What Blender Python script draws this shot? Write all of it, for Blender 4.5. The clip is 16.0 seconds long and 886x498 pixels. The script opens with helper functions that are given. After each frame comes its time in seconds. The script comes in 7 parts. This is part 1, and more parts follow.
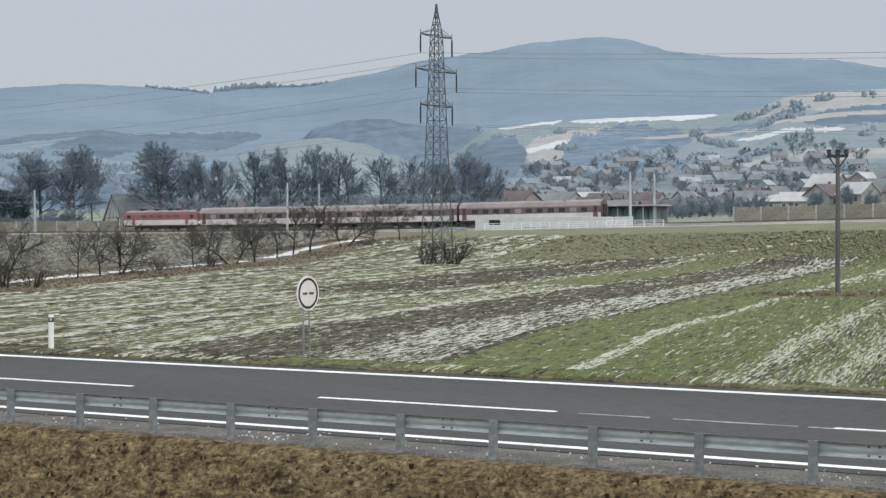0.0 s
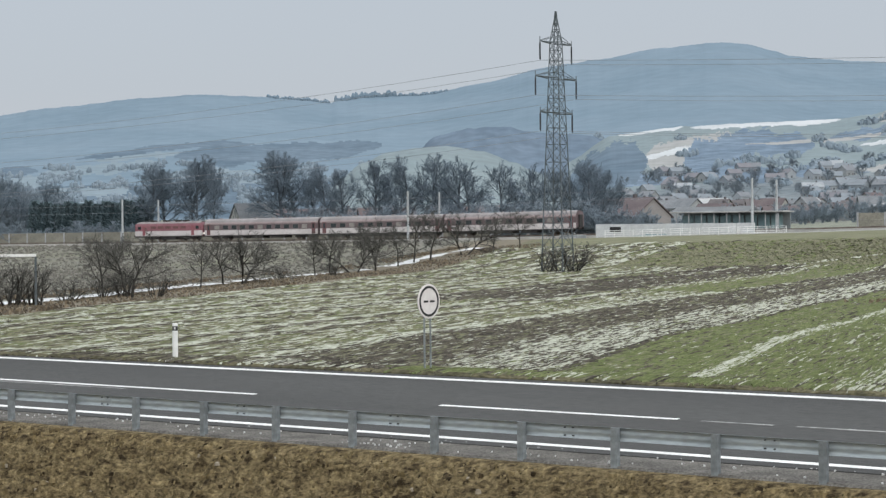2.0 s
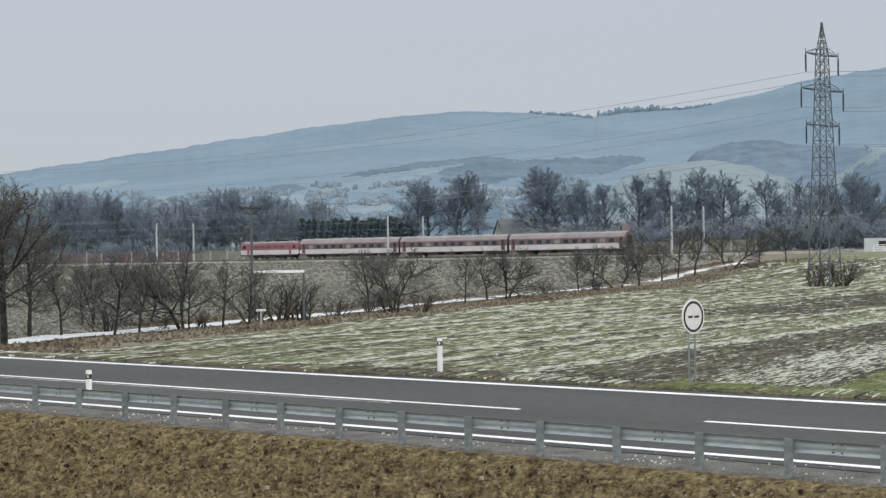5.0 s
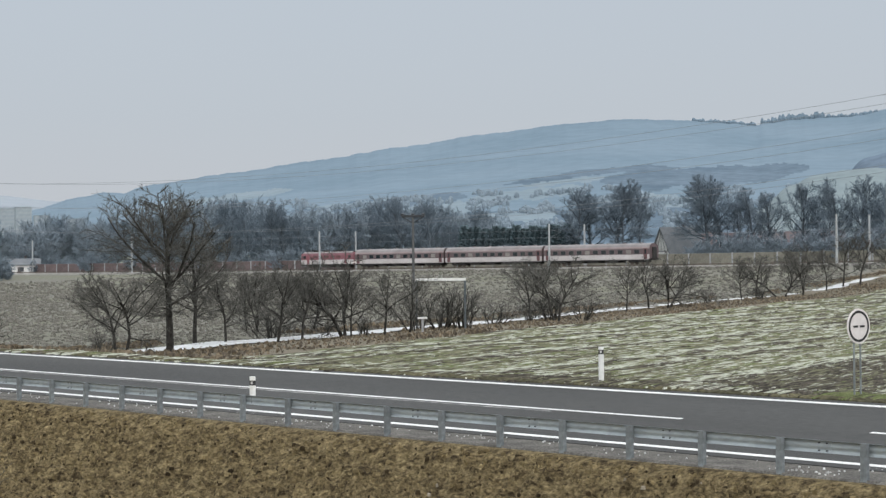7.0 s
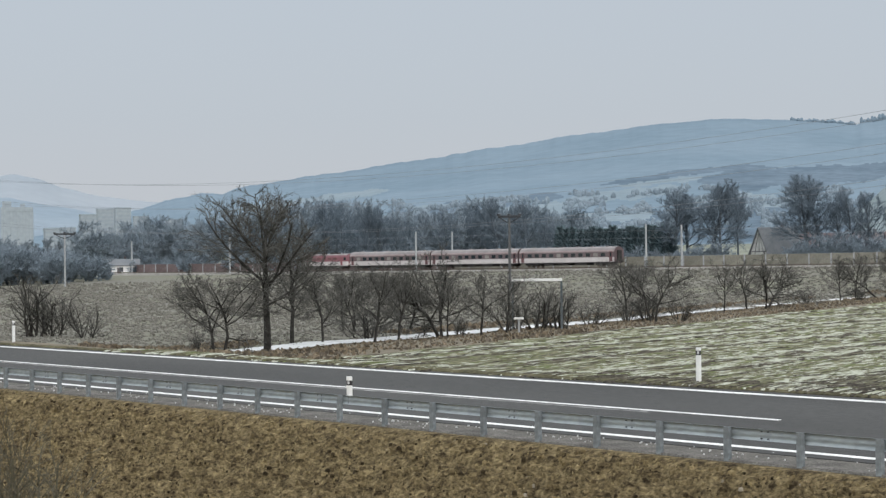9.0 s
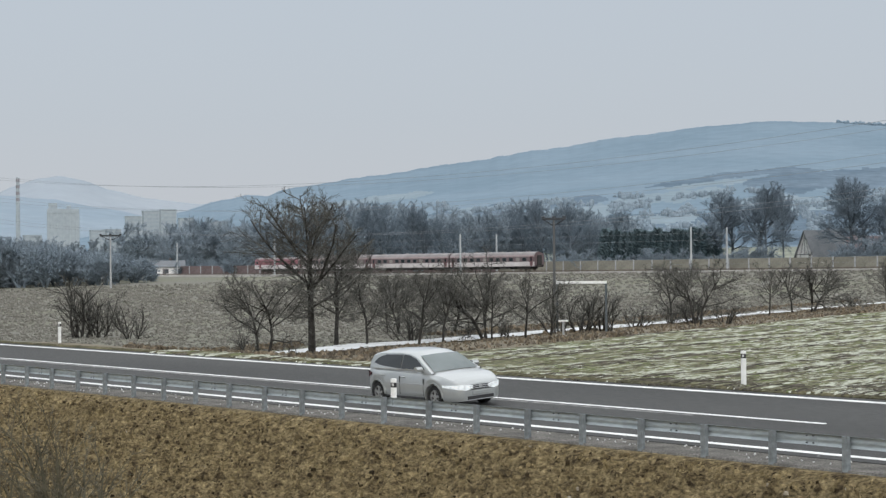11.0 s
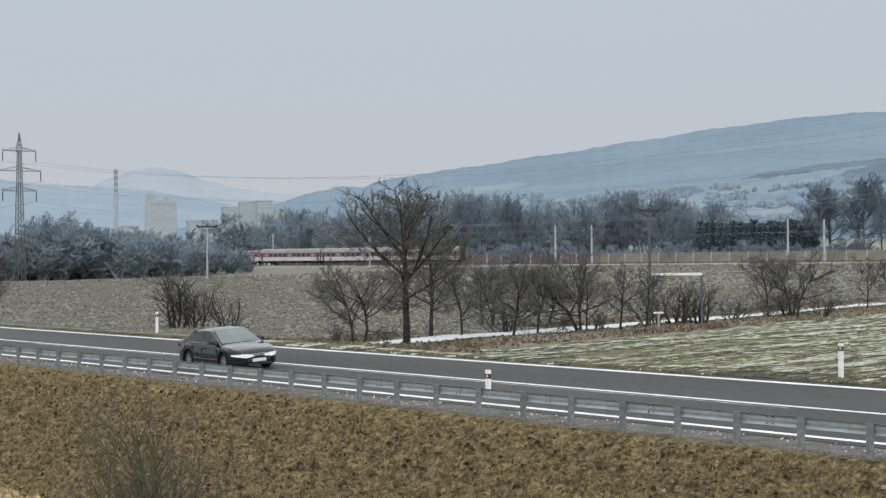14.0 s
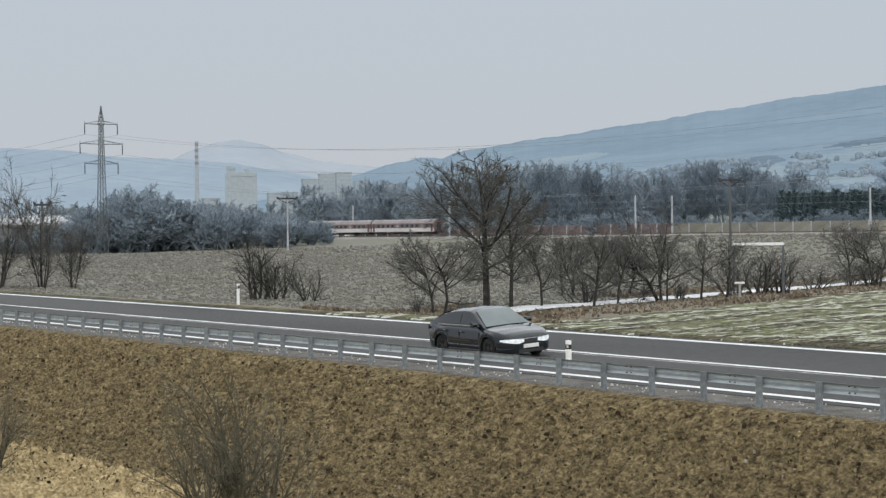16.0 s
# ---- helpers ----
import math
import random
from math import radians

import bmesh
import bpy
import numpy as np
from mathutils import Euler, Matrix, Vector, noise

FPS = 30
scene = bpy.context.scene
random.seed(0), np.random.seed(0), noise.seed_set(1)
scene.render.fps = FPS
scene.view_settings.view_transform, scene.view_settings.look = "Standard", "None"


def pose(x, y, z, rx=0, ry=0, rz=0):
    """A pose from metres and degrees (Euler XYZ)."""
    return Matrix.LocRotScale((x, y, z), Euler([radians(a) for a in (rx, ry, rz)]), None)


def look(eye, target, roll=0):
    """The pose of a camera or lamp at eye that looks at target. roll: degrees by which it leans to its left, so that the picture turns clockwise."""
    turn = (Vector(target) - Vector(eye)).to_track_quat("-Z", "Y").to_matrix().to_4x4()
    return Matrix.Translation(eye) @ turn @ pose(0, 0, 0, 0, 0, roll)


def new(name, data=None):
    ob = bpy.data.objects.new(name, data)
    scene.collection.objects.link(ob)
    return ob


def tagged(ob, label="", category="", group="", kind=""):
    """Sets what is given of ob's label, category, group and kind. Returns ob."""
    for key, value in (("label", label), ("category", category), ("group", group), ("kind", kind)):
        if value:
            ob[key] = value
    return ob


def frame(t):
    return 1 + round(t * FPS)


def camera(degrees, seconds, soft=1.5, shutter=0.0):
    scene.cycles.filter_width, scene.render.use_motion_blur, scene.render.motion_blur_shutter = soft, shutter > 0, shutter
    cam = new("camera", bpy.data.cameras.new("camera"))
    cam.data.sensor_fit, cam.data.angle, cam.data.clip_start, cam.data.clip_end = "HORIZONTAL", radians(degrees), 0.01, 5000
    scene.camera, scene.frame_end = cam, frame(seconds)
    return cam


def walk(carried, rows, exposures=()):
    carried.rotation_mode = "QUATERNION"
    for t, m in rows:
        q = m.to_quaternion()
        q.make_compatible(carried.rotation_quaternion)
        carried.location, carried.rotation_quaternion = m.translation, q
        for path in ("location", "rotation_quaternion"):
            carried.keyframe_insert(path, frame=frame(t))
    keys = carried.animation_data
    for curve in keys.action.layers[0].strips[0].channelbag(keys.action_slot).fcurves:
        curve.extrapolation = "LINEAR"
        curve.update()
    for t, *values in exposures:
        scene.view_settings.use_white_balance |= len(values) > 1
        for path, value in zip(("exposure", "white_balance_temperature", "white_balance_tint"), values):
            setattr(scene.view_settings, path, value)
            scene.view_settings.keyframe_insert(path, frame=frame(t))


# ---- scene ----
# The eye stands still and turns: seconds, bearing, tilt and lean in degrees.
EYE = Vector((0.0, 0.0, 4.09))
TURNS = [
    (0.0, 0.041, -0.740, -0.170),
    (0.5, -0.183, -0.765, -0.204),
    (1.0, -0.505, -0.622, -0.295),
    (1.5, -1.136, -0.570, -0.315),
    (2.0, -3.332, -0.504, -0.510),
    (2.5, -4.744, -0.354, -0.707),
    (3.0, -6.079, -0.275, -0.744),
    (3.5, -7.342, -0.173, -0.747),
    (4.0, -8.421, -0.123, -0.790),
    (6.5, -14.171, 0.236, -0.616),
    (7.0, -15.204, 0.287, -0.631),
    (7.5, -16.112, 0.292, -0.604),
    (8.0, -16.864, 0.260, -0.638),
    (8.5, -17.436, 0.288, -0.611),
    (9.0, -17.902, 0.327, -0.640),
    (11.5, -19.281, 0.446, -0.478),
    (12.0, -19.510, 0.521, -0.456),
    (12.5, -20.423, 0.403, -0.429),
    (13.0, -21.399, 0.180, -0.389),
    (13.5, -21.692, 0.199, -0.451),
    (14.0, -21.803, 0.181, -0.403),
    (14.5, -22.039, -0.139, -0.432),
    (15.0, -22.525, -0.402, -0.433),
    (15.5, -23.355, -0.485, -0.568),
    (16.0, -24.043, -0.613, -0.659),
]


def bearing(az, d, z=0.0):
    """The place at a bearing (degrees, clockwise from +y) and a distance from the viewing point."""
    a = radians(az)
    return Vector((d * math.sin(a), d * math.cos(a), z))


def rise(el, d):
    """The height of what stands el degrees above the eye's level at distance d."""
    return EYE.z + d * math.tan(radians(el))


def turned(yaw, tilt, lean):
    y, p = radians(yaw), radians(tilt)
    way = Vector((math.sin(y) * math.cos(p), math.cos(y) * math.cos(p), math.sin(p)))
    return look(EYE, EYE + way, lean)


cam = camera(24.4426, 16.0, soft=1.4)
walk(cam, [(t, turned(y, p, r)) for t, y, p, r in TURNS])

# ---- world: a closed winter cloud cover, brighter overhead, and a weak wide sun ----
def make_world():
    w = bpy.data.worlds.new("winter_sky")
    scene.world = w
    w.use_nodes = True
    nt = w.node_tree
    nt.nodes.clear()
    out = nt.nodes.new("ShaderNodeOutputWorld")
    bg = nt.nodes.new("ShaderNodeBackground")
    sky = nt.nodes.new("ShaderNodeTexSky")
    sky.sky_type = "NISHITA"
    sky.sun_disc = False
    sky.sun_elevation = radians(24)
    sky.sun_rotation = radians(150)
    sky.dust_density, sky.air_density = 3.0, 1.0
    tone = nt.nodes.new("ShaderNodeMix")
    tone.data_type = "RGBA"
    scale = nt.nodes.new("ShaderNodeMix")
    scale.data_type, scale.blend_type = "RGBA", "MULTIPLY"
    scale.inputs["Factor"].default_value = 1.0
    scale.inputs["B"].default_value = (0.1, 0.1, 0.1, 1)
    nt.links.new(sky.outputs["Color"], scale.inputs["A"])
    coord = nt.nodes.new("ShaderNodeTexCoord")
    split = nt.nodes.new("ShaderNodeSeparateXYZ")
    nt.links.new(coord.outputs["Generated"], split.inputs[0])
    ramp = nt.nodes.new("ShaderNodeValToRGB")
    r = ramp.color_ramp
    r.elements[0].position, r.elements[0].color = 0.0, (0.575, 0.60, 0.645, 1)
    r.elements[1].position, r.elements[1].color = 1.0, (2.0, 2.05, 2.1, 1)
    e = r.elements.new(0.07)
    e.color = (0.53, 0.577, 0.64, 1)
    e = r.elements.new(0.2)
    e.color = (0.523, 0.585, 0.66, 1)
    e = r.elements.new(0.45)
    e.color = (1.35, 1.41, 1.47, 1)
    nt.links.new(split.outputs["Z"], ramp.inputs["Fac"])
    nt.links.new(scale.outputs["Result"], tone.inputs["A"])
    nt.links.new(ramp.outputs["Color"], tone.inputs["B"])
    tone.inputs["Factor"].default_value = 0.9
    nt.links.new(tone.outputs["Result"], bg.inputs["Color"])
    bg.inputs["Strength"].default_value = 1.0
    nt.links.new(bg.outputs[0], out.inputs[0])


make_world()
sun_data = bpy.data.lights.new("sun", "SUN")
sun_data.energy, sun_data.angle, sun_data.color = 0.9, radians(25), (1.0, 0.96, 0.9)
sun = new("sun", sun_data)
sun.matrix_world = look((0, 0, 60), (-20, 34.6, 42.2))
scene.view_settings.exposure = 0.0

# ---- materials ----
MATS = {}


def surf(name, c1, c2, scale=1.0, rough=0.8, fine=12.0, grain=0.25, bump=0.15, metal=0.0, spec=0.4, vary=0.0, stretch=None, coat=0.0, island=0.0):
    """A surface of two colours mixed by a coarse noise, with a finer grain in tone and relief."""
    if name in MATS:
        return MATS[name]
    m = bpy.data.materials.new(name)
    m.use_nodes = True
    nt = m.node_tree
    b = nt.nodes["Principled BSDF"]
    co = nt.nodes.new("ShaderNodeTexCoord")
    src = co.outputs["Object"]
    if stretch:
        mp = nt.nodes.new("ShaderNodeMapping")
        mp.inputs["Scale"].default_value = stretch
        nt.links.new(src, mp.inputs["Vector"])
        src = mp.outputs[0]
    n1 = nt.nodes.new("ShaderNodeTexNoise")
    n1.inputs["Scale"].default_value, n1.inputs["Detail"].default_value = scale, 5
    n2 = nt.nodes.new("ShaderNodeTexNoise")
    n2.inputs["Scale"].default_value, n2.inputs["Detail"].default_value = fine, 3
    for n in (n1, n2):
        nt.links.new(src, n.inputs["Vector"])
    ramp = nt.nodes.new("ShaderNodeValToRGB")
    ramp.color_ramp.elements[0].position, ramp.color_ramp.elements[0].color = 0.35, (*c1, 1)
    ramp.color_ramp.elements[1].position, ramp.color_ramp.elements[1].color = 0.65, (*c2, 1)
    nt.links.new(n1.outputs["Fac"], ramp.inputs["Fac"])
    mul = nt.nodes.new("ShaderNodeMapRange")
    mul.inputs["From Min"].default_value, mul.inputs["From Max"].default_value = 0.3, 0.7
    mul.inputs["To Min"].default_value, mul.inputs["To Max"].default_value = 1 - grain, 1 + grain
    nt.links.new(n2.outputs["Fac"], mul.inputs["Value"])
    value = mul.outputs[0]
    if vary:
        info = nt.nodes.new("ShaderNodeObjectInfo")
        mr = nt.nodes.new("ShaderNodeMapRange")
        mr.inputs["To Min"].default_value, mr.inputs["To Max"].default_value = 1 - vary, 1 + vary
        nt.links.new(info.outputs["Random"], mr.inputs["Value"])
        mm = nt.nodes.new("ShaderNodeMath")
        mm.operation = "MULTIPLY"
        nt.links.new(value, mm.inputs[0])
        nt.links.new(mr.outputs[0], mm.inputs[1])
        value = mm.outputs[0]
    if island:
        geo = nt.nodes.new("ShaderNodeNewGeometry")
        mi = nt.nodes.new("ShaderNodeMapRange")
        mi.inputs["To Min"].default_value, mi.inputs["To Max"].default_value = 1 - island, 1 + island
        nt.links.new(geo.outputs["Random Per Island"], mi.inputs["Value"])
        mk = nt.nodes.new("ShaderNodeMath")
        mk.operation = "MULTIPLY"
        nt.links.new(value, mk.inputs[0])
        nt.links.new(mi.outputs[0], mk.inputs[1])
        value = mk.outputs[0]
    vm = nt.nodes.new("ShaderNodeVectorMath")
    vm.operation = "SCALE"
    nt.links.new(ramp.outputs["Color"], vm.inputs[0])
    nt.links.new(value, vm.inputs["Scale"])
    nt.links.new(vm.outputs[0], b.inputs["Base Color"])
    b.inputs["Roughness"].default_value, b.inputs["Metallic"].default_value = rough, metal
    b.inputs["Specular IOR Level"].default_value = spec
    b.inputs["Coat Weight"].default_value = coat
    if bump:
        bp = nt.nodes.new("ShaderNodeBump")
        bp.inputs["Strength"].default_value, bp.inputs["Distance"].default_value = bump, 0.05
        nt.links.new(n2.outputs["Fac"], bp.inputs["Height"])
        nt.links.new(bp.outputs[0], b.inputs["Normal"])
    MATS[name] = m
    return m


def glow(name, colour, strength):
    if name in MATS:
        return MATS[name]
    m = surf(name, colour, colour, rough=0.2, bump=0)
    b = m.node_tree.nodes["Principled BSDF"]
    b.inputs["Emission Color"].default_value, b.inputs["Emission Strength"].default_value = (*colour, 1), strength
    return m


# ---- mesh tools ----
class Shape:
    """Vertices and faces gathered for one mesh."""

    def __init__(self):
        self.v, self.f = [], []

    def add(self, verts, faces):
        o = len(self.v)
        self.v += [tuple(p) for p in verts]
        self.f += [tuple(o + i for i in fc) for fc in faces]
        return self

    def box(self, x0, x1, y0, y1, z0, z1, b=0.0):
        """A box; with b its edges are cut by chamfers."""
        if b <= 0:
            p = [(x, y, z) for z in (z0, z1) for y in (y0, y1) for x in (x0, x1)]
            return self.add(p, [(0, 2, 3, 1), (4, 5, 7, 6), (0, 1, 5, 4), (2, 6, 7, 3), (0, 4, 6, 2), (1, 3, 7, 5)])

        def ring(z, i):
            return [(x0 + i + b, y0 + i, z), (x1 - i - b, y0 + i, z), (x1 - i, y0 + i + b, z), (x1 - i, y1 - i - b, z), (x1 - i - b, y1 - i, z), (x0 + i + b, y1 - i, z), (x0 + i, y1 - i - b, z), (x0 + i, y0 + i + b, z)]
        rings = [ring(z0, b), ring(z0 + b, 0), ring(z1 - b, 0), ring(z1, b)]
        return self.loft(rings, True, True)

    def loft(self, rings, cap0=False, cap1=False, closed=True):
        n = len(rings[0])
        faces = []
        for i in range(len(rings) - 1):
            for j in range(n if closed else n - 1):
                k = (j + 1) % n
                faces.append((i * n + j, i * n + k, (i + 1) * n + k, (i + 1) * n + j))
        if cap0:
            faces.append(tuple(range(n - 1, -1, -1)))
        if cap1:
            faces.append(tuple((len(rings) - 1) * n + j for j in range(n)))
        return self.add([p for r in rings for p in r], faces)

    def tube(self, pts, radii, n=6, cap=True):
        """A tapered tube along points."""
        rings = []
        pts = [Vector(p) for p in pts]
        if not isinstance(radii, (list, tuple)):
            radii = [radii] * len(pts)
        for i, p in enumerate(pts):
            t = (pts[min(i + 1, len(pts) - 1)] - pts[max(i - 1, 0)]).normalized()
            a = t.cross(Vector((0, 0, 1)) if abs(t.z) < 0.9 else Vector((1, 0, 0))).normalized()
            c = t.cross(a)
            rings.append([p + (a * math.cos(k * math.tau / n) + c * math.sin(k * math.tau / n)) * radii[i] for k in range(n)])
        return self.loft(rings, cap, cap)

    def disc(self, c, axis, r, depth, n=24, bevel=0.0):
        """A round plate of radius r, from c along axis."""
        c, axis = Vector(c), Vector(axis).normalized()
        a = axis.cross(Vector((0, 0, 1)) if abs(axis.z) < 0.9 else Vector((1, 0, 0))).normalized()
        k = axis.cross(a)

        def ring(rr, h):
            return [c + axis * h + (a * math.cos(i * math.tau / n) + k * math.sin(i * math.tau / n)) * rr for i in range(n)]
        rings = [ring(r, 0), ring(r, depth - bevel), ring(r - bevel, depth)] if bevel else [ring(r, 0), ring(r, depth)]
        return self.loft(rings, True, True)

    def ring(self, c, axis, r0, r1, depth, n=28):
        """A flat annulus with thickness."""
        c, axis = Vector(c), Vector(axis).normalized()
        a = axis.cross(Vector((0, 0, 1)) if abs(axis.z) < 0.9 else Vector((1, 0, 0))).normalized()
        k = axis.cross(a)

        def circ(rr, h):
            return [c + axis * h + (a * math.cos(i * math.tau / n) + k * math.sin(i * math.tau / n)) * rr for i in range(n)]
        return self.loft([circ(r0, 0), circ(r1, 0), circ(r1, depth), circ(r0, depth), circ(r0, 0)])

    def mesh(self, name, material, smooth=False):
        me = bpy.data.meshes.new(name)
        me.from_pydata(self.v, [], self.f)
        me.validate()
        if material:
            me.materials.append(material)
        if smooth:
            me.polygons.foreach_set("use_smooth", [True] * len(me.polygons))
            me.set_sharp_from_angle(angle=radians(38))
        me.update()
        return me


def part(name, shape, material, parent, label="", smooth=False):
    """One mesh object under a thing or under a part."""
    me = shape if isinstance(shape, bpy.types.Mesh) else shape.mesh(name, material, smooth)
    ob = new(name, me)
    ob.parent = parent
    return tagged(ob, label)


def thing(name, label, category, group="", m=None, kind=""):
    """An Empty at the base of a thing, to carry its parts."""
    ob = new(name)
    ob.empty_display_size = 0.2
    if m is not None:
        ob.matrix_basis = m
    return tagged(ob, label, category, group, kind)


def sheet(name, shape, material, label, category="", kind="structure", m=None, smooth=False):
    ob = new(name, shape.mesh(name, material, smooth))
    if m is not None:
        ob.matrix_basis = m
    return tagged(ob, label, category or name.replace("_", " "), kind=kind)


def clamp01(v):
    return max(0.0, min(1.0, v))


def soft(v):
    v = clamp01(v)
    return v * v * (3 - 2 * v)


# ---- the two lines that order the place: the road and the railway ----
ROAD_TURN, TRACK_TURN = -35.2344, -27.9695
ROAD_O, TRACK_O = Vector((-4.015, 38.781, 0)), Vector((-58.04, 378.26, 0))
RU, RN = Vector((0.81682, -0.57689, 0)), Vector((0.57689, 0.81682, 0))
TU, TN = Vector((0.8832, -0.4690, 0)), Vector((0.4690, 0.8832, 0))
CROSSFALL = 0.0678
ROAD_M = pose(*ROAD_O, rz=ROAD_TURN)
TRACK_M = pose(*TRACK_O, rz=TRACK_TURN)


def road(s, p, z=0.0):
    return ROAD_O + RU * s + RN * p + Vector((0, 0, z))


def track(s, q, z=0.0):
    return TRACK_O + TU * s + TN * q + Vector((0, 0, z))


def track_z(s):
    """The level of the rail heads."""
    return 2.72 + 0.0055 * s + (0.00006 if s > 0 else 0.00001) * s * s


STREAM = [(-47.6, 90), (-45.4, 98), (-43.2, 113), (-40.8, 128), (-37, 151.5), (-33.6, 185), (-30.3, 215), (-26, 241), (-19.4, 274), (-11, 300)]


def stream_dist(x, y):
    if y < 55 or y > 305 or x > 8 or x < -75:
        return 99.0
    best = 99.0
    for (ax, ay), (bx, by) in zip(STREAM, STREAM[1:]):
        dx, dy = bx - ax, by - ay
        k = clamp01(((x - ax) * dx + (y - ay) * dy) / (dx * dx + dy * dy))
        best = min(best, math.hypot(x - ax - k * dx, y - ay - k * dy))
    return best


def ground_z(x, y):
    v = Vector((x, y, 0)) - ROAD_O
    p = v.dot(RN)
    if p < -0.35:
        drop = min(-p - 0.35, 6.05)
        z = -0.03 - 0.51 * drop
        lump = 0.0
        if p > -60:
            q3 = Vector((x, y, 0))
            edge = soft((-p - 0.35) / 0.8)
            lump = edge * (0.16 * noise.noise(q3 * 1.3) + 0.18 * noise.noise(q3 * 0.6 + Vector((7, 0, 0))) + 0.34 * abs(noise.noise(q3 * 2.2 + Vector((0, 9, 0)))) + 0.42 * abs(noise.noise(q3 * 3.9 + Vector((3, 0, 0)))) - 0.15)
        return z + lump
    if p < 9.6:
        return CROSSFALL * p - 0.12 if p > 0 else -0.03
    w = Vector((x, y, 0)) - TRACK_O
    s, q = w.dot(TU), w.dot(TN)
    tz = track_z(max(-420, min(260, s)))
    near = CROSSFALL * 9.6 + (-0.65 - CROSSFALL * 9.6) * soft((p - 9.8) / 9)
    a = soft((q + 105) / 90)
    z = near * (1 - a) + (tz - 0.75) * a
    if q > 14:
        z += min(q - 14, 2500) * 0.004 + max(0, min(q - 45, 1000)) * (0.010 + 0.030 * soft((s - 20) / 90))
    sd = stream_dist(x, y)
    if sd < 4:
        z -= 0.12 * soft((4 - sd) / 3.2)
    if p < 330:
        z += 0.06 * noise.noise(Vector((x * 0.12, y * 0.12, 0)))
    return z


def on_ground(x, y):
    return Vector((x, y, ground_z(x, y)))

# ---- ground ----
def field_material():
    """Winter crop in strips, frost in streaks along the rows, bare plough land past the stream."""
    m = bpy.data.materials.new("field")
    m.use_nodes = True
    nt = m.node_tree
    L = nt.links.new
    b = nt.nodes["Principled BSDF"]
    b.inputs["Roughness"].default_value, b.inputs["Specular IOR Level"].default_value = 0.95, 0.1
    co = nt.nodes.new("ShaderNodeTexCoord").outputs["Object"]

    def noise_of(scale, detail=4.0, vec=None, rough=0.55):
        n = nt.nodes.new("ShaderNodeTexNoise")
        n.inputs["Scale"].default_value, n.inputs["Detail"].default_value, n.inputs["Roughness"].default_value = scale, detail, rough
        L(vec or co, n.inputs["Vector"])
        return n.outputs["Fac"]

    def math_of(op, a, c, clamp=False):
        n = nt.nodes.new("ShaderNodeMath")
        n.operation, n.use_clamp = op, clamp
        for i, q in enumerate((a, c)):
            if isinstance(q, (int, float)):
                n.inputs[i].default_value = q
            else:
                L(q, n.inputs[i])
        return n.outputs[0]

    def span(v, lo, hi, a=0.0, c=1.0):
        n = nt.nodes.new("ShaderNodeMapRange")
        n.inputs["From Min"].default_value, n.inputs["From Max"].default_value = lo, hi
        n.inputs["To Min"].default_value, n.inputs["To Max"].default_value = a, c
        L(v, n.inputs["Value"])
        return n.outputs[0]

    def blend(fac, a, c):
        n = nt.nodes.new("ShaderNodeMix")
        n.data_type = "RGBA"
        L(fac, n.inputs["Factor"])
        for key, q in (("A", a), ("B", c)):
            if isinstance(q, tuple):
                n.inputs[key].default_value = (*q, 1)
            else:
                L(q, n.inputs[key])
        return n.outputs["Result"]

    def dot(vec):
        n = nt.nodes.new("ShaderNodeVectorMath")
        n.operation = "DOT_PRODUCT"
        L(co, n.inputs[0])
        n.inputs[1].default_value = vec
        return n.outputs["Value"]

    def ramp(fac, stops, mode="LINEAR"):
        n = nt.nodes.new("ShaderNodeValToRGB")
        r = n.color_ramp
        r.interpolation = mode
        r.elements[0].position, r.elements[0].color = stops[0][0], (*stops[0][1], 1)
        r.elements[1].position, r.elements[1].color = stops[-1][0], (*stops[-1][1], 1)
        for pos, c in stops[1:-1]:
            r.elements.new(pos).color = (*c, 1)
        L(fac, n.inputs["Fac"])
        return n.outputs["Color"]

    across = math_of("ADD", dot((0.956, -0.292, 0)), math_of("MULTIPLY", math_of("SUBTRACT", noise_of(0.06, 3), 0.5), 2.0))
    along = dot((0.292, 0.956, 0))
    across = math_of("SUBTRACT", across, span(along, 88, 48, 0.0, 2.7))
    t = span(across, -80, 20)
    # strips of green crop (r), bare soil (g) and frost (b), by the distance across the rows
    strips = ramp(t, [(0.0, (0.1, 0.25, 0.72)), (0.46, (0.2, 0.25, 0.68)), (0.475, (0.1, 0.9, 0.12)), (0.53, (0.1, 0.9, 0.12)), (0.54, (0.1, 0.3, 0.95)), (0.575, (0.1, 0.3, 0.95)),
                      (0.582, (1.0, 0.14, 0.02)), (0.627, (1.0, 0.12, 0.03)), (0.632, (0.8, 0.1, 0.75)), (0.638, (0.9, 0.1, 0.5)), (0.645, (1.0, 0.1, 0.22)), (0.70, (1.0, 0.2, 0.32)), (0.72, (0.8, 0.4, 0.65)), (1.0, (0.7, 0.4, 0.7))])
    sp = nt.nodes.new("ShaderNodeSeparateColor")
    L(strips, sp.inputs[0])

    def rows_of(turn, along_k, across_k):
        c = nt.nodes.new("ShaderNodeCombineXYZ")
        r = radians(turn)
        L(math_of("MULTIPLY", dot((math.sin(r), math.cos(r), 0)), along_k), c.inputs[0])
        L(math_of("MULTIPLY", dot((math.cos(r), -math.sin(r), 0)), across_k), c.inputs[1])
        return c.outputs[0]

    def sine(v, k, o):
        return math_of("SINE", math_of("ADD", math_of("MULTIPLY", v, k), o), 0)

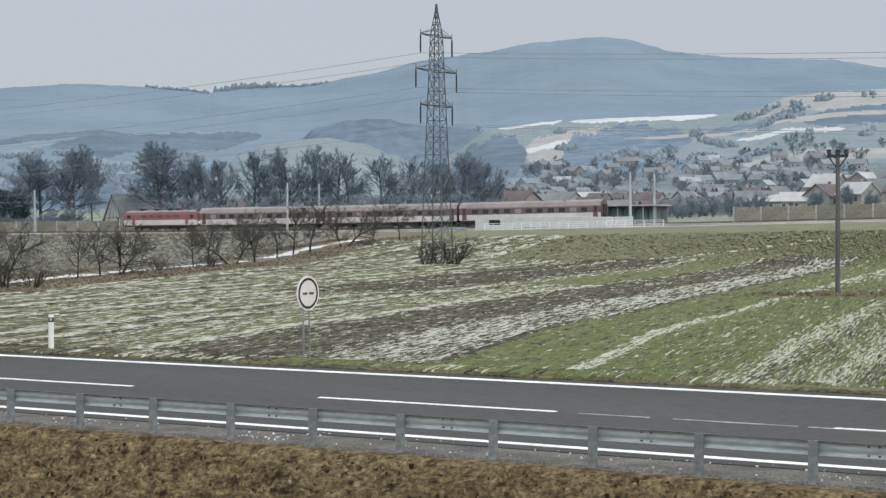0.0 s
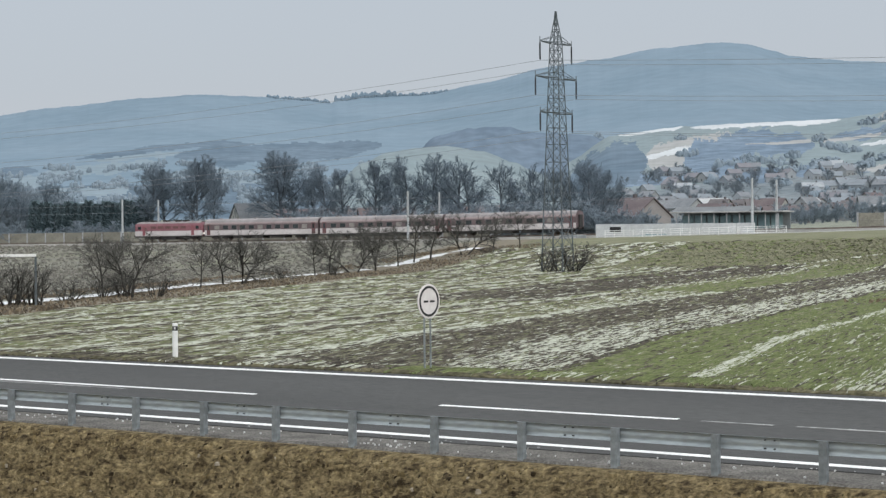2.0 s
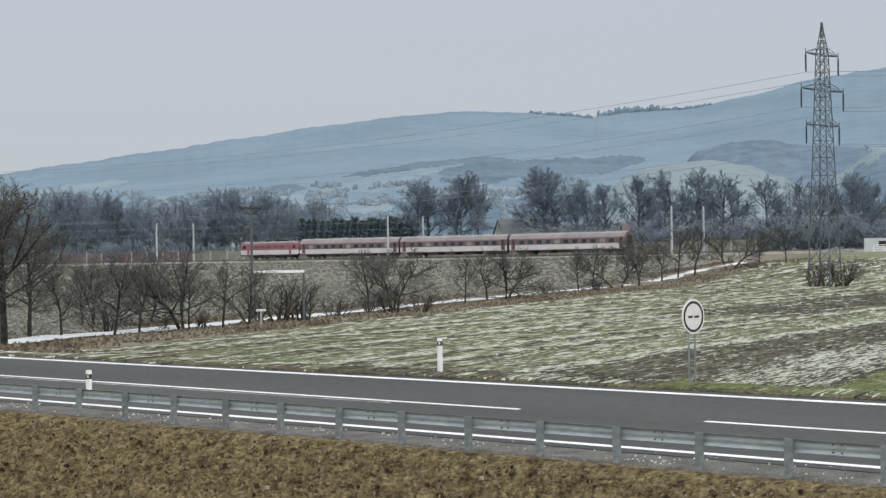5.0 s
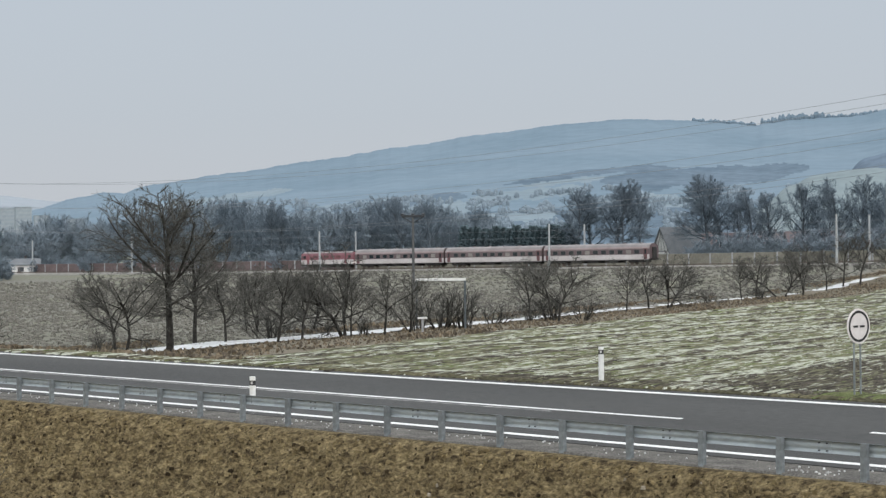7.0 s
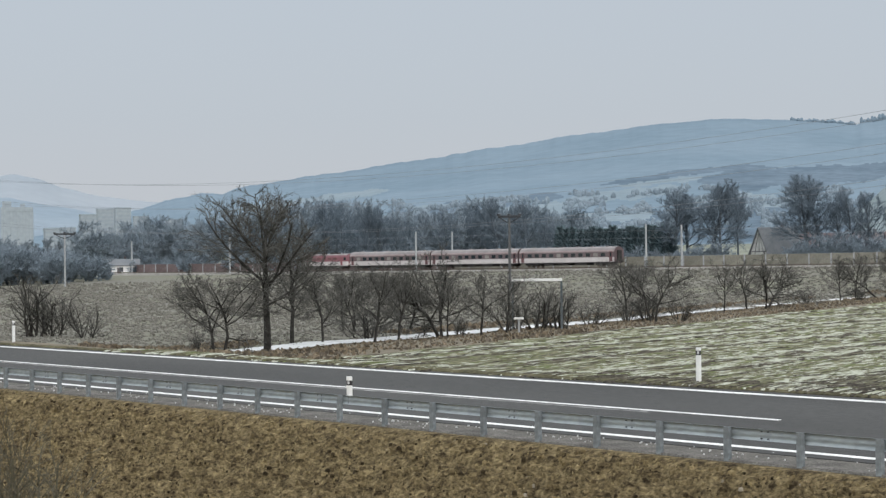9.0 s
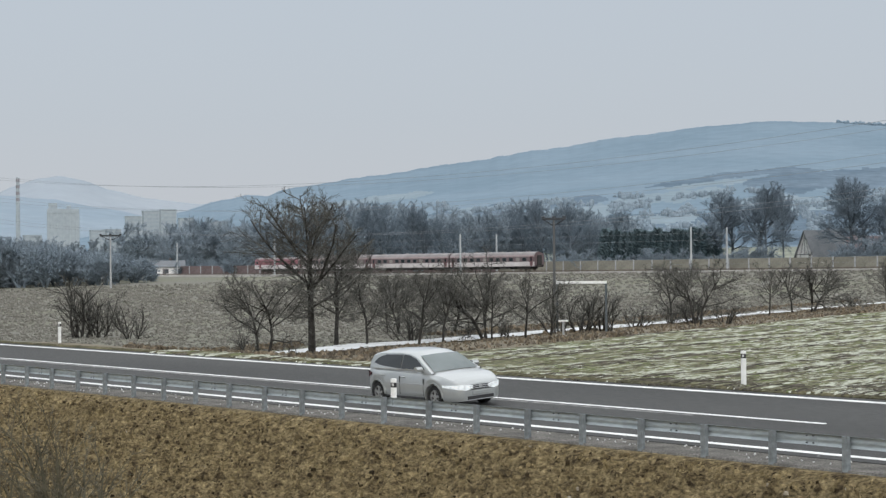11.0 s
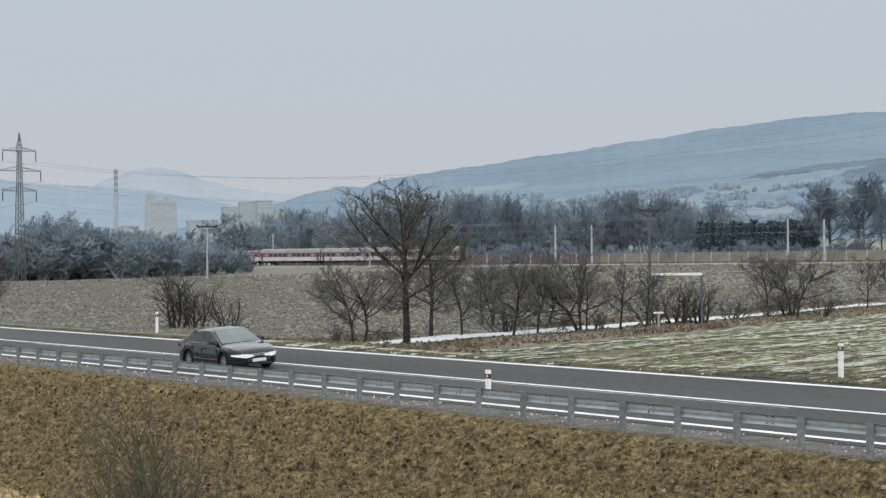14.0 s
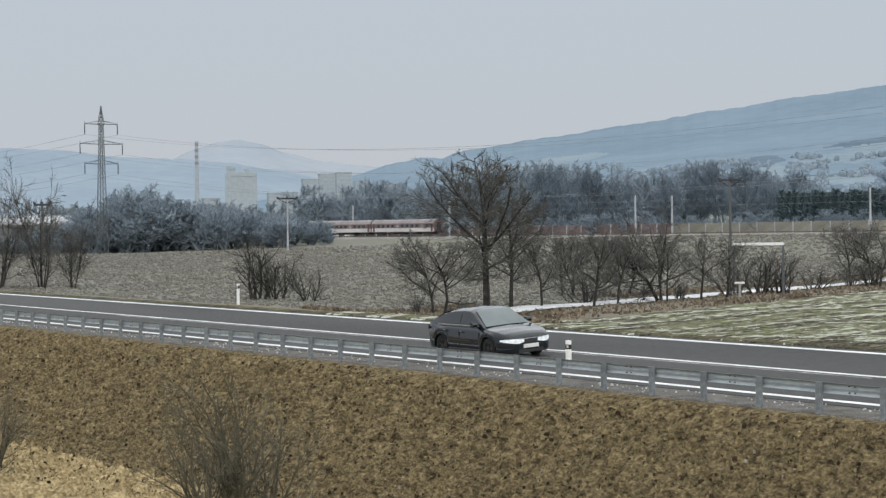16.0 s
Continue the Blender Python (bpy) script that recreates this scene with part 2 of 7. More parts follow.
    # drill rows that wander a little: the same wave orders the leaves laid over the field
    plain = math_of("ADD", dot((0.956, -0.292, 0)), math_of("ADD", math_of("MULTIPLY", sine(along, 0.021, 0.0), 0.7), math_of("MULTIPLY", sine(along, 0.057, 1.0), 0.35)))
    wave = math_of("ADD", sine(plain, 1.85, 0.0), math_of("MULTIPLY", sine(plain, 0.74, 1.0), 0.7))
    # soil-dark lines beside each row stand for the shadow below it
    shade_side = math_of("ADD", sine(plain, 1.85, -1.45), math_of("MULTIPLY", sine(plain, 0.74, 0.4), 0.7))
    clump_vec = rows_of(16, 0.4, 1.0)
    clump = noise_of(2.6, 5, clump_vec, 0.75)
    speck = noise_of(4.0, 4, clump_vec, 0.75)
    # the ploughed patch by the pylon, and the plain grass past the strips' ends
    patch = math_of("MULTIPLY", math_of("MULTIPLY", span(across, -54, -52), span(across, -41, -43)), math_of("MULTIPLY", span(along, 128, 140), span(along, 228, 218)), True)
    far = math_of("MULTIPLY", span(along, 226, 244), span(across, -72, -64))
    near_far = math_of("SUBTRACT", 1.0, far, True)
    green = ramp(noise_of(0.5, 4), [(0.3, (0.104, 0.122, 0.058)), (0.7, (0.156, 0.170, 0.092))])
    olive = ramp(noise_of(0.7, 4), [(0.3, (0.118, 0.122, 0.070)), (0.7, (0.180, 0.178, 0.112))])
    soil = ramp(noise_of(2.5, 5), [(0.3, (0.062, 0.053, 0.042)), (0.7, (0.135, 0.116, 0.093))])
    grassy = math_of("MAXIMUM", sp.outputs[0], math_of("MULTIPLY", span(across, -40, -38), math_of("MULTIPLY", span(across, -33, -34.5), span(along, 120, 160)), True))
    soil_amount = math_of("MAXIMUM", math_of("MULTIPLY", math_of("MAXIMUM", sp.outputs[1], math_of("MULTIPLY", span(shade_side, 0.7, 1.3), span(across, -32, -35))), near_far), patch)
    soil_fac = math_of("MULTIPLY", math_of("ADD", math_of("SUBTRACT", clump, 0.56), math_of("MULTIPLY", soil_amount, 0.25)), 8.0, True)
    crop = blend(soil_fac, blend(grassy, olive, green), soil)
    frost_amount = math_of("MULTIPLY", math_of("MULTIPLY", sp.outputs[2], math_of("SUBTRACT", 1.0, math_of("MAXIMUM", patch, grassy), True)), span(wave, 0.0, 1.2, 0.32, 1.2))
    frost_amount = math_of("ADD", frost_amount, math_of("MULTIPLY", sp.outputs[2], math_of("MULTIPLY", sp.outputs[0], span(wave, -0.2, 1.2, 0.4, 1.0))))
    frost_amount = math_of("MULTIPLY", frost_amount, span(along, 200, 236, 1.0, 0.25))
    frost_fac = math_of("MULTIPLY", math_of("SUBTRACT", math_of("ADD", math_of("MULTIPLY", speck, 0.65), math_of("MULTIPLY", frost_amount, 0.40)), 0.50), 6.0, True)
    cover = blend(frost_fac, crop, (0.37, 0.385, 0.31))
    cover = blend(math_of("MULTIPLY", far, 0.8), cover, ramp(noise_of(0.25, 6, rows_of(16, 0.15, 1.0)), [(0.3, (0.135, 0.140, 0.075)), (0.7, (0.195, 0.192, 0.118))]))
    # past the stream: dull plough land with dry stubble
    past = math_of("ADD", dot((-0.9905, 0.1376, 0)), math_of("MULTIPLY", math_of("SUBTRACT", noise_of(0.07, 3), 0.5), 7.0))
    stub = ramp(noise_of(1.1, 6, rows_of(118, 0.25, 0.8), 0.75), [(0.3, (0.11, 0.107, 0.093)), (0.5, (0.165, 0.16, 0.14)), (0.64, (0.20, 0.196, 0.175)), (0.76, (0.29, 0.288, 0.268))])
    stub2 = blend(span(noise_of(0.035, 3), 0.4, 0.62), stub, ramp(noise_of(2.2, 5), [(0.3, (0.12, 0.125, 0.09)), (0.7, (0.20, 0.197, 0.155))]))
    dry = ramp(noise_of(0.9, 6, None, 0.7), [(0.3, (0.122, 0.110, 0.084)), (0.7, (0.205, 0.180, 0.138))])
    col = blend(span(past, 47.6, 49.2), cover, blend(span(past, 58.0, 60.0), dry, stub2))
    # the far green slope under the station
    w = dot((0.469, 0.8832, 0))
    far_green = ramp(noise_of(0.25, 5), [(0.3, (0.130, 0.136, 0.082)), (0.7, (0.190, 0.188, 0.125))])
    col = blend(math_of("MULTIPLY", span(w, 222, 262), span(past, 46, 38), True), col, far_green)
    L(col, b.inputs["Base Color"])
    bp = nt.nodes.new("ShaderNodeBump")
    bp.inputs["Strength"].default_value, bp.inputs["Distance"].default_value = 0.7, 0.14
    L(math_of("ADD", clump, math_of("MULTIPLY", wave, 0.3)), bp.inputs["Height"])
    L(bp.outputs[0], b.inputs["Normal"])
    return m


def bank_material():
    """Raw embankment soil under matted dead grass: three earth tones, pale crumbs, deep relief."""
    m = surf("bank_soil", (0.044, 0.032, 0.018), (0.285, 0.225, 0.122), scale=3.6, rough=0.95, fine=10.0, grain=0.85, bump=1.0, spec=0.1, stretch=(1, 1, 1.6))
    nt = m.node_tree
    nt.nodes["Bump"].inputs["Distance"].default_value = 0.16
    ramp = [n for n in nt.nodes if n.type == "VALTORGB"][0]
    ramp.color_ramp.elements[0].position, ramp.color_ramp.elements[1].position = 0.36, 0.64
    ramp.color_ramp.elements.new(0.47).color = (0.158, 0.122, 0.066, 1)
    for n in nt.nodes:
        if n.type == "TEX_NOISE":
            n.inputs["Detail"].default_value, n.inputs["Roughness"].default_value = 8.0, 0.68
    return m


def make_ground():
    s_lines = [-4600, -3800, -3000, -2300, -1700, -1200, -900, -700, -560, -450, -370, -310, -260, -220, -190, -165, -145, -130, -118]
    k = -110.0
    while k <= 42:
        s_lines.append(k)
        k += 0.12 if -62 < k < 16 else 0.3 if -85 < k < 26 else 0.6
    s_lines += [44, 47, 51, 56, 62, 70, 80, 92, 106, 122, 140, 160, 185, 215, 250, 300, 370, 460, 580, 760, 1000, 1400, 2000, 3000, 4600]
    p_lines = [-4600, -3000, -1800, -1000, -600, -350, -200, -120, -70, -45, -33, -27, -22, -18, -15, -13]
    k = -12.0
    while k < -0.4:
        p_lines.append(k)
        k += 0.10 if k > -8 else 0.2
    p_lines += [-0.36, -0.05, 1.0, 5.0, 9.4, 9.6, 10.0, 10.8, 12]
    k = 14.0
    while k < 90:
        p_lines.append(k)
        k += 2.4
    while k < 420:
        p_lines.append(k)
        k += 5.5
    while k < 4600:
        p_lines.append(k)
        k *= 1.13
    p_lines.append(4700)
    verts, faces, kinds = [], [], []
    ns = len(s_lines)
    for p in p_lines:
        for s in s_lines:
            w = road(s, p)
            verts.append((w.x, w.y, ground_z(w.x, w.y)))
    for i in range(len(p_lines) - 1):
        pm = (p_lines[i] + p_lines[i + 1]) / 2
        for j in range(ns - 1):
            faces.append((i * ns + j, i * ns + j + 1, (i + 1) * ns + j + 1, (i + 1) * ns + j))
            w = road((s_lines[j] + s_lines[j + 1]) / 2, pm)
            q = (w - TRACK_O).dot(TN)
            kinds.append(1 if pm < -6.45 else 0 if pm < -0.2 else 2 if pm < 9.5 else 4 if q > 10 else 3)
    me = bpy.data.meshes.new("ground")
    me.from_pydata(verts, [], faces)
    for mat in (bank_material(),
                surf("dry_grass", (0.185, 0.138, 0.068), (0.345, 0.272, 0.148), 1.4, 0.95, 10, 0.55, 1.0, spec=0.1),
                surf("gravel", (0.085, 0.080, 0.072), (0.155, 0.146, 0.132), 1.5, 0.95, 22, 0.5, 0.6, spec=0.2),
                field_material(),
                surf("far_meadow", (0.14, 0.155, 0.12), (0.24, 0.25, 0.21), 0.02, 0.95, 0.6, 0.3, 0.1, spec=0.1)):
        me.materials.append(mat)
    me.polygons.foreach_set("material_index", kinds)
    me.polygons.foreach_set("use_smooth", [True] * len(faces))
    me.update()
    tagged(new("ground", me), "frosted winter fields, brown plough land and a raw soil bank", "ground", kind="structure")


make_ground()


# ---- road ----
def make_road():
    asphalt = surf("asphalt", (0.050, 0.0505, 0.050), (0.070, 0.0705, 0.069), 0.25, 0.92, 26, 0.22, 0.3, spec=0.2, stretch=(0.12, 1, 1))
    paint = surf("road_paint", (0.60, 0.60, 0.59), (0.78, 0.78, 0.77), 1.2, 0.6, 9, 0.18, 0.1)
    worn = surf("worn_paint", (0.13, 0.13, 0.13), (0.33, 0.33, 0.32), 1.8, 0.7, 9, 0.3, 0.1)
    sh = Shape()
    ends = (-560.0, 330.0)
    n = 60
    edge = ((1.05, -0.15), (1.05, 0.0), (4.9, 0.0), (9.0, 0.0), (9.0, -0.15))
    rings = [[(ends[0] + (ends[1] - ends[0]) * i / n, p, CROSSFALL * p + z) for p, z in edge] for i in range(n + 1)]
    sh.loft(rings, closed=False)
    top = sheet("road", sh, asphalt, "grey asphalt two-lane road with white lines", "road", m=ROAD_M)

    def line(name, s0, s1, p, width, mat, label=""):
        q = Shape()
        k = max(1, int((s1 - s0) / 8))
        q.loft([[(s0 + (s1 - s0) * i / k, p + e, CROSSFALL * (p + e) + h) for e, h in ((-width / 2, 0.001), (-width / 2, 0.006), (width / 2, 0.006), (width / 2, 0.001))] for i in range(k + 1)], True, True)
        part(name, q, mat, top, label)

    line("edge_line", *ends, 1.5, 0.20, paint)
    line("edge_line", *ends, 8.5, 0.22, paint)
    line("centre_line", -300, -7.35, 5.0, 0.14, paint)
    line("warning_line", -60, -11.5, 4.72, 0.09, worn, "worn grey line beside the centre line")
    for i in range(12):
        line("dash", -1.85 + 11.95 * i, 4.15 + 11.95 * i, 5.0, 0.14, paint)
    for s0, s1 in ((4.7, 6.3), (6.8, 9.4), (9.6, 12.0)):
        line("worn_line", s0, s1, 4.95, 0.09, worn, "worn remains of a white line")
    # gravel shoulder before the near edge, brown verge behind the far one
    g = Shape()
    g.loft([[(ends[0] + (ends[1] - ends[0]) * i / n, p, z) for p, z in ((-0.10, -0.06), (-0.02, 0.015), (1.05, 0.055), (1.06, -0.06))] for i in range(n + 1)], closed=False)
    sheet("gravel_shoulder", g, MATS["gravel"], "grey gravel shoulder strewn with pale crumbs", "shoulder", m=ROAD_M)
    v = Shape()
    rng = random.Random(5)
    rows = []
    for i in range(1400):
        s = -130 + i * 0.14
        h = rng.uniform(0.02, 0.09)
        rows.append([(s, 8.98, 0.5), (s, 9.0 + rng.uniform(0, 0.05), CROSSFALL * 9 + h * 0.4), (s, 9.16, CROSSFALL * 9.1 + h), (s, 9.45 + rng.uniform(0, 0.2), CROSSFALL * 9.4 + rng.uniform(-0.02, 0.04)), (s, 10.0, 0.3)])
    v.loft(rows, closed=False)
    sheet("grass_verge", v, surf("verge", (0.055, 0.052, 0.032), (0.115, 0.105, 0.062), 0.8, 0.95, 9, 0.5, 0.6, spec=0.1), "trampled brown grass verge beside the asphalt", "verge", m=ROAD_M)


make_road()


# ---- far hills ----
def profile(table, az):
    for (a0, e0), (a1, e1) in zip(table, table[1:]):
        if a0 <= az <= a1:
            k = (az - a0) / (a1 - a0)
            return e0 + (e1 - e0) * (k * k * (3 - 2 * k) * 0.5 + k * 0.5)
    return table[0][1] if az < table[0][0] else table[-1][1]


class Hill:
    """A hillside that rises from a foot to its skyline; both by bearing."""

    def __init__(self, table, foot, d_foot, d_top, rough=0.02, seed=0.0):
        self.table, self.foot, self.d0, self.d1, self.rough, self.seed = table, foot, d_foot, d_top, rough, seed

    def at(self, az, v, lift=0.0):
        e1 = profile(self.table, az) + self.rough * noise.noise(Vector((az * 3.1, self.seed, 0))) + 0.5 * self.rough * noise.noise(Vector((az * 14, self.seed, 3)))
        e0 = profile(self.foot, az) if isinstance(self.foot, list) else self.foot
        d = self.d0 + (self.d1 - self.d0) * min(v, 1.0)
        e = e0 + (e1 - e0) * min(v, 1.0) ** 0.9 + 0.05 * noise.noise(Vector((az * 0.8, v * 3, self.seed))) * math.sin(math.pi * min(v, 1))
        if v > 1:
            d += (v - 1) * 900
            e -= (v - 1) * 1.5
        return bearing(az, d, rise(e, d) + lift)

    def build(self, name, material, label, category, step=0.08, rows=16, zones=()):
        """zones: bearing from, to, share of the height from, to, material, seed, tilt; the later covers the earlier."""
        a0, a1 = self.table[0][0], self.table[-1][0]
        n = int((a1 - a0) / step)
        vs = [i / rows for i in range(rows + 1)] + [1.4]
        sh = Shape()
        sh.loft([[self.at(a0 + (a1 - a0) * i / n, v) for v in vs] for i in range(n + 1)], closed=False)
        ob = sheet(name, sh, material, label, category, smooth=True)
        if zones:
            mats = [material]
            for z in zones:
                if z[4] not in mats:
                    mats.append(z[4])
                    ob.data.materials.append(z[4])
            index = []
            for i in range(n):
                az = a0 + (a1 - a0) * (i + 0.5) / n
                for j in range(len(vs) - 1):
                    v, k = (vs[j] + vs[j + 1]) / 2, 0
                    for z0, z1, v0, v1, mat, seed, tilt in zones:
                        if z0 < az < z1 and v < 1.01:
                            x = (az - z0) / (z1 - z0)
                            pinch = min(1.0, 6 * x, 6 * (1 - x)) ** 0.6
                            c = (v0 + v1) / 2 + tilt * (x - 0.5) + 0.2 * (v1 - v0) * noise.noise(Vector((x * 3, seed, 1)))
                            h = (v1 - v0) / 2 * pinch * (1 + 0.6 * noise.noise(Vector((x * 6, seed, 2))) + 0.3 * noise.noise(Vector((x * 30, seed, v * 40))))
                            if abs(v - c) < h:
                                k = mats.index(mat)
                    index.append(k)
            ob.data.polygons.foreach_set("material_index", index)
        return ob


# Winter haze is mixed into these base colours; no mist fills the air.
HAZE_BLUE = surf("hazed_far_woods", (0.154, 0.209, 0.256), (0.179, 0.235, 0.284), 0.004, 1.0, 0.03, 0.05, 0.0, spec=0.0)
HAZE_PALE = surf("hazed_mountain", (0.266, 0.303, 0.340), (0.296, 0.326, 0.359), 0.003, 1.0, 0.02, 0.04, 0.0, spec=0.0)
HAZE_WOODS = surf("hazed_mid_woods", (0.130, 0.174, 0.226), (0.166, 0.215, 0.27), 0.01, 1.0, 0.08, 0.2, 0.0, spec=0.0)
HAZE_GREEN = surf("hazed_meadow", (0.178, 0.222, 0.238), (0.213, 0.254, 0.266), 0.008, 1.0, 0.08, 0.08, 0.0, spec=0.0)
HAZE_SNOW = surf("hazed_hill_snow", (0.386, 0.412, 0.428), (0.487, 0.504, 0.517), 0.006, 1.0, 0.05, 0.08, 0.0, spec=0.0)
HAZE_DUN = surf("hazed_stubble", (0.265, 0.273, 0.273), (0.328, 0.332, 0.328), 0.008, 1.0, 0.08, 0.10, 0.0, spec=0.0)


def make_hills():
    global SLOPE
    # every slope wears its haze as colour, the inline materials too
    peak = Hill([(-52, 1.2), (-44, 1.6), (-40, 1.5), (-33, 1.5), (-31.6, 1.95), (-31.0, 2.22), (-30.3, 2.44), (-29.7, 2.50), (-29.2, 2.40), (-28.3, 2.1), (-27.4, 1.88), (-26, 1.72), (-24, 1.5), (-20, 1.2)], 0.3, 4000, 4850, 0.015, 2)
    peak.build("far_mountain", HAZE_PALE, "pale distant mountain tinted with winter mist", "mountain")
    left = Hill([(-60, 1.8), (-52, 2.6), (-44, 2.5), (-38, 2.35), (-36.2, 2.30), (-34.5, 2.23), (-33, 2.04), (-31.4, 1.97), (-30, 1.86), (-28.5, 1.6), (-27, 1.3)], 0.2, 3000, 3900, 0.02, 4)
    left.build("low_ridge", surf("misty_ridge", (0.216, 0.268, 0.316), (0.240, 0.288, 0.332), 0.004, 1.0, 0.03, 0.05, 0.0, spec=0.0), "long low ridge tinted with blue winter mist", "hill")
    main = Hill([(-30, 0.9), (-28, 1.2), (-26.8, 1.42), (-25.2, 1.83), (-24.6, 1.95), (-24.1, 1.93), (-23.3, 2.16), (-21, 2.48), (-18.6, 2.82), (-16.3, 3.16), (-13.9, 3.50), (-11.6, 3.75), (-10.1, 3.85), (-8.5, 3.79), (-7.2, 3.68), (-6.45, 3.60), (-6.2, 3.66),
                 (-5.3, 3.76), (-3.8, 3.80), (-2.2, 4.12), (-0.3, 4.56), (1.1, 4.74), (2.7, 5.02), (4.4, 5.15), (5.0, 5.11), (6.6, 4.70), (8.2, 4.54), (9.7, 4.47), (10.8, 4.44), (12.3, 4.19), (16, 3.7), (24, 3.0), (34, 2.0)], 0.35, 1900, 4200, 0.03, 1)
    lea = surf("hazed_lea", (0.188, 0.238, 0.272), (0.216, 0.263, 0.294), 0.006, 1.0, 0.05, 0.08, 0.0, spec=0.0)
    woods = surf("hazed_hill_woods", (0.102, 0.141, 0.18), (0.134, 0.175, 0.217), 0.006, 1.0, 0.05, 0.15, 0.0, spec=0.0)
    main.build("wooded_mountain", HAZE_BLUE, "long wooded mountain tinted blue with winter mist", "mountain", 0.06, 90, (
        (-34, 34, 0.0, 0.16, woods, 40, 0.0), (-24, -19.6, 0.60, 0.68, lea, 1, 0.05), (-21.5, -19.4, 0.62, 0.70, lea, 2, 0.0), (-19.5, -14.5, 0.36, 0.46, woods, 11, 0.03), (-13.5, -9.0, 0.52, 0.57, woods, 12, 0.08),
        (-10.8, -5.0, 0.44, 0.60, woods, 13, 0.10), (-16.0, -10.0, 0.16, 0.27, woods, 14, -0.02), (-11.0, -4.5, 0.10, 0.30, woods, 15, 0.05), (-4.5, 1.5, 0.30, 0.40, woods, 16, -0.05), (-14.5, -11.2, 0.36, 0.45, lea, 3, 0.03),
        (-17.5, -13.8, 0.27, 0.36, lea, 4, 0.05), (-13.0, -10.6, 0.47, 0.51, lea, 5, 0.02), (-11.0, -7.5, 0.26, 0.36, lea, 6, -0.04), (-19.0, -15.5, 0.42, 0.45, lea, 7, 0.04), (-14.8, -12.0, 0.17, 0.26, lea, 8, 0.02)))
    knoll = Hill([(-6.5, 1.2), (-5.6, 1.9), (-4.9, 2.2), (-4.1, 2.32), (-3.2, 2.38), (-2.2, 2.22), (-1.3, 1.9), (-0.9, 1.7), (0.2, 1.2)], 0.4, 1300, 1700, 0.02, 7)
    dark = Hill([(-4.6, 1.6), (-3.5, 2.66), (-2.5, 2.88), (-1.6, 2.9), (-0.6, 2.72), (0.3, 2.68), (1.9, 2.45), (3.2, 1.9), (4.2, 1.3)], 0.4, 1750, 2100, 0.05, 8)
    dark.build("wooded_hill", surf("hazed_dark_woods", (0.113, 0.152, 0.198), (0.137, 0.177, 0.224), 0.01, 1.0, 0.06, 0.15, 0.0, spec=0.0), "dark wooded hill behind the village", "hill", 0.06)
    knoll.build("green_knoll", HAZE_GREEN, "rounded pale green meadow hill", "hill")
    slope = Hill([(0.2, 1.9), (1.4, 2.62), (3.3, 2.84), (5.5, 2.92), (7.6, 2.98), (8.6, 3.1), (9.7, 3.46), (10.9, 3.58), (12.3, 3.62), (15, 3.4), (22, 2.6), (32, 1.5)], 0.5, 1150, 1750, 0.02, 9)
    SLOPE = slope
    # the gardens' grey-blue colour carries haze as well
    slope.build("village_slope", HAZE_GREEN, "patched fields and woods on the slope over the village", "hill", 0.035, 90, (
        (0.2, 32, -0.1, 0.34, surf("hazed_gardens", (0.16, 0.188, 0.205), (0.21, 0.236, 0.25), 0.02, 1.0, 0.15, 0.2, 0.0, spec=0.0), 41, 0.0), (0.2, 9, 0.30, 0.44, HAZE_WOODS, 34, 0.04), (7, 16, 0.36, 0.46, HAZE_DUN, 36, 0.0), (1.6, 3.4, 0.965, 1.02, HAZE_SNOW, 21, 0.0), (3.6, 7.7, 0.95, 1.02, HAZE_SNOW, 22, 0.0), (2.3, 5.0, 0.50, 0.86, HAZE_DUN, 23, 0.10), (2.2, 4.6, 0.66, 0.73, HAZE_SNOW, 24, 0.12),
        (5.7, 11.2, 0.44, 0.70, HAZE_GREEN, 25, 0.02), (8.2, 11.2, 0.63, 0.67, HAZE_SNOW, 26, -0.03), (8.6, 13.8, 0.84, 1.02, HAZE_DUN, 27, 0.02), (3.4, 5.4, 0.40, 0.84, HAZE_WOODS, 28, 0.15), (4.7, 7.0, 0.60, 0.88, HAZE_WOODS, 29, -0.12),
        (7.4, 9.6, 0.72, 0.84, HAZE_WOODS, 30, 0.02), (10.0, 14.0, 0.68, 0.84, woods, 31, 0.04), (0.2, 2.4, 0.30, 0.90, woods, 32, 0.0), (5.0, 14.0, 0.74, 0.78, HAZE_DUN, 35, 0.05)))
    # clumps and hedges over the slopes, haze put into their pale blue colour
    r3 = random.Random(9)
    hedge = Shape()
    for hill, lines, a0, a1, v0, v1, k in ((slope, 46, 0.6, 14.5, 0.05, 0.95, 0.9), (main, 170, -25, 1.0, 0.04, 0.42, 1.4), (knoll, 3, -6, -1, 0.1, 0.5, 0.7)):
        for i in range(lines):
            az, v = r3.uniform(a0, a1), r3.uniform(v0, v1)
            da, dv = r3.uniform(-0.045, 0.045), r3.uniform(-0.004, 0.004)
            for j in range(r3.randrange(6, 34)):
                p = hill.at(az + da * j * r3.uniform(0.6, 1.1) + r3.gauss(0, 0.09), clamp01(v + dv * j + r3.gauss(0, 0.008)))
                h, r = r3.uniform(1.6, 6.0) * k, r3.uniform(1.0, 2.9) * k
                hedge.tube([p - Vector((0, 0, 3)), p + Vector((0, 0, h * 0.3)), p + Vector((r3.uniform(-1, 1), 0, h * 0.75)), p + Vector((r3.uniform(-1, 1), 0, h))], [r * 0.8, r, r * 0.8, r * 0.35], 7)
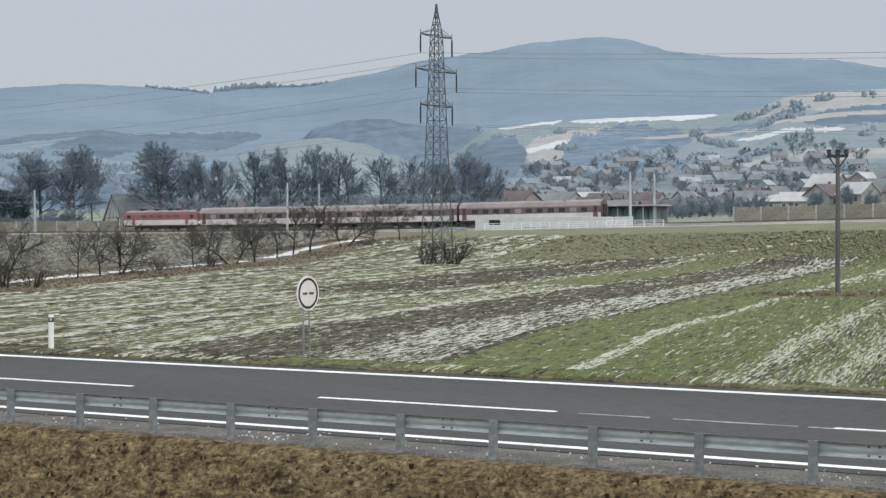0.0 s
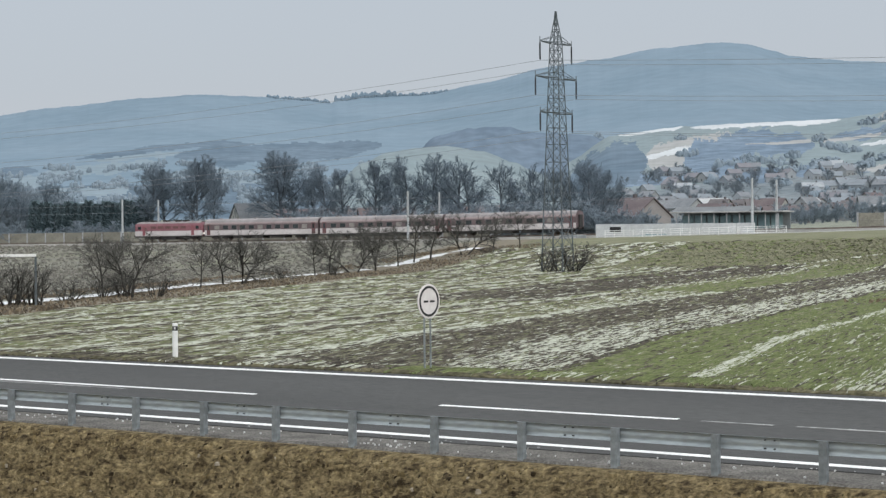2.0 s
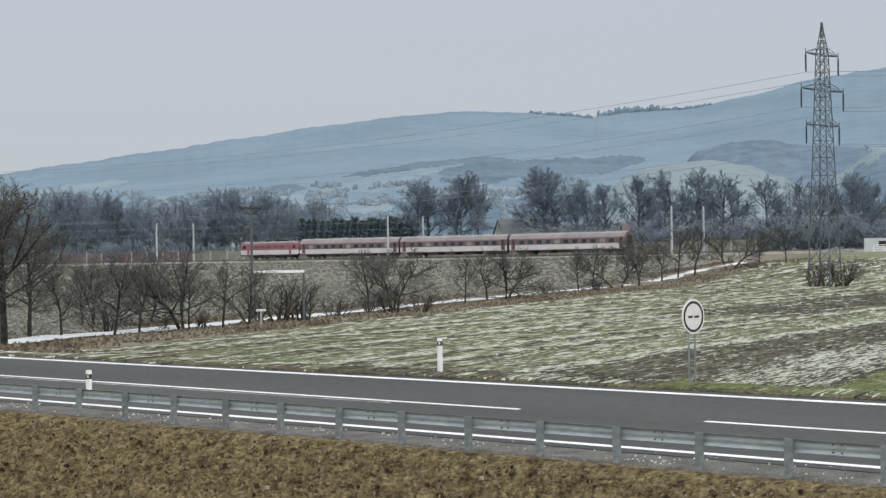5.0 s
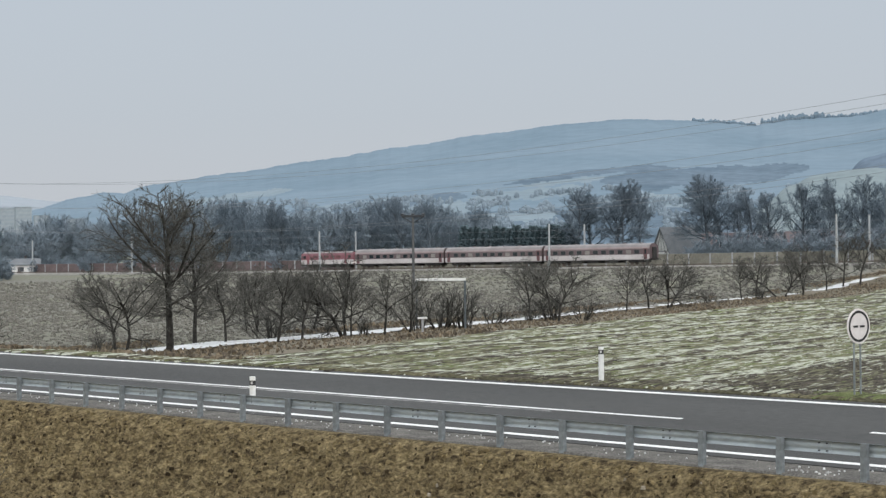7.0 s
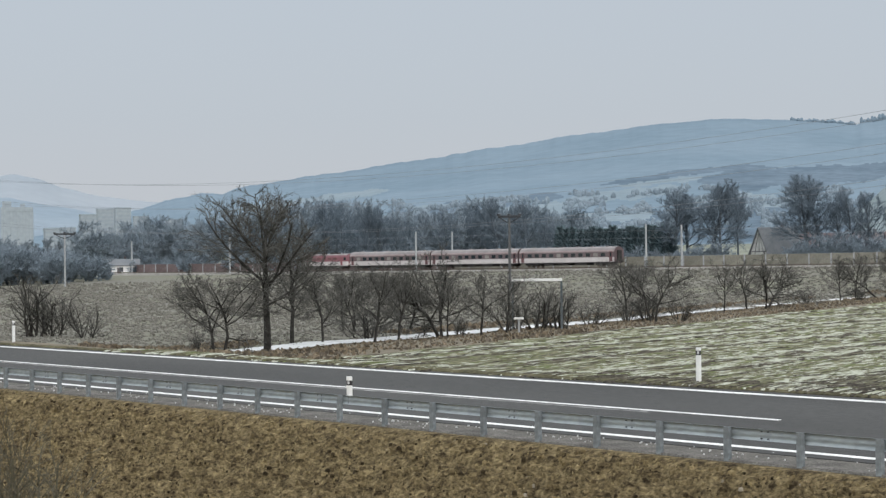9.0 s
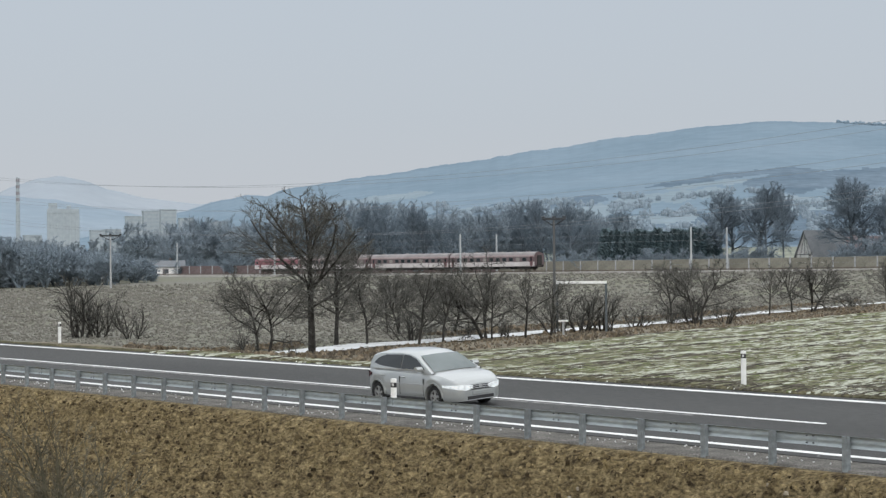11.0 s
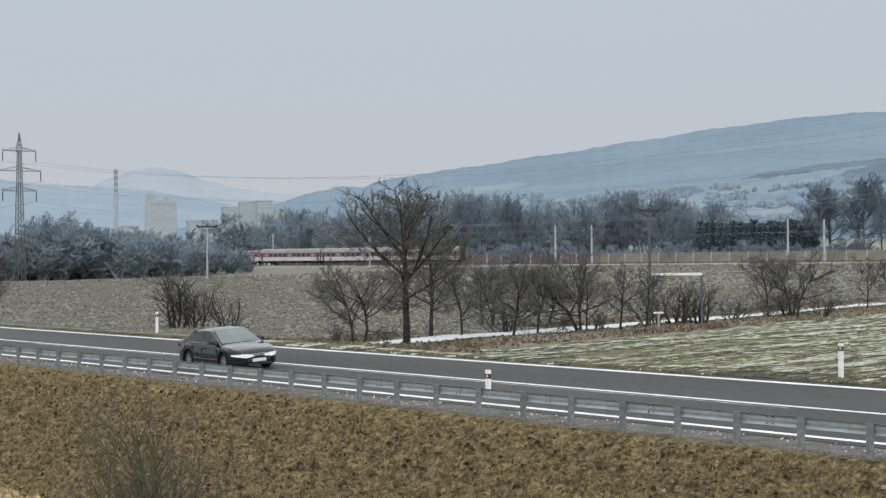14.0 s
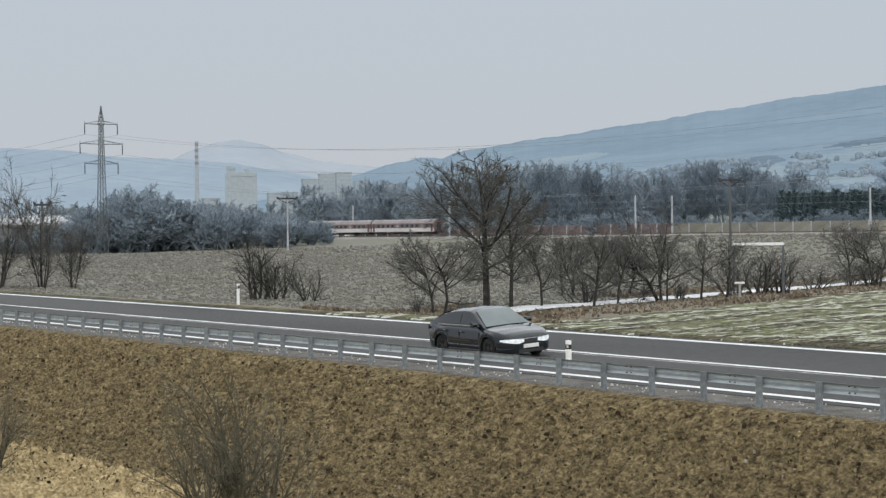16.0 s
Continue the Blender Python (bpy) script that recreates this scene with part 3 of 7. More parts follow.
    sheet("hill_hedges", hedge, surf("hazed_hedge_twigs", (0.192, 0.240, 0.280), (0.220, 0.268, 0.308), 0.02, 1.0, 0.1, 0.15, 0.0, spec=0.0), "clumps and hedges of mist-tinted bare trees on the slopes", "wood", "stuff")
    # trees along the skyline by the notch
    rng = random.Random(3)
    sky = Shape()
    for i in range(150):
        az = rng.choice((rng.uniform(-6.25, -3.2), rng.uniform(-6.3, -4.6), rng.uniform(-8.2, -6.5), rng.uniform(-6.2, -3.4)))
        p = main.at(az, 1.0)
        h = rng.uniform(3, 12) * (1.1 if -6.3 < az < -4.6 else 0.6)
        sky.tube([p - Vector((0, 0, 6)), p + Vector((0, 0, h * 0.45)), p + Vector((rng.uniform(-2, 2), 0, h))], [rng.uniform(4, 7), rng.uniform(3.5, 6.5), 1.5], 6)
    sheet("skyline_wood", sky, HAZE_BLUE, "line of trees on the mountain's skyline", "wood", "stuff")


make_hills()

# ---- along the road ----
STEEL = surf("galvanised_steel", (0.28, 0.318, 0.335), (0.37, 0.408, 0.42), 1.5, 0.5, 14, 0.15, 0.1, metal=0.35, stretch=(0.3, 1, 1))
POST_STEEL = surf("post_steel", (0.17, 0.192, 0.205), (0.25, 0.275, 0.288), 3, 0.55, 14, 0.2, 0.1, metal=0.3, vary=0.12)
DARK = surf("black_plastic", (0.018, 0.018, 0.02), (0.03, 0.03, 0.032), 4, 0.6, 20, 0.2, 0.05)
WHITE = surf("white_plastic", (0.70, 0.71, 0.70), (0.80, 0.80, 0.79), 2, 0.5, 14, 0.08, 0.05)


def make_guard_rail():
    rail = thing("guard_rail", "galvanised steel guard rail on posts beside the road", "guard rail", m=ROAD_M)
    top = 0.675
    # the wave profile: road side and back
    prof = [(0.06, 0), (0.072, 0.01), (0.098, 0.045), (0.106, 0.075), (0.102, 0.105), (0.096, 0.14), (0.095, 0.155), (0.096, 0.17), (0.102, 0.205), (0.106, 0.235), (0.098, 0.265), (0.072, 0.30), (0.06, 0.31)]
    ring = [(y, z) for y, z in prof] + [(y - 0.012, z) for y, z in reversed(prof)]
    beam = Shape()
    beam.loft([[(x, y, z) for y, z in ring] for x in (-2.0, 2.0)], True, True)
    beam_me = beam.mesh("beam", STEEL, True)
    lap = Shape()
    lap.loft([[(x, y - 0.004, z) for y, z in ring] for x in (-0.16, 0.16)], True, True)
    lap_me = lap.mesh("splice", STEEL, True)
    bolt_me = Shape().disc((0, 0.06, 0), (0, -1, 0), 0.018, 0.03, 8).mesh("bolt", DARK)
    post = Shape()
    # an open channel, its web toward the bank
    c = [(-0.065, -0.05), (0.065, -0.05), (0.065, 0.05), (0.05, 0.05), (0.05, -0.036), (-0.05, -0.036), (-0.05, 0.05), (-0.065, 0.05)]
    post.loft([[(x, y, z) for x, y in c] for z in (-0.45, top)], True, True)
    post_me = post.mesh("post", POST_STEEL)
    spacer = Shape().box(-0.045, 0.045, 0.05, 0.075, top - 0.24, top - 0.07)
    spacer_me = spacer.mesh("spacer", POST_STEEL)
    for i in range(-62, 26):
        p = part("post", post_me, None, rail)
        p.location = (2.0 * i, 0, 0)
        g = part("spacer", spacer_me, None, p)
    for i in range(-31, 13):
        b = part("beam", beam_me, None, rail)
        b.location = (4.0 * i + 3.0, 0, top - 0.235)
        b.scale = (1, 1, 0.74)
        j = part("splice", lap_me, None, b)
        j.location = (-2.0, 0, 0)
        for x, z in ((-2.09, 0.06), (-1.91, 0.06), (-2.09, 0.25), (-1.91, 0.25)):
            k = part("bolt", bolt_me, None, b, "dark bolt")
            k.location = (x, 0, z)


make_guard_rail()


def delineator(m, z0, z1, w=0.15, on_rail=False):
    d = thing("delineator_post", "white plastic delineator with a black band" + (" on the guard rail" if on_rail else " beside the road"), "delineator", "delineators along the road", m=m)
    h = z1 - z0
    band = 0.55 if on_rail else 0.80
    s = Shape()
    for a, b in ((-0.3 if not on_rail else 0.0, band * h), (band * h + 0.12, h)):
        s.loft([[(w / 2 * math.cos(k * math.tau / 10) * f, 0.05 * math.sin(k * math.tau / 10) * f, z) for k in range(10)] for z, f in ((a, 1), (b - 0.01, 1), (b, 0.9))], True, True)
    part("post", s, WHITE, d)
    part("band", Shape().loft([[(w / 2 * 0.98 * math.cos(k * math.tau / 10), 0.049 * math.sin(k * math.tau / 10), z) for k in range(10)] for z in (band * h - 0.005, band * h + 0.125)], True, True), DARK, d, "black band")
    part("reflector", Shape().box(-0.025, 0.025, -0.06, -0.045, band * h + 0.03, band * h + 0.1), surf("reflector", (0.5, 0.5, 0.5), (0.6, 0.6, 0.6), rough=0.2), d, "small reflector")
    if on_rail:
        part("bracket", Shape().box(-0.03, 0.03, -0.03, 0.03, -0.22, 0.0), POST_STEEL, d)


for s in (-15.18, -58.81):
    delineator(ROAD_M @ pose(s, 10.0, 0.62, rz=35), 0.62, 1.62)
delineator(ROAD_M @ pose(-17.72, 0.12, 0.66, rz=30), 0.66, 1.15, 0.17, True)


def make_sign():
    c = road(-6.45, 10.3, 0)
    z0 = ground_z(c.x, c.y)
    s = thing("traffic_sign", "round white traffic sign with a black ring on two grey posts", "traffic sign", m=pose(c.x, c.y, z0, rz=ROAD_TURN))
    zc = 2.34 - z0
    part("plate", Shape().disc((0.0, 0, zc), (1, 0, 0), 0.435, 0.02, 36, 0.006), surf("sign_white", (0.66, 0.62, 0.62), (0.72, 0.68, 0.68), 3, 0.4, 10, 0.05, 0), s)
    part("ring", Shape().ring((0.021, 0, zc), (1, 0, 0), 0.325, 0.385, 0.004, 36), DARK, s, "black ring")
    for y0, y1 in ((-0.21, -0.035), (0.035, 0.22)):
        part("bar", Shape().box(0.021, 0.026, y0, y1, zc - 0.03, zc + 0.022), DARK, s, "black bar")
    for y in (-0.12, 0.12):
        p = Shape().tube([(-0.04, y, -0.3), (-0.04, y, zc + 0.25)], 0.024, 10)
        part("post", p, POST_STEEL, s)
    for z in (-0.2, 0.2):
        part("clamp", Shape().box(-0.075, 0.0, -0.2, 0.2, zc + z - 0.02, zc + z + 0.02), POST_STEEL, s)


make_sign()


# ---- poles, pylons and wires ----
WOOD = surf("weathered_pole", (0.072, 0.075, 0.078), (0.12, 0.122, 0.124), 2, 0.85, 20, 0.25, 0.3, stretch=(6, 6, 0.5))
PALE_POLE = surf("concrete_pole", (0.30, 0.31, 0.32), (0.40, 0.41, 0.42), 1.5, 0.8, 12, 0.15, 0.1)
LATTICE = surf("pylon_steel", (0.075, 0.095, 0.105), (0.115, 0.135, 0.148), 0.5, 0.6, 6, 0.2, 0.0, metal=0.2)
INSUL = surf("insulator", (0.022, 0.026, 0.032), (0.045, 0.05, 0.058), 3, 0.35, 12, 0.2, 0.0)


def power_pole(x, y, top, arm, turn, mat, label, k=1.0):
    z0 = ground_z(x, y)
    h = top - z0
    t = thing("power_pole", label, "utility pole", "utility poles in the fields", m=pose(x, y, z0, rz=turn))
    hb = h - 0.55
    part("pole", Shape().tube([(0, 0, -0.6), (0, 0, hb * 0.5), (0, 0, hb)], [0.17 * min(k, 1.15), 0.15 * min(k, 1.15), 0.125 * min(k, 1.15)], 12), mat, t)
    part("crossarm", Shape().box(-arm / 2, arm / 2, -0.09 * k, 0.09 * k, hb, hb + 0.2 * k, 0.015), INSUL, t)
    for sx in (-1, 1):
        part("brace", Shape().tube([(0, 0, hb - 0.75), (sx * arm * 0.42, 0, hb + 0.02)], 0.05 * k, 6), INSUL, t)
    for x1 in (-arm / 2 + 0.12, 0.0, arm / 2 - 0.12):
        s = Shape()
        s.tube([(x1, 0, hb + 0.1), (x1, 0, hb + 0.22)], 0.05, 8)
        s.tube([(x1, 0, hb + 0.2), (x1, 0, hb + 0.25), (x1, 0, hb + 0.38), (x1, 0, hb + 0.5), (x1, 0, hb + 0.55)], [0.08 * k, 0.18 * k, 0.15 * k, 0.18 * k, 0.05], 10)
        part("insulator", s, INSUL, t)


power_pole(25.5, 131.6, 8.75, 1.35, -20, WOOD, "weathered wooden power pole with three insulators in the field")
power_pole(-74.6, 259.5, 10.2, 3.0, 14, WOOD, "tall dark power pole with a wide crossarm past the stream", 1.6)
power_pole(*bearing(-28.38, 400).xy, 10.4, 4.0, 25, PALE_POLE, "pale concrete power pole with a wide crossarm by the thicket", 1.6)
power_pole(*bearing(-35.12, 285).xy, 8.2, 2.2, 30, WOOD, "dark power pole behind sparse shrubs", 1.3)

PYLON_AXIS = math.degrees(math.atan2(0.885, 0.467))


def make_pylon(x, y, k, label, slim=1.0):
    z0 = ground_z(x, y)
    t = thing("lattice_pylon", label, "pylon", "pylons of the power line", m=pose(x, y, z0, rz=PYLON_AXIS))
    H = 29.2 * k

    def half(z):
        return slim * (1.35 - (1.35 - 0.50) * min(z / (25.8 * k), 1.0)) if z < 25.8 * k else max(0.06, 0.50 * (1 - (z - 25.8 * k) / (H - 25.8 * k)))

    levels = [0.0]
    while levels[-1] < 25.8 * k - 0.4:
        levels.append(min(25.8 * k, levels[-1] + max(1.05, 2.1 * half(levels[-1]))))
    levels += [27.2 * k, 28.4 * k, H]
    for sx, sy in ((-1, -1), (1, -1), (1, 1), (-1, 1)):
        part("leg", Shape().tube([(sx * half(z), sy * half(z), z - (0.5 if i == 0 else 0)) for i, z in enumerate(levels)], [0.085 - 0.035 * z / H for z in levels], 5), LATTICE, t)
    for side in range(4):
        s = Shape()
        for z1, z2 in zip(levels[:-1], levels[1:]):
            a, b = half(z1), half(z2)
            cs = [((-a, -a), (a, -a)), ((a, -a), (a, a)), ((a, a), (-a, a)), ((-a, a), (-a, -a))][side]
            ct = [((-b, -b), (b, -b)), ((b, -b), (b, b)), ((b, b), (-b, b)), ((-b, b), (-b, -b))][side]
            s.tube([(*cs[0], z1), (*ct[1], z2)], 0.038, 4)
            s.tube([(*cs[1], z1), (*ct[0], z2)], 0.038, 4)
            s.tube([(*ct[0], z2), (*ct[1], z2)], 0.03, 4)
        part("bracing", s, LATTICE, t)
    tips = []
    for za, w in ((25.6 * k, 3.75), (21.7 * k, 4.85), (17.8 * k, 3.8)):
        s = Shape()
        r = half(za)
        for sx in (-1, 1):
            for sy in (-1, 1):
                s.tube([(sx * r, sy * r, za), (sx * w, 0, za + 0.05)], 0.065, 4)
                s.tube([(sx * r, sy * r, za + 0.75), (sx * w, 0, za + 0.1)], 0.04, 4)
            for f in (0.35, 0.6, 0.8):
                s.tube([(sx * (r + (w - r) * f), 0, za), (sx * (r + (w - r) * (f - 0.12)), 0, za + 0.75 * (1 - f))], 0.035, 4)
            s.tube([(sx * w, 0, za - 0.1), (sx * w, 0, za + 0.55)], 0.05, 4)
        part("crossarm", s, LATTICE, t)
        for sx in (-1, 1):
            part("insulator", Shape().tube([(sx * w, 0, za), (sx * w, 0, za - 0.25), (sx * w, 0, za - 1.9), (sx * w, 0, za - 2.1)], [0.04, 0.10, 0.10, 0.03], 7), INSUL, t)
            tips.append(t.matrix_basis @ Vector((sx * w, 0, za - 2.1)))
    return tips


P1 = make_pylon(-0.5, 229.5, 1.0, "grey steel lattice pylon rising from a bush in the field")
P2 = make_pylon(*bearing(-33.49, 423).xy, 1.035, "grey steel lattice pylon behind a dark thicket", 0.66)
CABLE = surf("cable", (0.20, 0.225, 0.25), (0.25, 0.275, 0.30), 1, 0.7, 5, 0.05, 0.0)


def make_wires():
    ahead = Vector((230, -121, 3))
    for a, b in zip(P1, P2):
        for c, d, sag, r in ((a, b, 6.8, 0.024), (a, a + ahead, 4.2, 0.026)):
            n = 28
            pts = [c.lerp(d, i / n) - Vector((0, 0, 4 * sag * (i / n) * (1 - i / n))) for i in range(n + 1)]
            w = new("power_line", Shape().tube(pts, r, 5).mesh("power_line", CABLE))
            tagged(w, "thin sagging overhead cable hung between steel pylons", "cable", "cables of the power line")
    for a in P2:
        n = 16
        d = a + Vector((-270, 142, 4))
        pts = [a.lerp(d, i / n) - Vector((0, 0, 4 * 6.5 * (i / n) * (1 - i / n))) for i in range(n + 1)]
        tagged(new("power_line", Shape().tube(pts, 0.03, 5).mesh("power_line", CABLE)), "thin sagging overhead cable hung between steel pylons", "cable", "cables of the power line")


make_wires()


def make_frame():
    a, b = bearing(-15.96, 139), bearing(-14.60, 139)
    za = ground_z(a.x, a.y)
    t = thing("metal_frame", "tall pale metal frame standing among shrubs by the stream", "metal frame", m=pose(a.x, a.y, za, rz=math.degrees(math.atan2(b.y - a.y, b.x - a.x))))
    w, h = (b - a).length, 2.8 - za
    part("bar", Shape().box(-0.05, w + 0.05, -0.06, 0.06, h - 0.18, h, 0.01), WHITE, t)
    for x in (0.0, w):
        part("upright", Shape().box(x - 0.07, x + 0.07, -0.06, 0.06, -0.3, h - 0.18), LATTICE, t)
    part("stay", Shape().tube([(w, 0, h - 0.1), (w - 0.1, 1.2, -0.2)], 0.03, 6), LATTICE, t)
    c = bearing(-15.8, 133)
    zc = ground_z(c.x, c.y)
    k = thing("marker_stone", "small pale marker with a flat cap by the stream", "marker", m=pose(c.x, c.y, zc, rz=14))
    part("shaft", Shape().box(-0.07, 0.07, -0.07, 0.07, -0.2, 0.85, 0.01), PALE_POLE, k)
    part("cap", Shape().box(-0.32, 0.32, -0.12, 0.12, 0.85, 0.98, 0.02), WHITE, k)


make_frame()

# ---- trees and shrubs ----
BARK = surf("bark", (0.028, 0.027, 0.025), (0.058, 0.055, 0.050), 3, 0.95, 14, 0.3, 0.2, spec=0.1)
TWIG = surf("twigs", (0.068, 0.067, 0.061), (0.112, 0.111, 0.102), 1.2, 0.95, 8, 0.3, 0.0, spec=0.1)
# Distance haze is painted into these paler, bluer barks, twigs and needles.
HAZE_BARK = surf("hazed_bark", (0.082, 0.102, 0.122), (0.112, 0.133, 0.154), 1.0, 0.95, 5, 0.2, 0.0, spec=0.05)
HAZE_TWIG = surf("hazed_twigs", (0.130, 0.166, 0.202), (0.165, 0.204, 0.242), 0.5, 0.95, 5, 0.2, 0.0, spec=0.05)
THICKET = surf("hazed_thicket_twigs", (0.200, 0.246, 0.288), (0.245, 0.292, 0.334), 0.4, 0.95, 5, 0.25, 0.0, spec=0.05)
THICKET_BARK = surf("hazed_thicket_bark", (0.150, 0.186, 0.220), (0.185, 0.224, 0.258), 0.8, 0.95, 5, 0.2, 0.0, spec=0.05)
CONIFER = surf("hazed_needles", (0.070, 0.104, 0.118), (0.105, 0.142, 0.156), 0.6, 0.95, 6, 0.3, 0.0, spec=0.05)


def grow(rng, wood, crown, pos, way, length, radius, level, plan):
    """One branch with its side branches; the last levels go to the crown's mesh."""
    last = len(plan) - 1
    steps = 5 if level == 0 else 4 if level < 2 else 3 if level < last - 1 else 2
    pts, radii = [Vector(pos)], [radius]
    d = Vector(way).normalized()
    spec = plan[level]
    for i in range(steps):
        d = (d + Vector((rng.gauss(0, 1), rng.gauss(0, 1), rng.gauss(0, 1))) * spec["wobble"] + Vector((0, 0, spec["up"]))).normalized()
        pts.append(pts[-1] + d * length / steps)
        radii.append(radius * (1 - (i + 1) / steps * (1 - spec.get("taper", 0.35))))
    (wood if level < spec.get("wood", 2) else crown).tube(pts, radii, 7 if level == 0 else 5 if level == 1 else 3, cap=False)
    if level == last:
        return
    nxt = plan[level + 1]
    n = nxt["n"]
    for i in range(n):
        f = spec["from"] + (1 - spec["from"]) * (i + rng.random()) / n
        k = min(int(f * steps), steps - 1)
        g = f * steps - k
        p = pts[k].lerp(pts[k + 1], g)
        axis = (pts[k + 1] - pts[k]).normalized()
        side = axis.cross(Vector((rng.gauss(0, 1), rng.gauss(0, 1), rng.gauss(0, 1)))).normalized()
        ang = radians(rng.uniform(*nxt["angle"]))
        up_trunk = (f - spec["from"]) / (1 - spec["from"])
        if spec.get("round"):
            lo, hi = nxt["angle"]
            ang = radians(hi + (lo - hi) * up_trunk + rng.uniform(-9, 9))
        way2 = axis * math.cos(ang) + side * math.sin(ang)
        ln = length * nxt["len"] * (rng.uniform(0.8, 1.12) * (0.60 + 0.45 * math.sin(math.pi * min(1.0, 0.15 + up_trunk))) if spec.get("round") else rng.uniform(0.65, 1.2) * (1.15 - 0.45 * f))
        grow(rng, wood, crown, p, way2, ln, max(nxt["min"], radii[k] * nxt["r"]), level + 1, plan)


def tree_meshes(seed, h, trunk_r, plan, bark, twig, stems=1, lean=0.08, trunk=0.45, smooth=True):
    rng = random.Random(seed)
    wood, crown = Shape(), Shape()
    for i in range(stems):
        a = i * math.tau / max(stems, 1) + rng.uniform(0, 1)
        sp = 0.0 if stems == 1 else rng.uniform(0.15, 0.45)
        way = Vector((math.cos(a) * sp + rng.gauss(0, lean), math.sin(a) * sp + rng.gauss(0, lean), 1))
        grow(rng, wood, crown, (0.12 * math.cos(a) * (stems > 1), 0.12 * math.sin(a) * (stems > 1), -0.25), way, h * trunk * (1 if stems == 1 else rng.uniform(0.7, 1.1)), trunk_r, 0, plan)
    tops = sorted(v[2] for v in wood.v + crown.v)
    top = tops[int(len(tops) * 0.975)]
    f = h / top
    for s in (wood, crown):
        s.v = [(x * f, y * f, z * f) for x, y, z in s.v]
    return wood.mesh("trunk", bark, True), crown.mesh("crown", twig)


def tree(name, meshes, x, y, size, turn, label, category, group, wide=1.0, sink=0.0):
    z = ground_z(x, y) - sink
    t = thing(name, label, category, group, m=pose(x, y, z, rz=turn))
    t.scale = (size * wide, size * wide, size)
    part("trunk", meshes[0], None, t)
    part("crown", meshes[1], None, t)
    return t


ORCHARD = [dict(n=1, wobble=0.10, up=0.02, **{"from": 0.38}, taper=0.5, round=True), dict(n=9, angle=(22, 72), len=0.78, r=0.60, min=0.028, wobble=0.15, up=0.06, **{"from": 0.15}),
           dict(n=7, angle=(28, 66), len=0.50, r=0.52, min=0.015, wobble=0.16, up=0.04, **{"from": 0.15}), dict(n=6, angle=(22, 62), len=0.50, r=0.5, min=0.009, wobble=0.16, up=0.03, **{"from": 0.10}, wood=2),
           dict(n=5, angle=(18, 58), len=0.55, r=0.6, min=0.0060, wobble=0.14, up=0.02, wood=2)]
BIG = [dict(n=1, wobble=0.07, up=0.02, **{"from": 0.30}, taper=0.40, round=True), dict(n=16, angle=(22, 72), len=0.60, r=0.55, min=0.05, wobble=0.12, up=0.05, **{"from": 0.15}),
       dict(n=9, angle=(28, 62), len=0.48, r=0.48, min=0.024, wobble=0.13, up=0.03, **{"from": 0.12}), dict(n=8, angle=(22, 60), len=0.46, r=0.5, min=0.013, wobble=0.13, up=0.02, **{"from": 0.08}, wood=2),
       dict(n=6, angle=(18, 55), len=0.52, r=0.6, min=0.0085, wobble=0.12, up=0.02, wood=2)]
TALL = [dict(n=1, wobble=0.04, up=0.05, **{"from": 0.32}, taper=0.30, round=True), dict(n=17, angle=(20, 70), len=0.44, r=0.46, min=0.07, wobble=0.09, up=0.06, **{"from": 0.15}),
        dict(n=9, angle=(24, 56), len=0.50, r=0.45, min=0.038, wobble=0.10, up=0.03, **{"from": 0.12}), dict(n=9, angle=(18, 52), len=0.44, r=0.5, min=0.026, wobble=0.10, up=0.02, **{"from": 0.08}, wood=2),
        dict(n=5, angle=(16, 50), len=0.50, r=0.6, min=0.020, wobble=0.10, up=0.02, wood=2)]
SHRUB = [dict(n=1, wobble=0.10, up=0.05, **{"from": 0.12}, taper=0.3), dict(n=7, angle=(20, 52), len=0.6, r=0.5, min=0.012, wobble=0.15, up=0.07, **{"from": 0.1}),
         dict(n=5, angle=(20, 56), len=0.5, r=0.6, min=0.008, wobble=0.16, up=0.05, **{"from": 0.1}, wood=2), dict(n=4, angle=(18, 52), len=0.5, r=0.7, min=0.006, wobble=0.15, up=0.03, wood=2)]


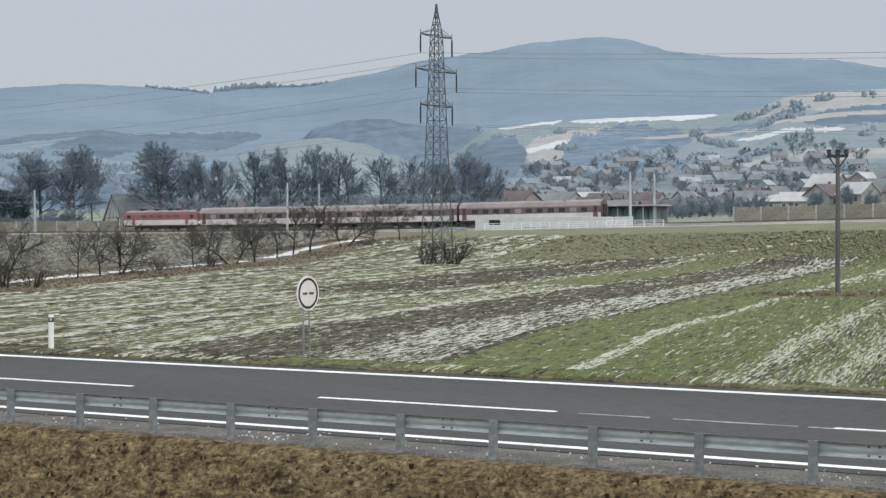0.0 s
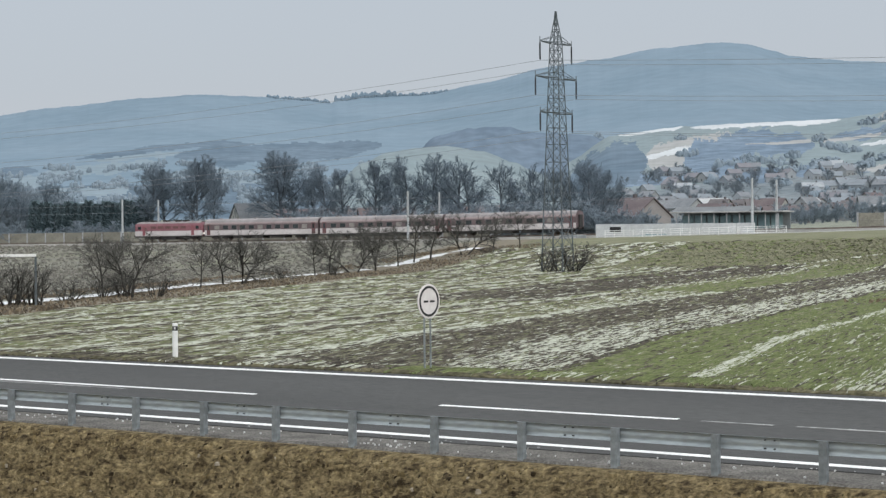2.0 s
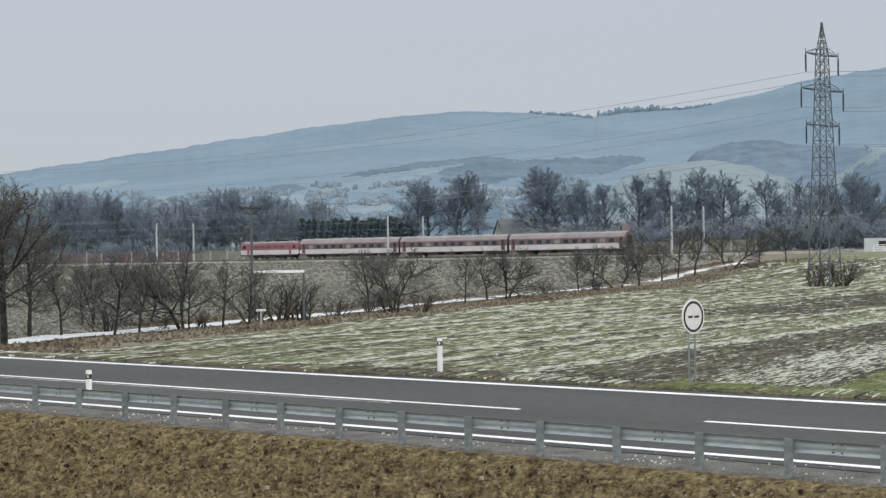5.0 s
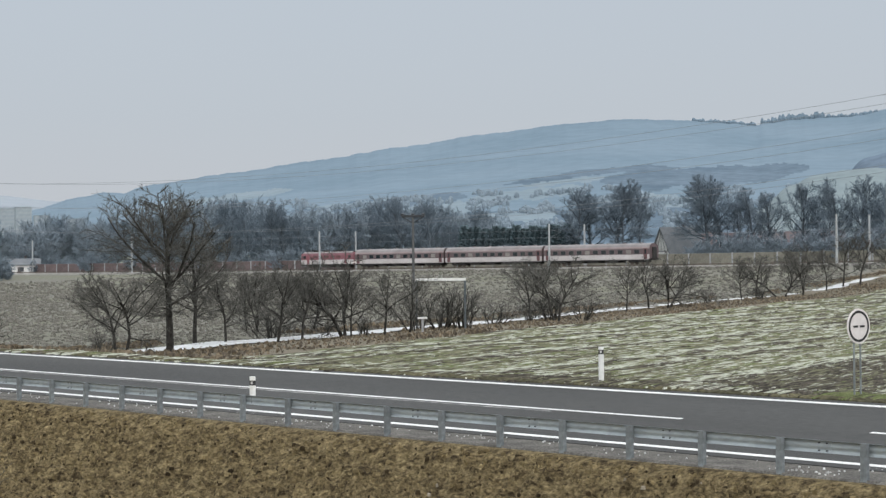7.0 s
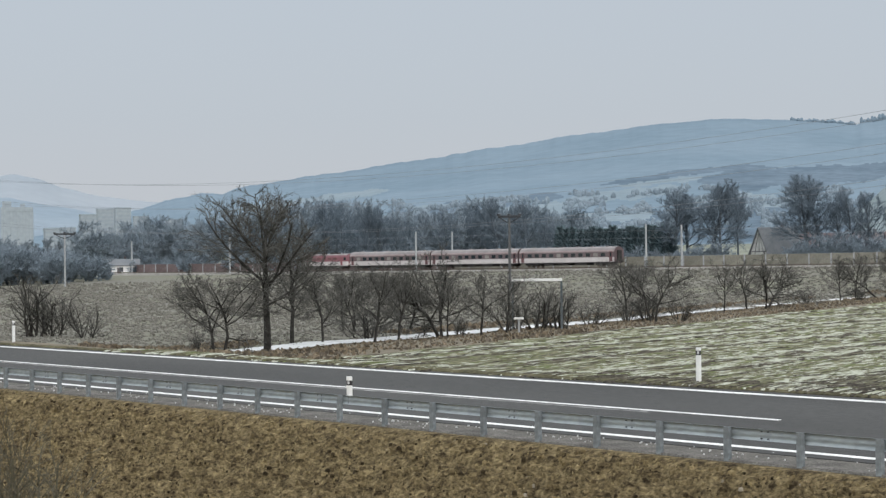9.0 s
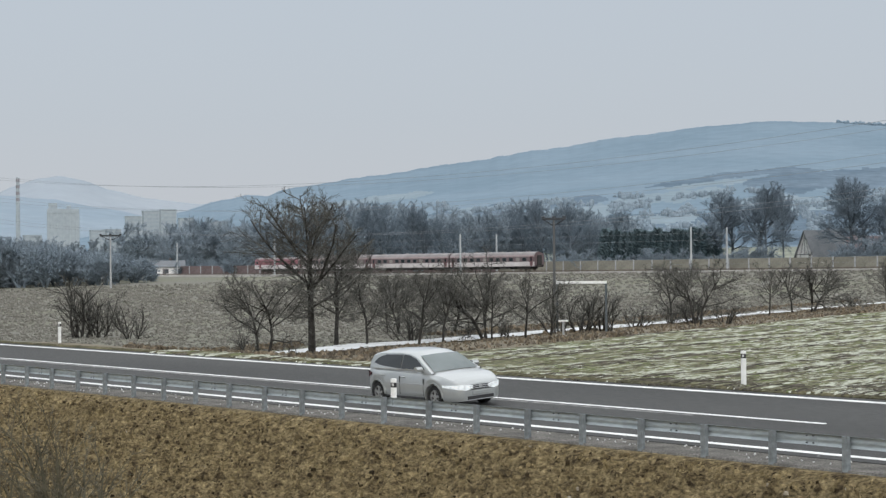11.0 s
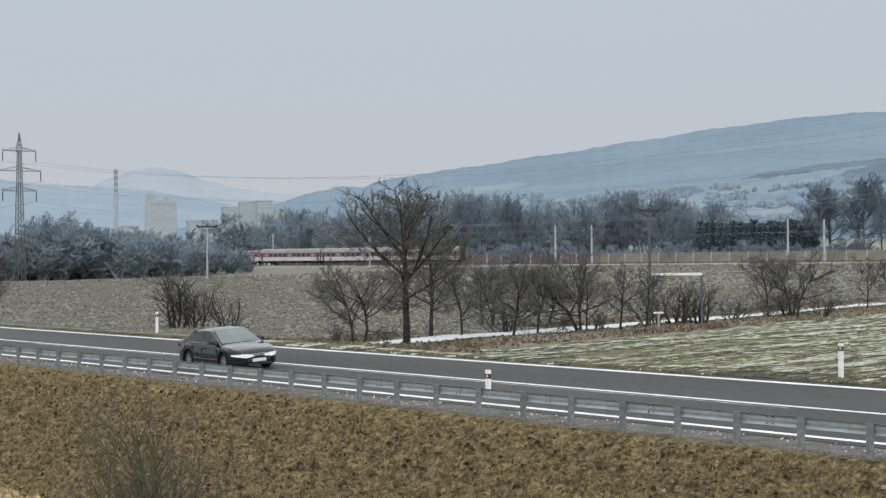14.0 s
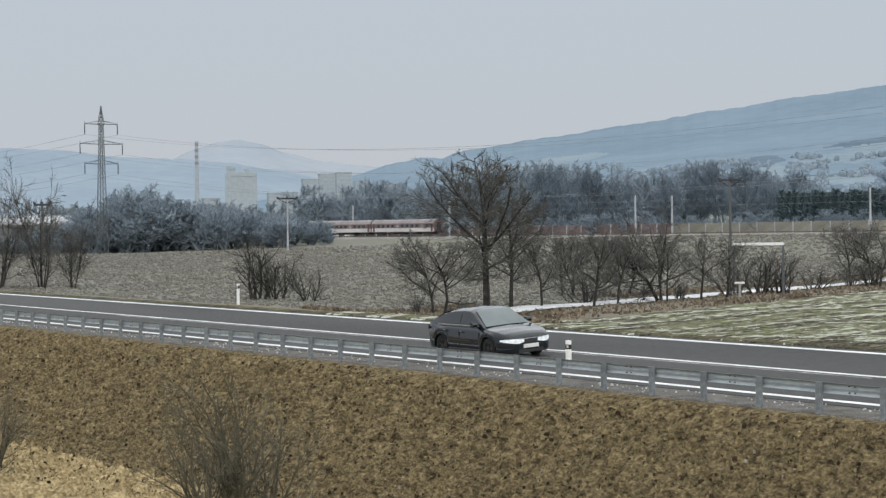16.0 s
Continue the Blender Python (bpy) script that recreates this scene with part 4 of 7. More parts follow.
def make_trees():
    rng = random.Random(11)
    orchard = [tree_meshes(100 + i, 4.0, 0.062, ORCHARD, BARK, TWIG, 1 if i % 3 else 2, 0.07, 0.62) for i in range(6)]
    big = tree_meshes(27, 8.5, 0.17, BIG, BARK, TWIG, 1, 0.02, 0.72)
    shrub = [tree_meshes(200 + i, 3.0, 0.035, SHRUB, BARK, TWIG, 5) for i in range(4)]
    sparse = [tree_meshes(210 + i, 8.0, 0.055, [dict(SHRUB[0], wobble=0.07), dict(SHRUB[1], n=9, len=0.55, r=0.45, angle=(25, 62)), dict(SHRUB[2], n=7, min=0.014), dict(SHRUB[3], n=5, min=0.011)], BARK, TWIG, 6, 0.12, 0.6) for i in range(2)]
    tall = [tree_meshes(300 + i, 15.0, 0.32, TALL, HAZE_BARK, HAZE_TWIG, 1, 0.05, 0.74) for i in range(5)]
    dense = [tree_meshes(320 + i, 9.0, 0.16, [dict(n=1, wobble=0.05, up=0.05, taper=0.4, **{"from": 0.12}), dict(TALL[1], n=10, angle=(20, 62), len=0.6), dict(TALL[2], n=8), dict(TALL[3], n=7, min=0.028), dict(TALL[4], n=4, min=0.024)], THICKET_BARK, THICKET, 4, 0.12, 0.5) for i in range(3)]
    # the farthest trees have still more haze put into their one colour
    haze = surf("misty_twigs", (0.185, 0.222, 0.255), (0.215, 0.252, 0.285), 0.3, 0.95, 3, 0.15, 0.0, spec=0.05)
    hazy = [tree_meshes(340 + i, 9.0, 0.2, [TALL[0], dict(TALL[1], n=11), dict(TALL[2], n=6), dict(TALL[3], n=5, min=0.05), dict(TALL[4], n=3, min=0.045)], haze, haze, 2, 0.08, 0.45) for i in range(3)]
    row = "bare trees along the stream"
    tree("bare_tree", big, -43.3, 102.8, 1.0, 40, "large bare tree with a spreading crown by the frozen stream", "tree", row, 1.15)
    tree("bare_tree", big, -45.6, 112.0, 0.72, 200, "round-crowned bare tree behind the largest tree by the stream", "tree", row, 1.0)
    for x, y, h, k in ((-44.3, 98.5, 3.9, 0), (-41.2, 113.9, 4.1, 1), (-40.6, 116.6, 3.7, 2), (-39.7, 122.5, 4.4, 3), (-37.4, 123.6, 3.6, 4), (-34.9, 154.0, 4.2, 5), (-32.2, 150.5, 4.2, 0), (-32.3, 181.5, 3.9, 1), (-31.2, 187.3, 4.0, 2), (-29.6, 188.0, 4.1, 3),
                       (-27.0, 222.1, 4.2, 4), (-26.0, 227.7, 4.4, 5), (-22.6, 245.7, 5.3, 0), (-19.6, 268.8, 6.0, 1), (-17.6, 271.5, 5.8, 2), (-13.5, 280.0, 4.6, 3), (-9.5, 286.0, 4.6, 4), (-38.6, 120.3, 2.9, 5), (-43.9, 112.5, 3.6, 4), (-47.5, 128, 3.7, 2), (-45.0, 131, 3.8, 3), (-49.5, 131, 3.5, 1),
                       (-52.0, 140, 3.8, 0), (-36.8, 126.8, 3.5, 1), (-24.0, 236.0, 4.0, 3), (-6.0, 292, 4.6, 5), (-20.8, 258, 4.6, 4)):
        tree("bare_tree", orchard[k], x, y, h * 1.12 / 4.0, rng.uniform(0, 360), "small bare orchard tree with a tangled crown by the stream", "tree", row, rng.uniform(0.95, 1.2))
    sh = "bare shrubs in the fields"
    for x, y, h, w, lab in ((-67.4, 120.6, 3.9, 1.25, "broad bare shrub beside the plough land"), (-66.4, 121.4, 3.0, 1.0, "broad bare shrub beside the plough land"), (-62.8, 119.2, 2.3, 1.1, "small round bare shrub beside the plough land"), (-100.0, 142.1, 8.8, 0.75, "tall sparse shrub with upright stems"),
                            (-97.5, 142.8, 6.0, 0.8, "tall sparse shrub with upright stems"), (-103.5, 141.0, 8.0, 0.8, "tall sparse shrub with upright stems"), (-36.6, 134.0, 2.9, 1.3, "dense bare shrub under the metal frame"), (-35.4, 135.5, 2.6, 1.3, "dense bare shrub under the metal frame"), (-37.8, 132.0, 2.4, 1.2, "dense bare shrub by the stream"),
                            (-33.0, 152.0, 2.0, 1.3, "low bare shrub by the stream"), (-30.5, 152.5, 1.7, 1.3, "low bare shrub by the stream"), (-44.9, 97.6, 1.3, 1.2, "low bare shrub at the tree's foot"), (-34.9, 153.5, 1.6, 1.3, "low bare shrub by the stream"),
                            (-39.0, 124.0, 1.2, 1.4, "low bare shrub by the stream"), (-43.6, 119.0, 2.4, 1.2, "bare shrub behind the stream"),
                            (-35.6, 145.0, 1.7, 1.4, "low bare shrub by the stream"), (-28.5, 205.0, 1.5, 1.4, "low bare shrub by the stream"), (-25.0, 222.0, 1.6, 1.3, "low bare shrub by the stream"), (-34.0, 157.0, 2.2, 1.2, "bare shrub by the stream")):
        if h > 5:
            tree("bare_shrub", sparse[rng.randrange(2)], x, y, h / 8.0, rng.uniform(0, 360), lab, "shrub", sh, w)
        else:
            tree("bare_shrub", shrub[rng.randrange(4)], x, y, h / 3.0, rng.uniform(0, 360), lab, "shrub", sh, w)
    # a bush fills the pylon's foot
    for dx, dy, h in ((-1.2, -0.6, 2.6), (0.3, -0.9, 3.0), (1.9, -0.2, 3.2)):
        tree("bare_shrub", shrub[rng.randrange(4)], -0.5 + dx, 229.5 + dy, h / 3.0, rng.uniform(0, 360), "dark bare bush in the foot of the pylon", "shrub", sh, 1.1)
    # shrubs on the bank's toe, near the viewing point
    near = tree_meshes(400, 5.3, 0.046, [dict(SHRUB[0], wobble=0.10), dict(SHRUB[1], n=7, angle=(22, 58)), dict(SHRUB[2], n=5, min=0.007), dict(SHRUB[3], n=3, min=0.005)], surf("willow_bark", (0.060, 0.056, 0.040), (0.115, 0.108, 0.075), 3, 0.95, 14, 0.3, 0.2, spec=0.1), surf("willow_twigs", (0.088, 0.082, 0.062), (0.138, 0.128, 0.098), 1.2, 0.95, 8, 0.3, 0.0, spec=0.1), 6)
    for az, d, h, w in ((-29.85, 46.0, 4.2, 0.9), (-29.2, 46.6, 3.4, 0.9), (-30.5, 45.6, 3.4, 0.9), (-36.6, 60.0, 2.7, 0.9), (-37.6, 58.0, 3.2, 0.9)):
        p = bearing(az, d)
        tree("bare_shrub", near, p.x, p.y, h / 5.3, rng.uniform(0, 360), "thin upright bare shrub at the foot of the bank", "shrub", "shrubs on the bank", w)
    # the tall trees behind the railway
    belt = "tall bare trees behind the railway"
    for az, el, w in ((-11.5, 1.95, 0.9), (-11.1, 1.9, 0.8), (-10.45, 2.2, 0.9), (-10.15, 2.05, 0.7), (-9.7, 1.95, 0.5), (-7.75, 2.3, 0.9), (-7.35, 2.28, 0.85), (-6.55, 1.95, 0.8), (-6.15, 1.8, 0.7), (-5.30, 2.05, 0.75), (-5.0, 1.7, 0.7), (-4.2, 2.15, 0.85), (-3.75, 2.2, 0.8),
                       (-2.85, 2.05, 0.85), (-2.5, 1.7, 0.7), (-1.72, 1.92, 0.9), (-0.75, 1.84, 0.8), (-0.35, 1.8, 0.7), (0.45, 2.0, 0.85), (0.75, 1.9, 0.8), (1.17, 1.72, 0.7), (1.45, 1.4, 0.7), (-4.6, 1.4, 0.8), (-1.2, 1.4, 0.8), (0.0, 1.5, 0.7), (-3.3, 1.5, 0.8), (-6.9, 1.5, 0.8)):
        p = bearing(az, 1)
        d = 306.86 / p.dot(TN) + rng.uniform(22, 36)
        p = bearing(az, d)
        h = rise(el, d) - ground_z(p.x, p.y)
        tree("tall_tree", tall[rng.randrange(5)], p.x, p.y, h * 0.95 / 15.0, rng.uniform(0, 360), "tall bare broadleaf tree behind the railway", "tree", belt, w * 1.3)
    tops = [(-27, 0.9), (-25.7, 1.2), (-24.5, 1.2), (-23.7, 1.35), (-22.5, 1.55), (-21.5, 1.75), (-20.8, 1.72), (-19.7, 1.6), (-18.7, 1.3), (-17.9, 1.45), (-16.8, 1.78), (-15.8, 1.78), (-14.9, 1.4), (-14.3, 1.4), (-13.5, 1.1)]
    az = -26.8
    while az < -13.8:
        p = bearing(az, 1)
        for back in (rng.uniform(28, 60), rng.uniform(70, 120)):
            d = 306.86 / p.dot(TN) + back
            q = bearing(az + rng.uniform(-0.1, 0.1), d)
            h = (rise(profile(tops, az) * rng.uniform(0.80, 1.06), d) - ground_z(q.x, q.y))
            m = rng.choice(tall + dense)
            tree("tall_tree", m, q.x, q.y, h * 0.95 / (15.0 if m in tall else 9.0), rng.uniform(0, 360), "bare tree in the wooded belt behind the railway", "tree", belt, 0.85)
        az += rng.uniform(0.2, 0.34)
    # low dark growth in front of the belt and round the houses
    under = "dark undergrowth behind the railway"
    az = -26.5
    while az < 2.4:
        p = bearing(az, 1)
        d = 306.86 / p.dot(TN) + rng.uniform(13, 24)
        q = bearing(az, d)
        if not -9.9 < az < -8.2:
            tree("undergrowth", dense[rng.randrange(3)], q.x, q.y, rng.uniform(0.4, 0.62) * (1.2 if -8.2 < az < 1.0 else 1.0), rng.uniform(0, 360), "dark bare undergrowth along the railway wall", "shrub", under, 1.25, 0.3)
        az += rng.uniform(0.28, 0.5)
    # the thicket by the far pylon
    edge = [(-38, -0.1), (-36.3, -0.08), (-34.5, 0.12), (-33.5, 0.69), (-32.3, 1.05), (-31.2, 0.6), (-30.1, 0.66), (-28.8, 0.5), (-27.6, 0.25), (-27.2, 0.0)]
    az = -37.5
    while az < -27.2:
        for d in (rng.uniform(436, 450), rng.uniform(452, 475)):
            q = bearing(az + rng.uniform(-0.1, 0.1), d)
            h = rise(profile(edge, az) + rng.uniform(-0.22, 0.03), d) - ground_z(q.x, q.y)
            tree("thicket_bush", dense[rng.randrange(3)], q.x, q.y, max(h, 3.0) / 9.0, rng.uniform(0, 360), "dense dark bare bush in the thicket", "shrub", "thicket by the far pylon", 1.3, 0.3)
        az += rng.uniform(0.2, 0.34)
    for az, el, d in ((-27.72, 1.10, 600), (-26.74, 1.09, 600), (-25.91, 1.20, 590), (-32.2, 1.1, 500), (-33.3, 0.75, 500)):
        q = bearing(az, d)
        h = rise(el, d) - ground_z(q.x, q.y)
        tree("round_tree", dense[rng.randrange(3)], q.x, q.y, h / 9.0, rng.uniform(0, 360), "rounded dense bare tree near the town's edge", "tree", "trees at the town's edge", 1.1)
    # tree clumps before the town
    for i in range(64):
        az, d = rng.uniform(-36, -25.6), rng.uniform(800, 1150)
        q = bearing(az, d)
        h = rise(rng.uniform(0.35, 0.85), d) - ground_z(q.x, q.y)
        tree("round_tree", hazy[rng.randrange(3)], q.x, q.y, h / 9.0, rng.uniform(0, 360), "rounded mist-tinted bare tree before the town", "tree", "trees at the town's edge", 1.2)
    # trees among the houses of the village
    for i in range(190):
        az, d = rng.uniform(1.6, 14.5), 430 + 690 * rng.random() ** 1.3
        q = bearing(az, d)
        m = rng.choice(dense if d < 620 else hazy)
        tree("garden_tree", m, q.x, q.y, rng.uniform(0.3, 0.55) if d < 600 else rng.uniform(0.4, 0.9), rng.uniform(0, 360), "bare garden tree between village houses", "tree", "garden trees of the village")
    for i in range(110):
        q = SLOPE.at(rng.uniform(1.0, 14.5), 0.5 * rng.random())
        t = thing("garden_tree", "bare tree in the gardens of the upper village", "tree", "garden trees of the village", m=pose(q.x, q.y, q.z - 0.5, rz=rng.uniform(0, 360)))
        t.scale = Vector((1.15, 1.15, 1.0)) * rng.uniform(0.5, 1.1)
        m = rng.choice(hazy)
        part("trunk", m[0], None, t)
        part("crown", m[1], None, t)
    # a clipped row of conifers
    con = []
    for i in range(3):
        r2 = random.Random(500 + i)
        s = Shape()
        for j in range(420):
            z = 0.3 + 5.6 * r2.random() ** 0.8
            r = 1.25 * (1 - z / 6.6) ** 0.7 * r2.uniform(0.7, 1.1)
            a = r2.uniform(0, math.tau)
            c = Vector((r * math.cos(a), r * math.sin(a), z))
            o = Vector((math.cos(a), math.sin(a), r2.uniform(-0.1, 0.7))) * 0.45
            k = Vector((-math.sin(a), math.cos(a), 0)) * 0.22
            s.add([c - k, c + k, c + o + Vector((0, 0, 0.15)), c + Vector((0, 0, 0.3)) - o * 0.3], [(0, 1, 2), (1, 3, 2), (3, 0, 2)])
        con.append((Shape().tube([(0, 0, -0.3), (0, 0, 5.6)], [0.14, 0.03], 6).mesh("trunk", HAZE_BARK), s.mesh("crown", CONIFER)))
    az = -14.6
    while az < -11.4:
        d = 306.86 / bearing(az, 1).dot(TN) + 26
        q = bearing(az, d)
        h = rise(0.86 + rng.uniform(-0.09, 0.06), d) - ground_z(q.x, q.y)
        tree("conifer", con[rng.randrange(3)], q.x, q.y, h / 6.0, rng.uniform(0, 360), "dark green conifer in a close row behind the railway", "conifer", "row of conifers", 0.95)
        az += rng.uniform(0.14, 0.2)


make_trees()

# ---- railway ----
CONCRETE = surf("concrete", (0.30, 0.30, 0.295), (0.42, 0.42, 0.41), 0.4, 0.9, 8, 0.15, 0.1)
RUST = surf("rail_steel", (0.09, 0.07, 0.06), (0.16, 0.13, 0.11), 1, 0.6, 10, 0.2, 0.0, metal=0.4)
TEAL = surf("teal_sheet", (0.16, 0.25, 0.27), (0.22, 0.32, 0.33), 0.4, 0.5, 5, 0.1, 0.0)


def make_railway():
    bed = Shape()
    ss = [-620 + 20 * i for i in range(48)]
    bed.loft([[(s, q, track_z(max(-420, min(260, s))) + z) for q, z in ((-7.5, -1.3), (-3.2, -0.28), (6.6, -0.28), (9.0, -1.0))] for s in ss], closed=False)
    b = sheet("railway_bed", bed, surf("ballast", (0.15, 0.14, 0.13), (0.24, 0.225, 0.21), 0.5, 0.95, 7, 0.3, 0.3), "grey ballast bed of a double-track railway", "railway", m=TRACK_M)
    for q in (-0.75, 0.75, 3.45, 4.95):
        r = Shape()
        r.loft([[(s, q + e, track_z(max(-420, min(260, s))) + z) for e, z in ((-0.07, -0.2), (-0.035, -0.02), (-0.035, 0.0), (0.035, 0.0), (0.035, -0.02), (0.07, -0.2))] for s in ss], closed=False)
        part("rail", r, RUST, b, "steel rail")
    # concrete cable trough along the near edge
    c = Shape()
    c.loft([[(s, q, track_z(max(-420, min(260, s))) + z) for q, z in ((-5.2, -0.75), (-5.2, -0.35), (-4.6, -0.35), (-4.6, -0.75))] for s in ss], closed=False)
    sheet("cable_trough", c, surf("pale_concrete", (0.34, 0.33, 0.31), (0.44, 0.43, 0.41), 0.3, 0.9, 5, 0.2, 0.0), "pale concrete cable trough beside the track", "trough", m=TRACK_M)


make_railway()


def noise_wall(s0, s1, q, bay, h, panel_a, panel_b, split, label, lift=0.0):
    w = thing("noise_barrier", label, "noise barrier", "noise barriers along the railway", m=TRACK_M)
    post = Shape().box(-0.14, 0.14, -0.16, 0.16, -1.2, h + 0.08)
    post_me = post.mesh("post", PALE_POLE)
    made = {}
    for mat in (panel_a, panel_b):
        p = Shape()
        for k in range(3):
            p.box(0.14, bay - 0.14, -0.06, 0.06, -0.9 + k * (h + 0.9) / 3 + 0.02, -0.9 + (k + 1) * (h + 0.9) / 3, 0.015)
        made[mat] = p.mesh("panel", mat)
    n = int((s1 - s0) / bay)
    for i in range(n + 1):
        s = s0 + i * bay
        o = part("post", post_me, None, w)
        o.location = (s, q, track_z(s) - 0.2 + lift)
        if i < n:
            o = part("panel", made[panel_a if s < split else panel_b], None, w)
            o.location = (s, q, track_z(s) - 0.2 + lift)


BROWN_PANEL = surf("brown_panel", (0.122, 0.092, 0.092), (0.172, 0.132, 0.130), 0.3, 0.85, 4, 0.2, 0.0, vary=0.12)
OLIVE_PANEL = surf("olive_panel", (0.175, 0.17, 0.14), (0.25, 0.24, 0.20), 0.3, 0.85, 4, 0.2, 0.0, vary=0.12)
noise_wall(-248, 50, 8.3, 5.0, 2.15, BROWN_PANEL, OLIVE_PANEL, -95, "long wall of dull panels between pale posts behind the railway")
noise_wall(115, 196, 8.3, 4.6, 2.3, OLIVE_PANEL, OLIVE_PANEL, 0, "long wall of olive panels between pale posts above the field", 0.15)


def catenary_mast(s, q, arm):
    z = track_z(s) - 0.9
    t = thing("catenary_mast", "pale grey railway catenary mast with a bracket arm", "catenary mast", "masts of the railway", m=TRACK_M @ pose(s, q, z))
    part("mast", Shape().tube([(0, 0, -0.5), (0, 0, 9.0)], [0.24, 0.17], 10), surf("mast_grey", (0.34, 0.36, 0.375), (0.42, 0.44, 0.45), 1, 0.7, 6, 0.1, 0.0), t)
    part("footing", Shape().box(-0.4, 0.4, -0.4, 0.4, -0.5, 0.25, 0.05), CONCRETE, t)
    a = Shape()
    a.tube([(0, 0, 7.9), (0, arm, 7.4)], 0.05, 5)
    a.tube([(0, 0, 6.2), (0, arm * 0.92, 7.4)], 0.045, 5)
    a.tube([(0, 0, 6.4), (0, arm * 0.8, 6.2)], 0.035, 5)
    part("bracket", a, LATTICE, t)


for k in range(-3, 5):
    s = -27.1 + 64.6 * k
    if k != -3:
        catenary_mast(s, -4.2, 3.6)
        catenary_mast(s - 0.5, 7.2, -3.2)
catenary_mast(-212.0, 7.2, -3.2)


def make_contact_wire():
    for q in (0.0, 4.2):
        for z, r in ((5.6, 0.011), (7.0, 0.011)):
            pts = [(s, q, track_z(max(-300, min(230, s))) + z) for s in range(-300, 231, 32)]
            tagged(new("contact_wire", Shape().tube(pts, r, 4).mesh("contact_wire", CABLE)), "thin dark contact wire above the railway", "cable", "wires of the railway").matrix_basis = TRACK_M


make_contact_wire()


ROOF_DARK = surf("canopy_roof", (0.10, 0.112, 0.12), (0.15, 0.162, 0.17), 0.4, 0.7, 5, 0.2, 0.0)


def make_station():
    # pale wall of the platform ramp, with a railing
    def s_of(az, q):
        p = bearing(az, 1)
        d = (306.86 + q) / p.dot(TN)
        return (bearing(az, d) - TRACK_O).dot(TU)

    s0, s1 = s_of(0.95, -9), s_of(5.35, -9)
    w = thing("platform_wall", "long pale concrete wall of the station platform", "platform", m=TRACK_M)
    n = 9
    for i in range(n):
        a, b = s0 + (s1 - s0) * i / n, s0 + (s1 - s0) * (i + 1) / n
        part("wall_panel", Shape().box(a + 0.02, b - 0.02, -9.15, -8.9, 1.2, 4.95 - 0.02 * (i % 2), 0.02), surf("pale_wall", (0.46, 0.48, 0.50), (0.56, 0.575, 0.585), 0.3, 0.8, 4, 0.1, 0.0, vary=0.05), w)
    part("slab", Shape().box(s0, s1 + 30, -8.9, -2.4, 3.0, 3.85), CONCRETE, w, "platform slab")
    part("opening", Shape().box(s0 + 2.6, s0 + 4.6, -9.2, -9.16, 3.7, 4.5), DARK, w, "small dark opening")
    # canopy of the platform
    c0, c1 = s_of(3.1, 8), s_of(6.2, 8)
    c = thing("platform_canopy", "long low platform shelter with a pale roof", "shelter", m=TRACK_M)
    part("fascia", Shape().box(c0, c1, 6.5, 11.6, 6.70, 6.95, 0.04), CONCRETE, c, "pale roof edge")
    part("roof", Shape().loft([[(e, 6.6, 6.95), (e, 9.1, 7.75), (e, 11.5, 6.95)] for e in (c0 + 0.2, c1 - 6.0)], True, True), ROOF_DARK, c, "low dark pitched roof")
    part("back_wall", Shape().box(c0 + 0.5, c1 - 0.5, 11.0, 11.2, 3.6, 6.75), surf("shelter_dark", (0.20, 0.225, 0.24), (0.27, 0.295, 0.31), 0.4, 0.6, 5, 0.2, 0.0), c, "dark back wall")
    for i in range(9):
        x = c0 + 1 + (c1 - c0 - 2) * i / 8
        part("column", Shape().box(x - 0.08, x + 0.08, 7.0, 7.16, 3.4, 6.75, 0.02), PALE_POLE, c)
    for i in range(8):
        x = c0 + 1.3 + (c1 - c0 - 2) * i / 8
        part("glass_panel", Shape().box(x, x + 2.0, 8.9, 8.96, 4.1, 6.3), TEAL, c, "teal glass panel")
    # stairs into the underpass under a sloping teal roof
    u0, u1 = s_of(0.1, -14), s_of(2.85, -14)
    u = thing("underpass_entrance", "teal-roofed underpass stair before the station", "underpass", m=TRACK_M)
    for i in range(7):
        a, b = u0 + 2.5 + (u1 - u0 - 2.5) * i / 7, u0 + 2.5 + (u1 - u0 - 2.5) * (i + 1) / 7
        z = 2.0 + i * 0.22
        part("roof_panel", Shape().box(a, b - 0.06, -16.4, -12.6, z - 0.12, z), TEAL, u)
        part("side_glass", Shape().box(a, b - 0.06, -16.45, -16.4, z - 1.1, z - 0.14), surf("milky_glass", (0.30, 0.37, 0.38), (0.38, 0.44, 0.45), 0.5, 0.3, 5, 0.1, 0.0), u)
        part("side_post", Shape().box(b - 0.06, b + 0.02, -16.5, -16.4, z - 1.9, z), WHITE, u)
    part("stair_shed", Shape().box(u0, u0 + 3.2, -16.2, -12.8, 0.6, 3.3, 0.05), surf("shed_grey", (0.20, 0.22, 0.23), (0.27, 0.29, 0.30), 0.5, 0.7, 4, 0.2, 0.0), u, "grey shed over the stair")
    for i in range(4):
        part("shed_door", Shape().box(u0 + 0.3 + i * 0.75, u0 + 0.85 + i * 0.75, -16.26, -16.2, 0.9, 3.0), PALE_POLE, u)
    f = thing("railing", "pale steel railing along the path to the station", "railing", m=TRACK_M)
    r0, r1 = s_of(1.2, -22), s_of(6.2, -14)
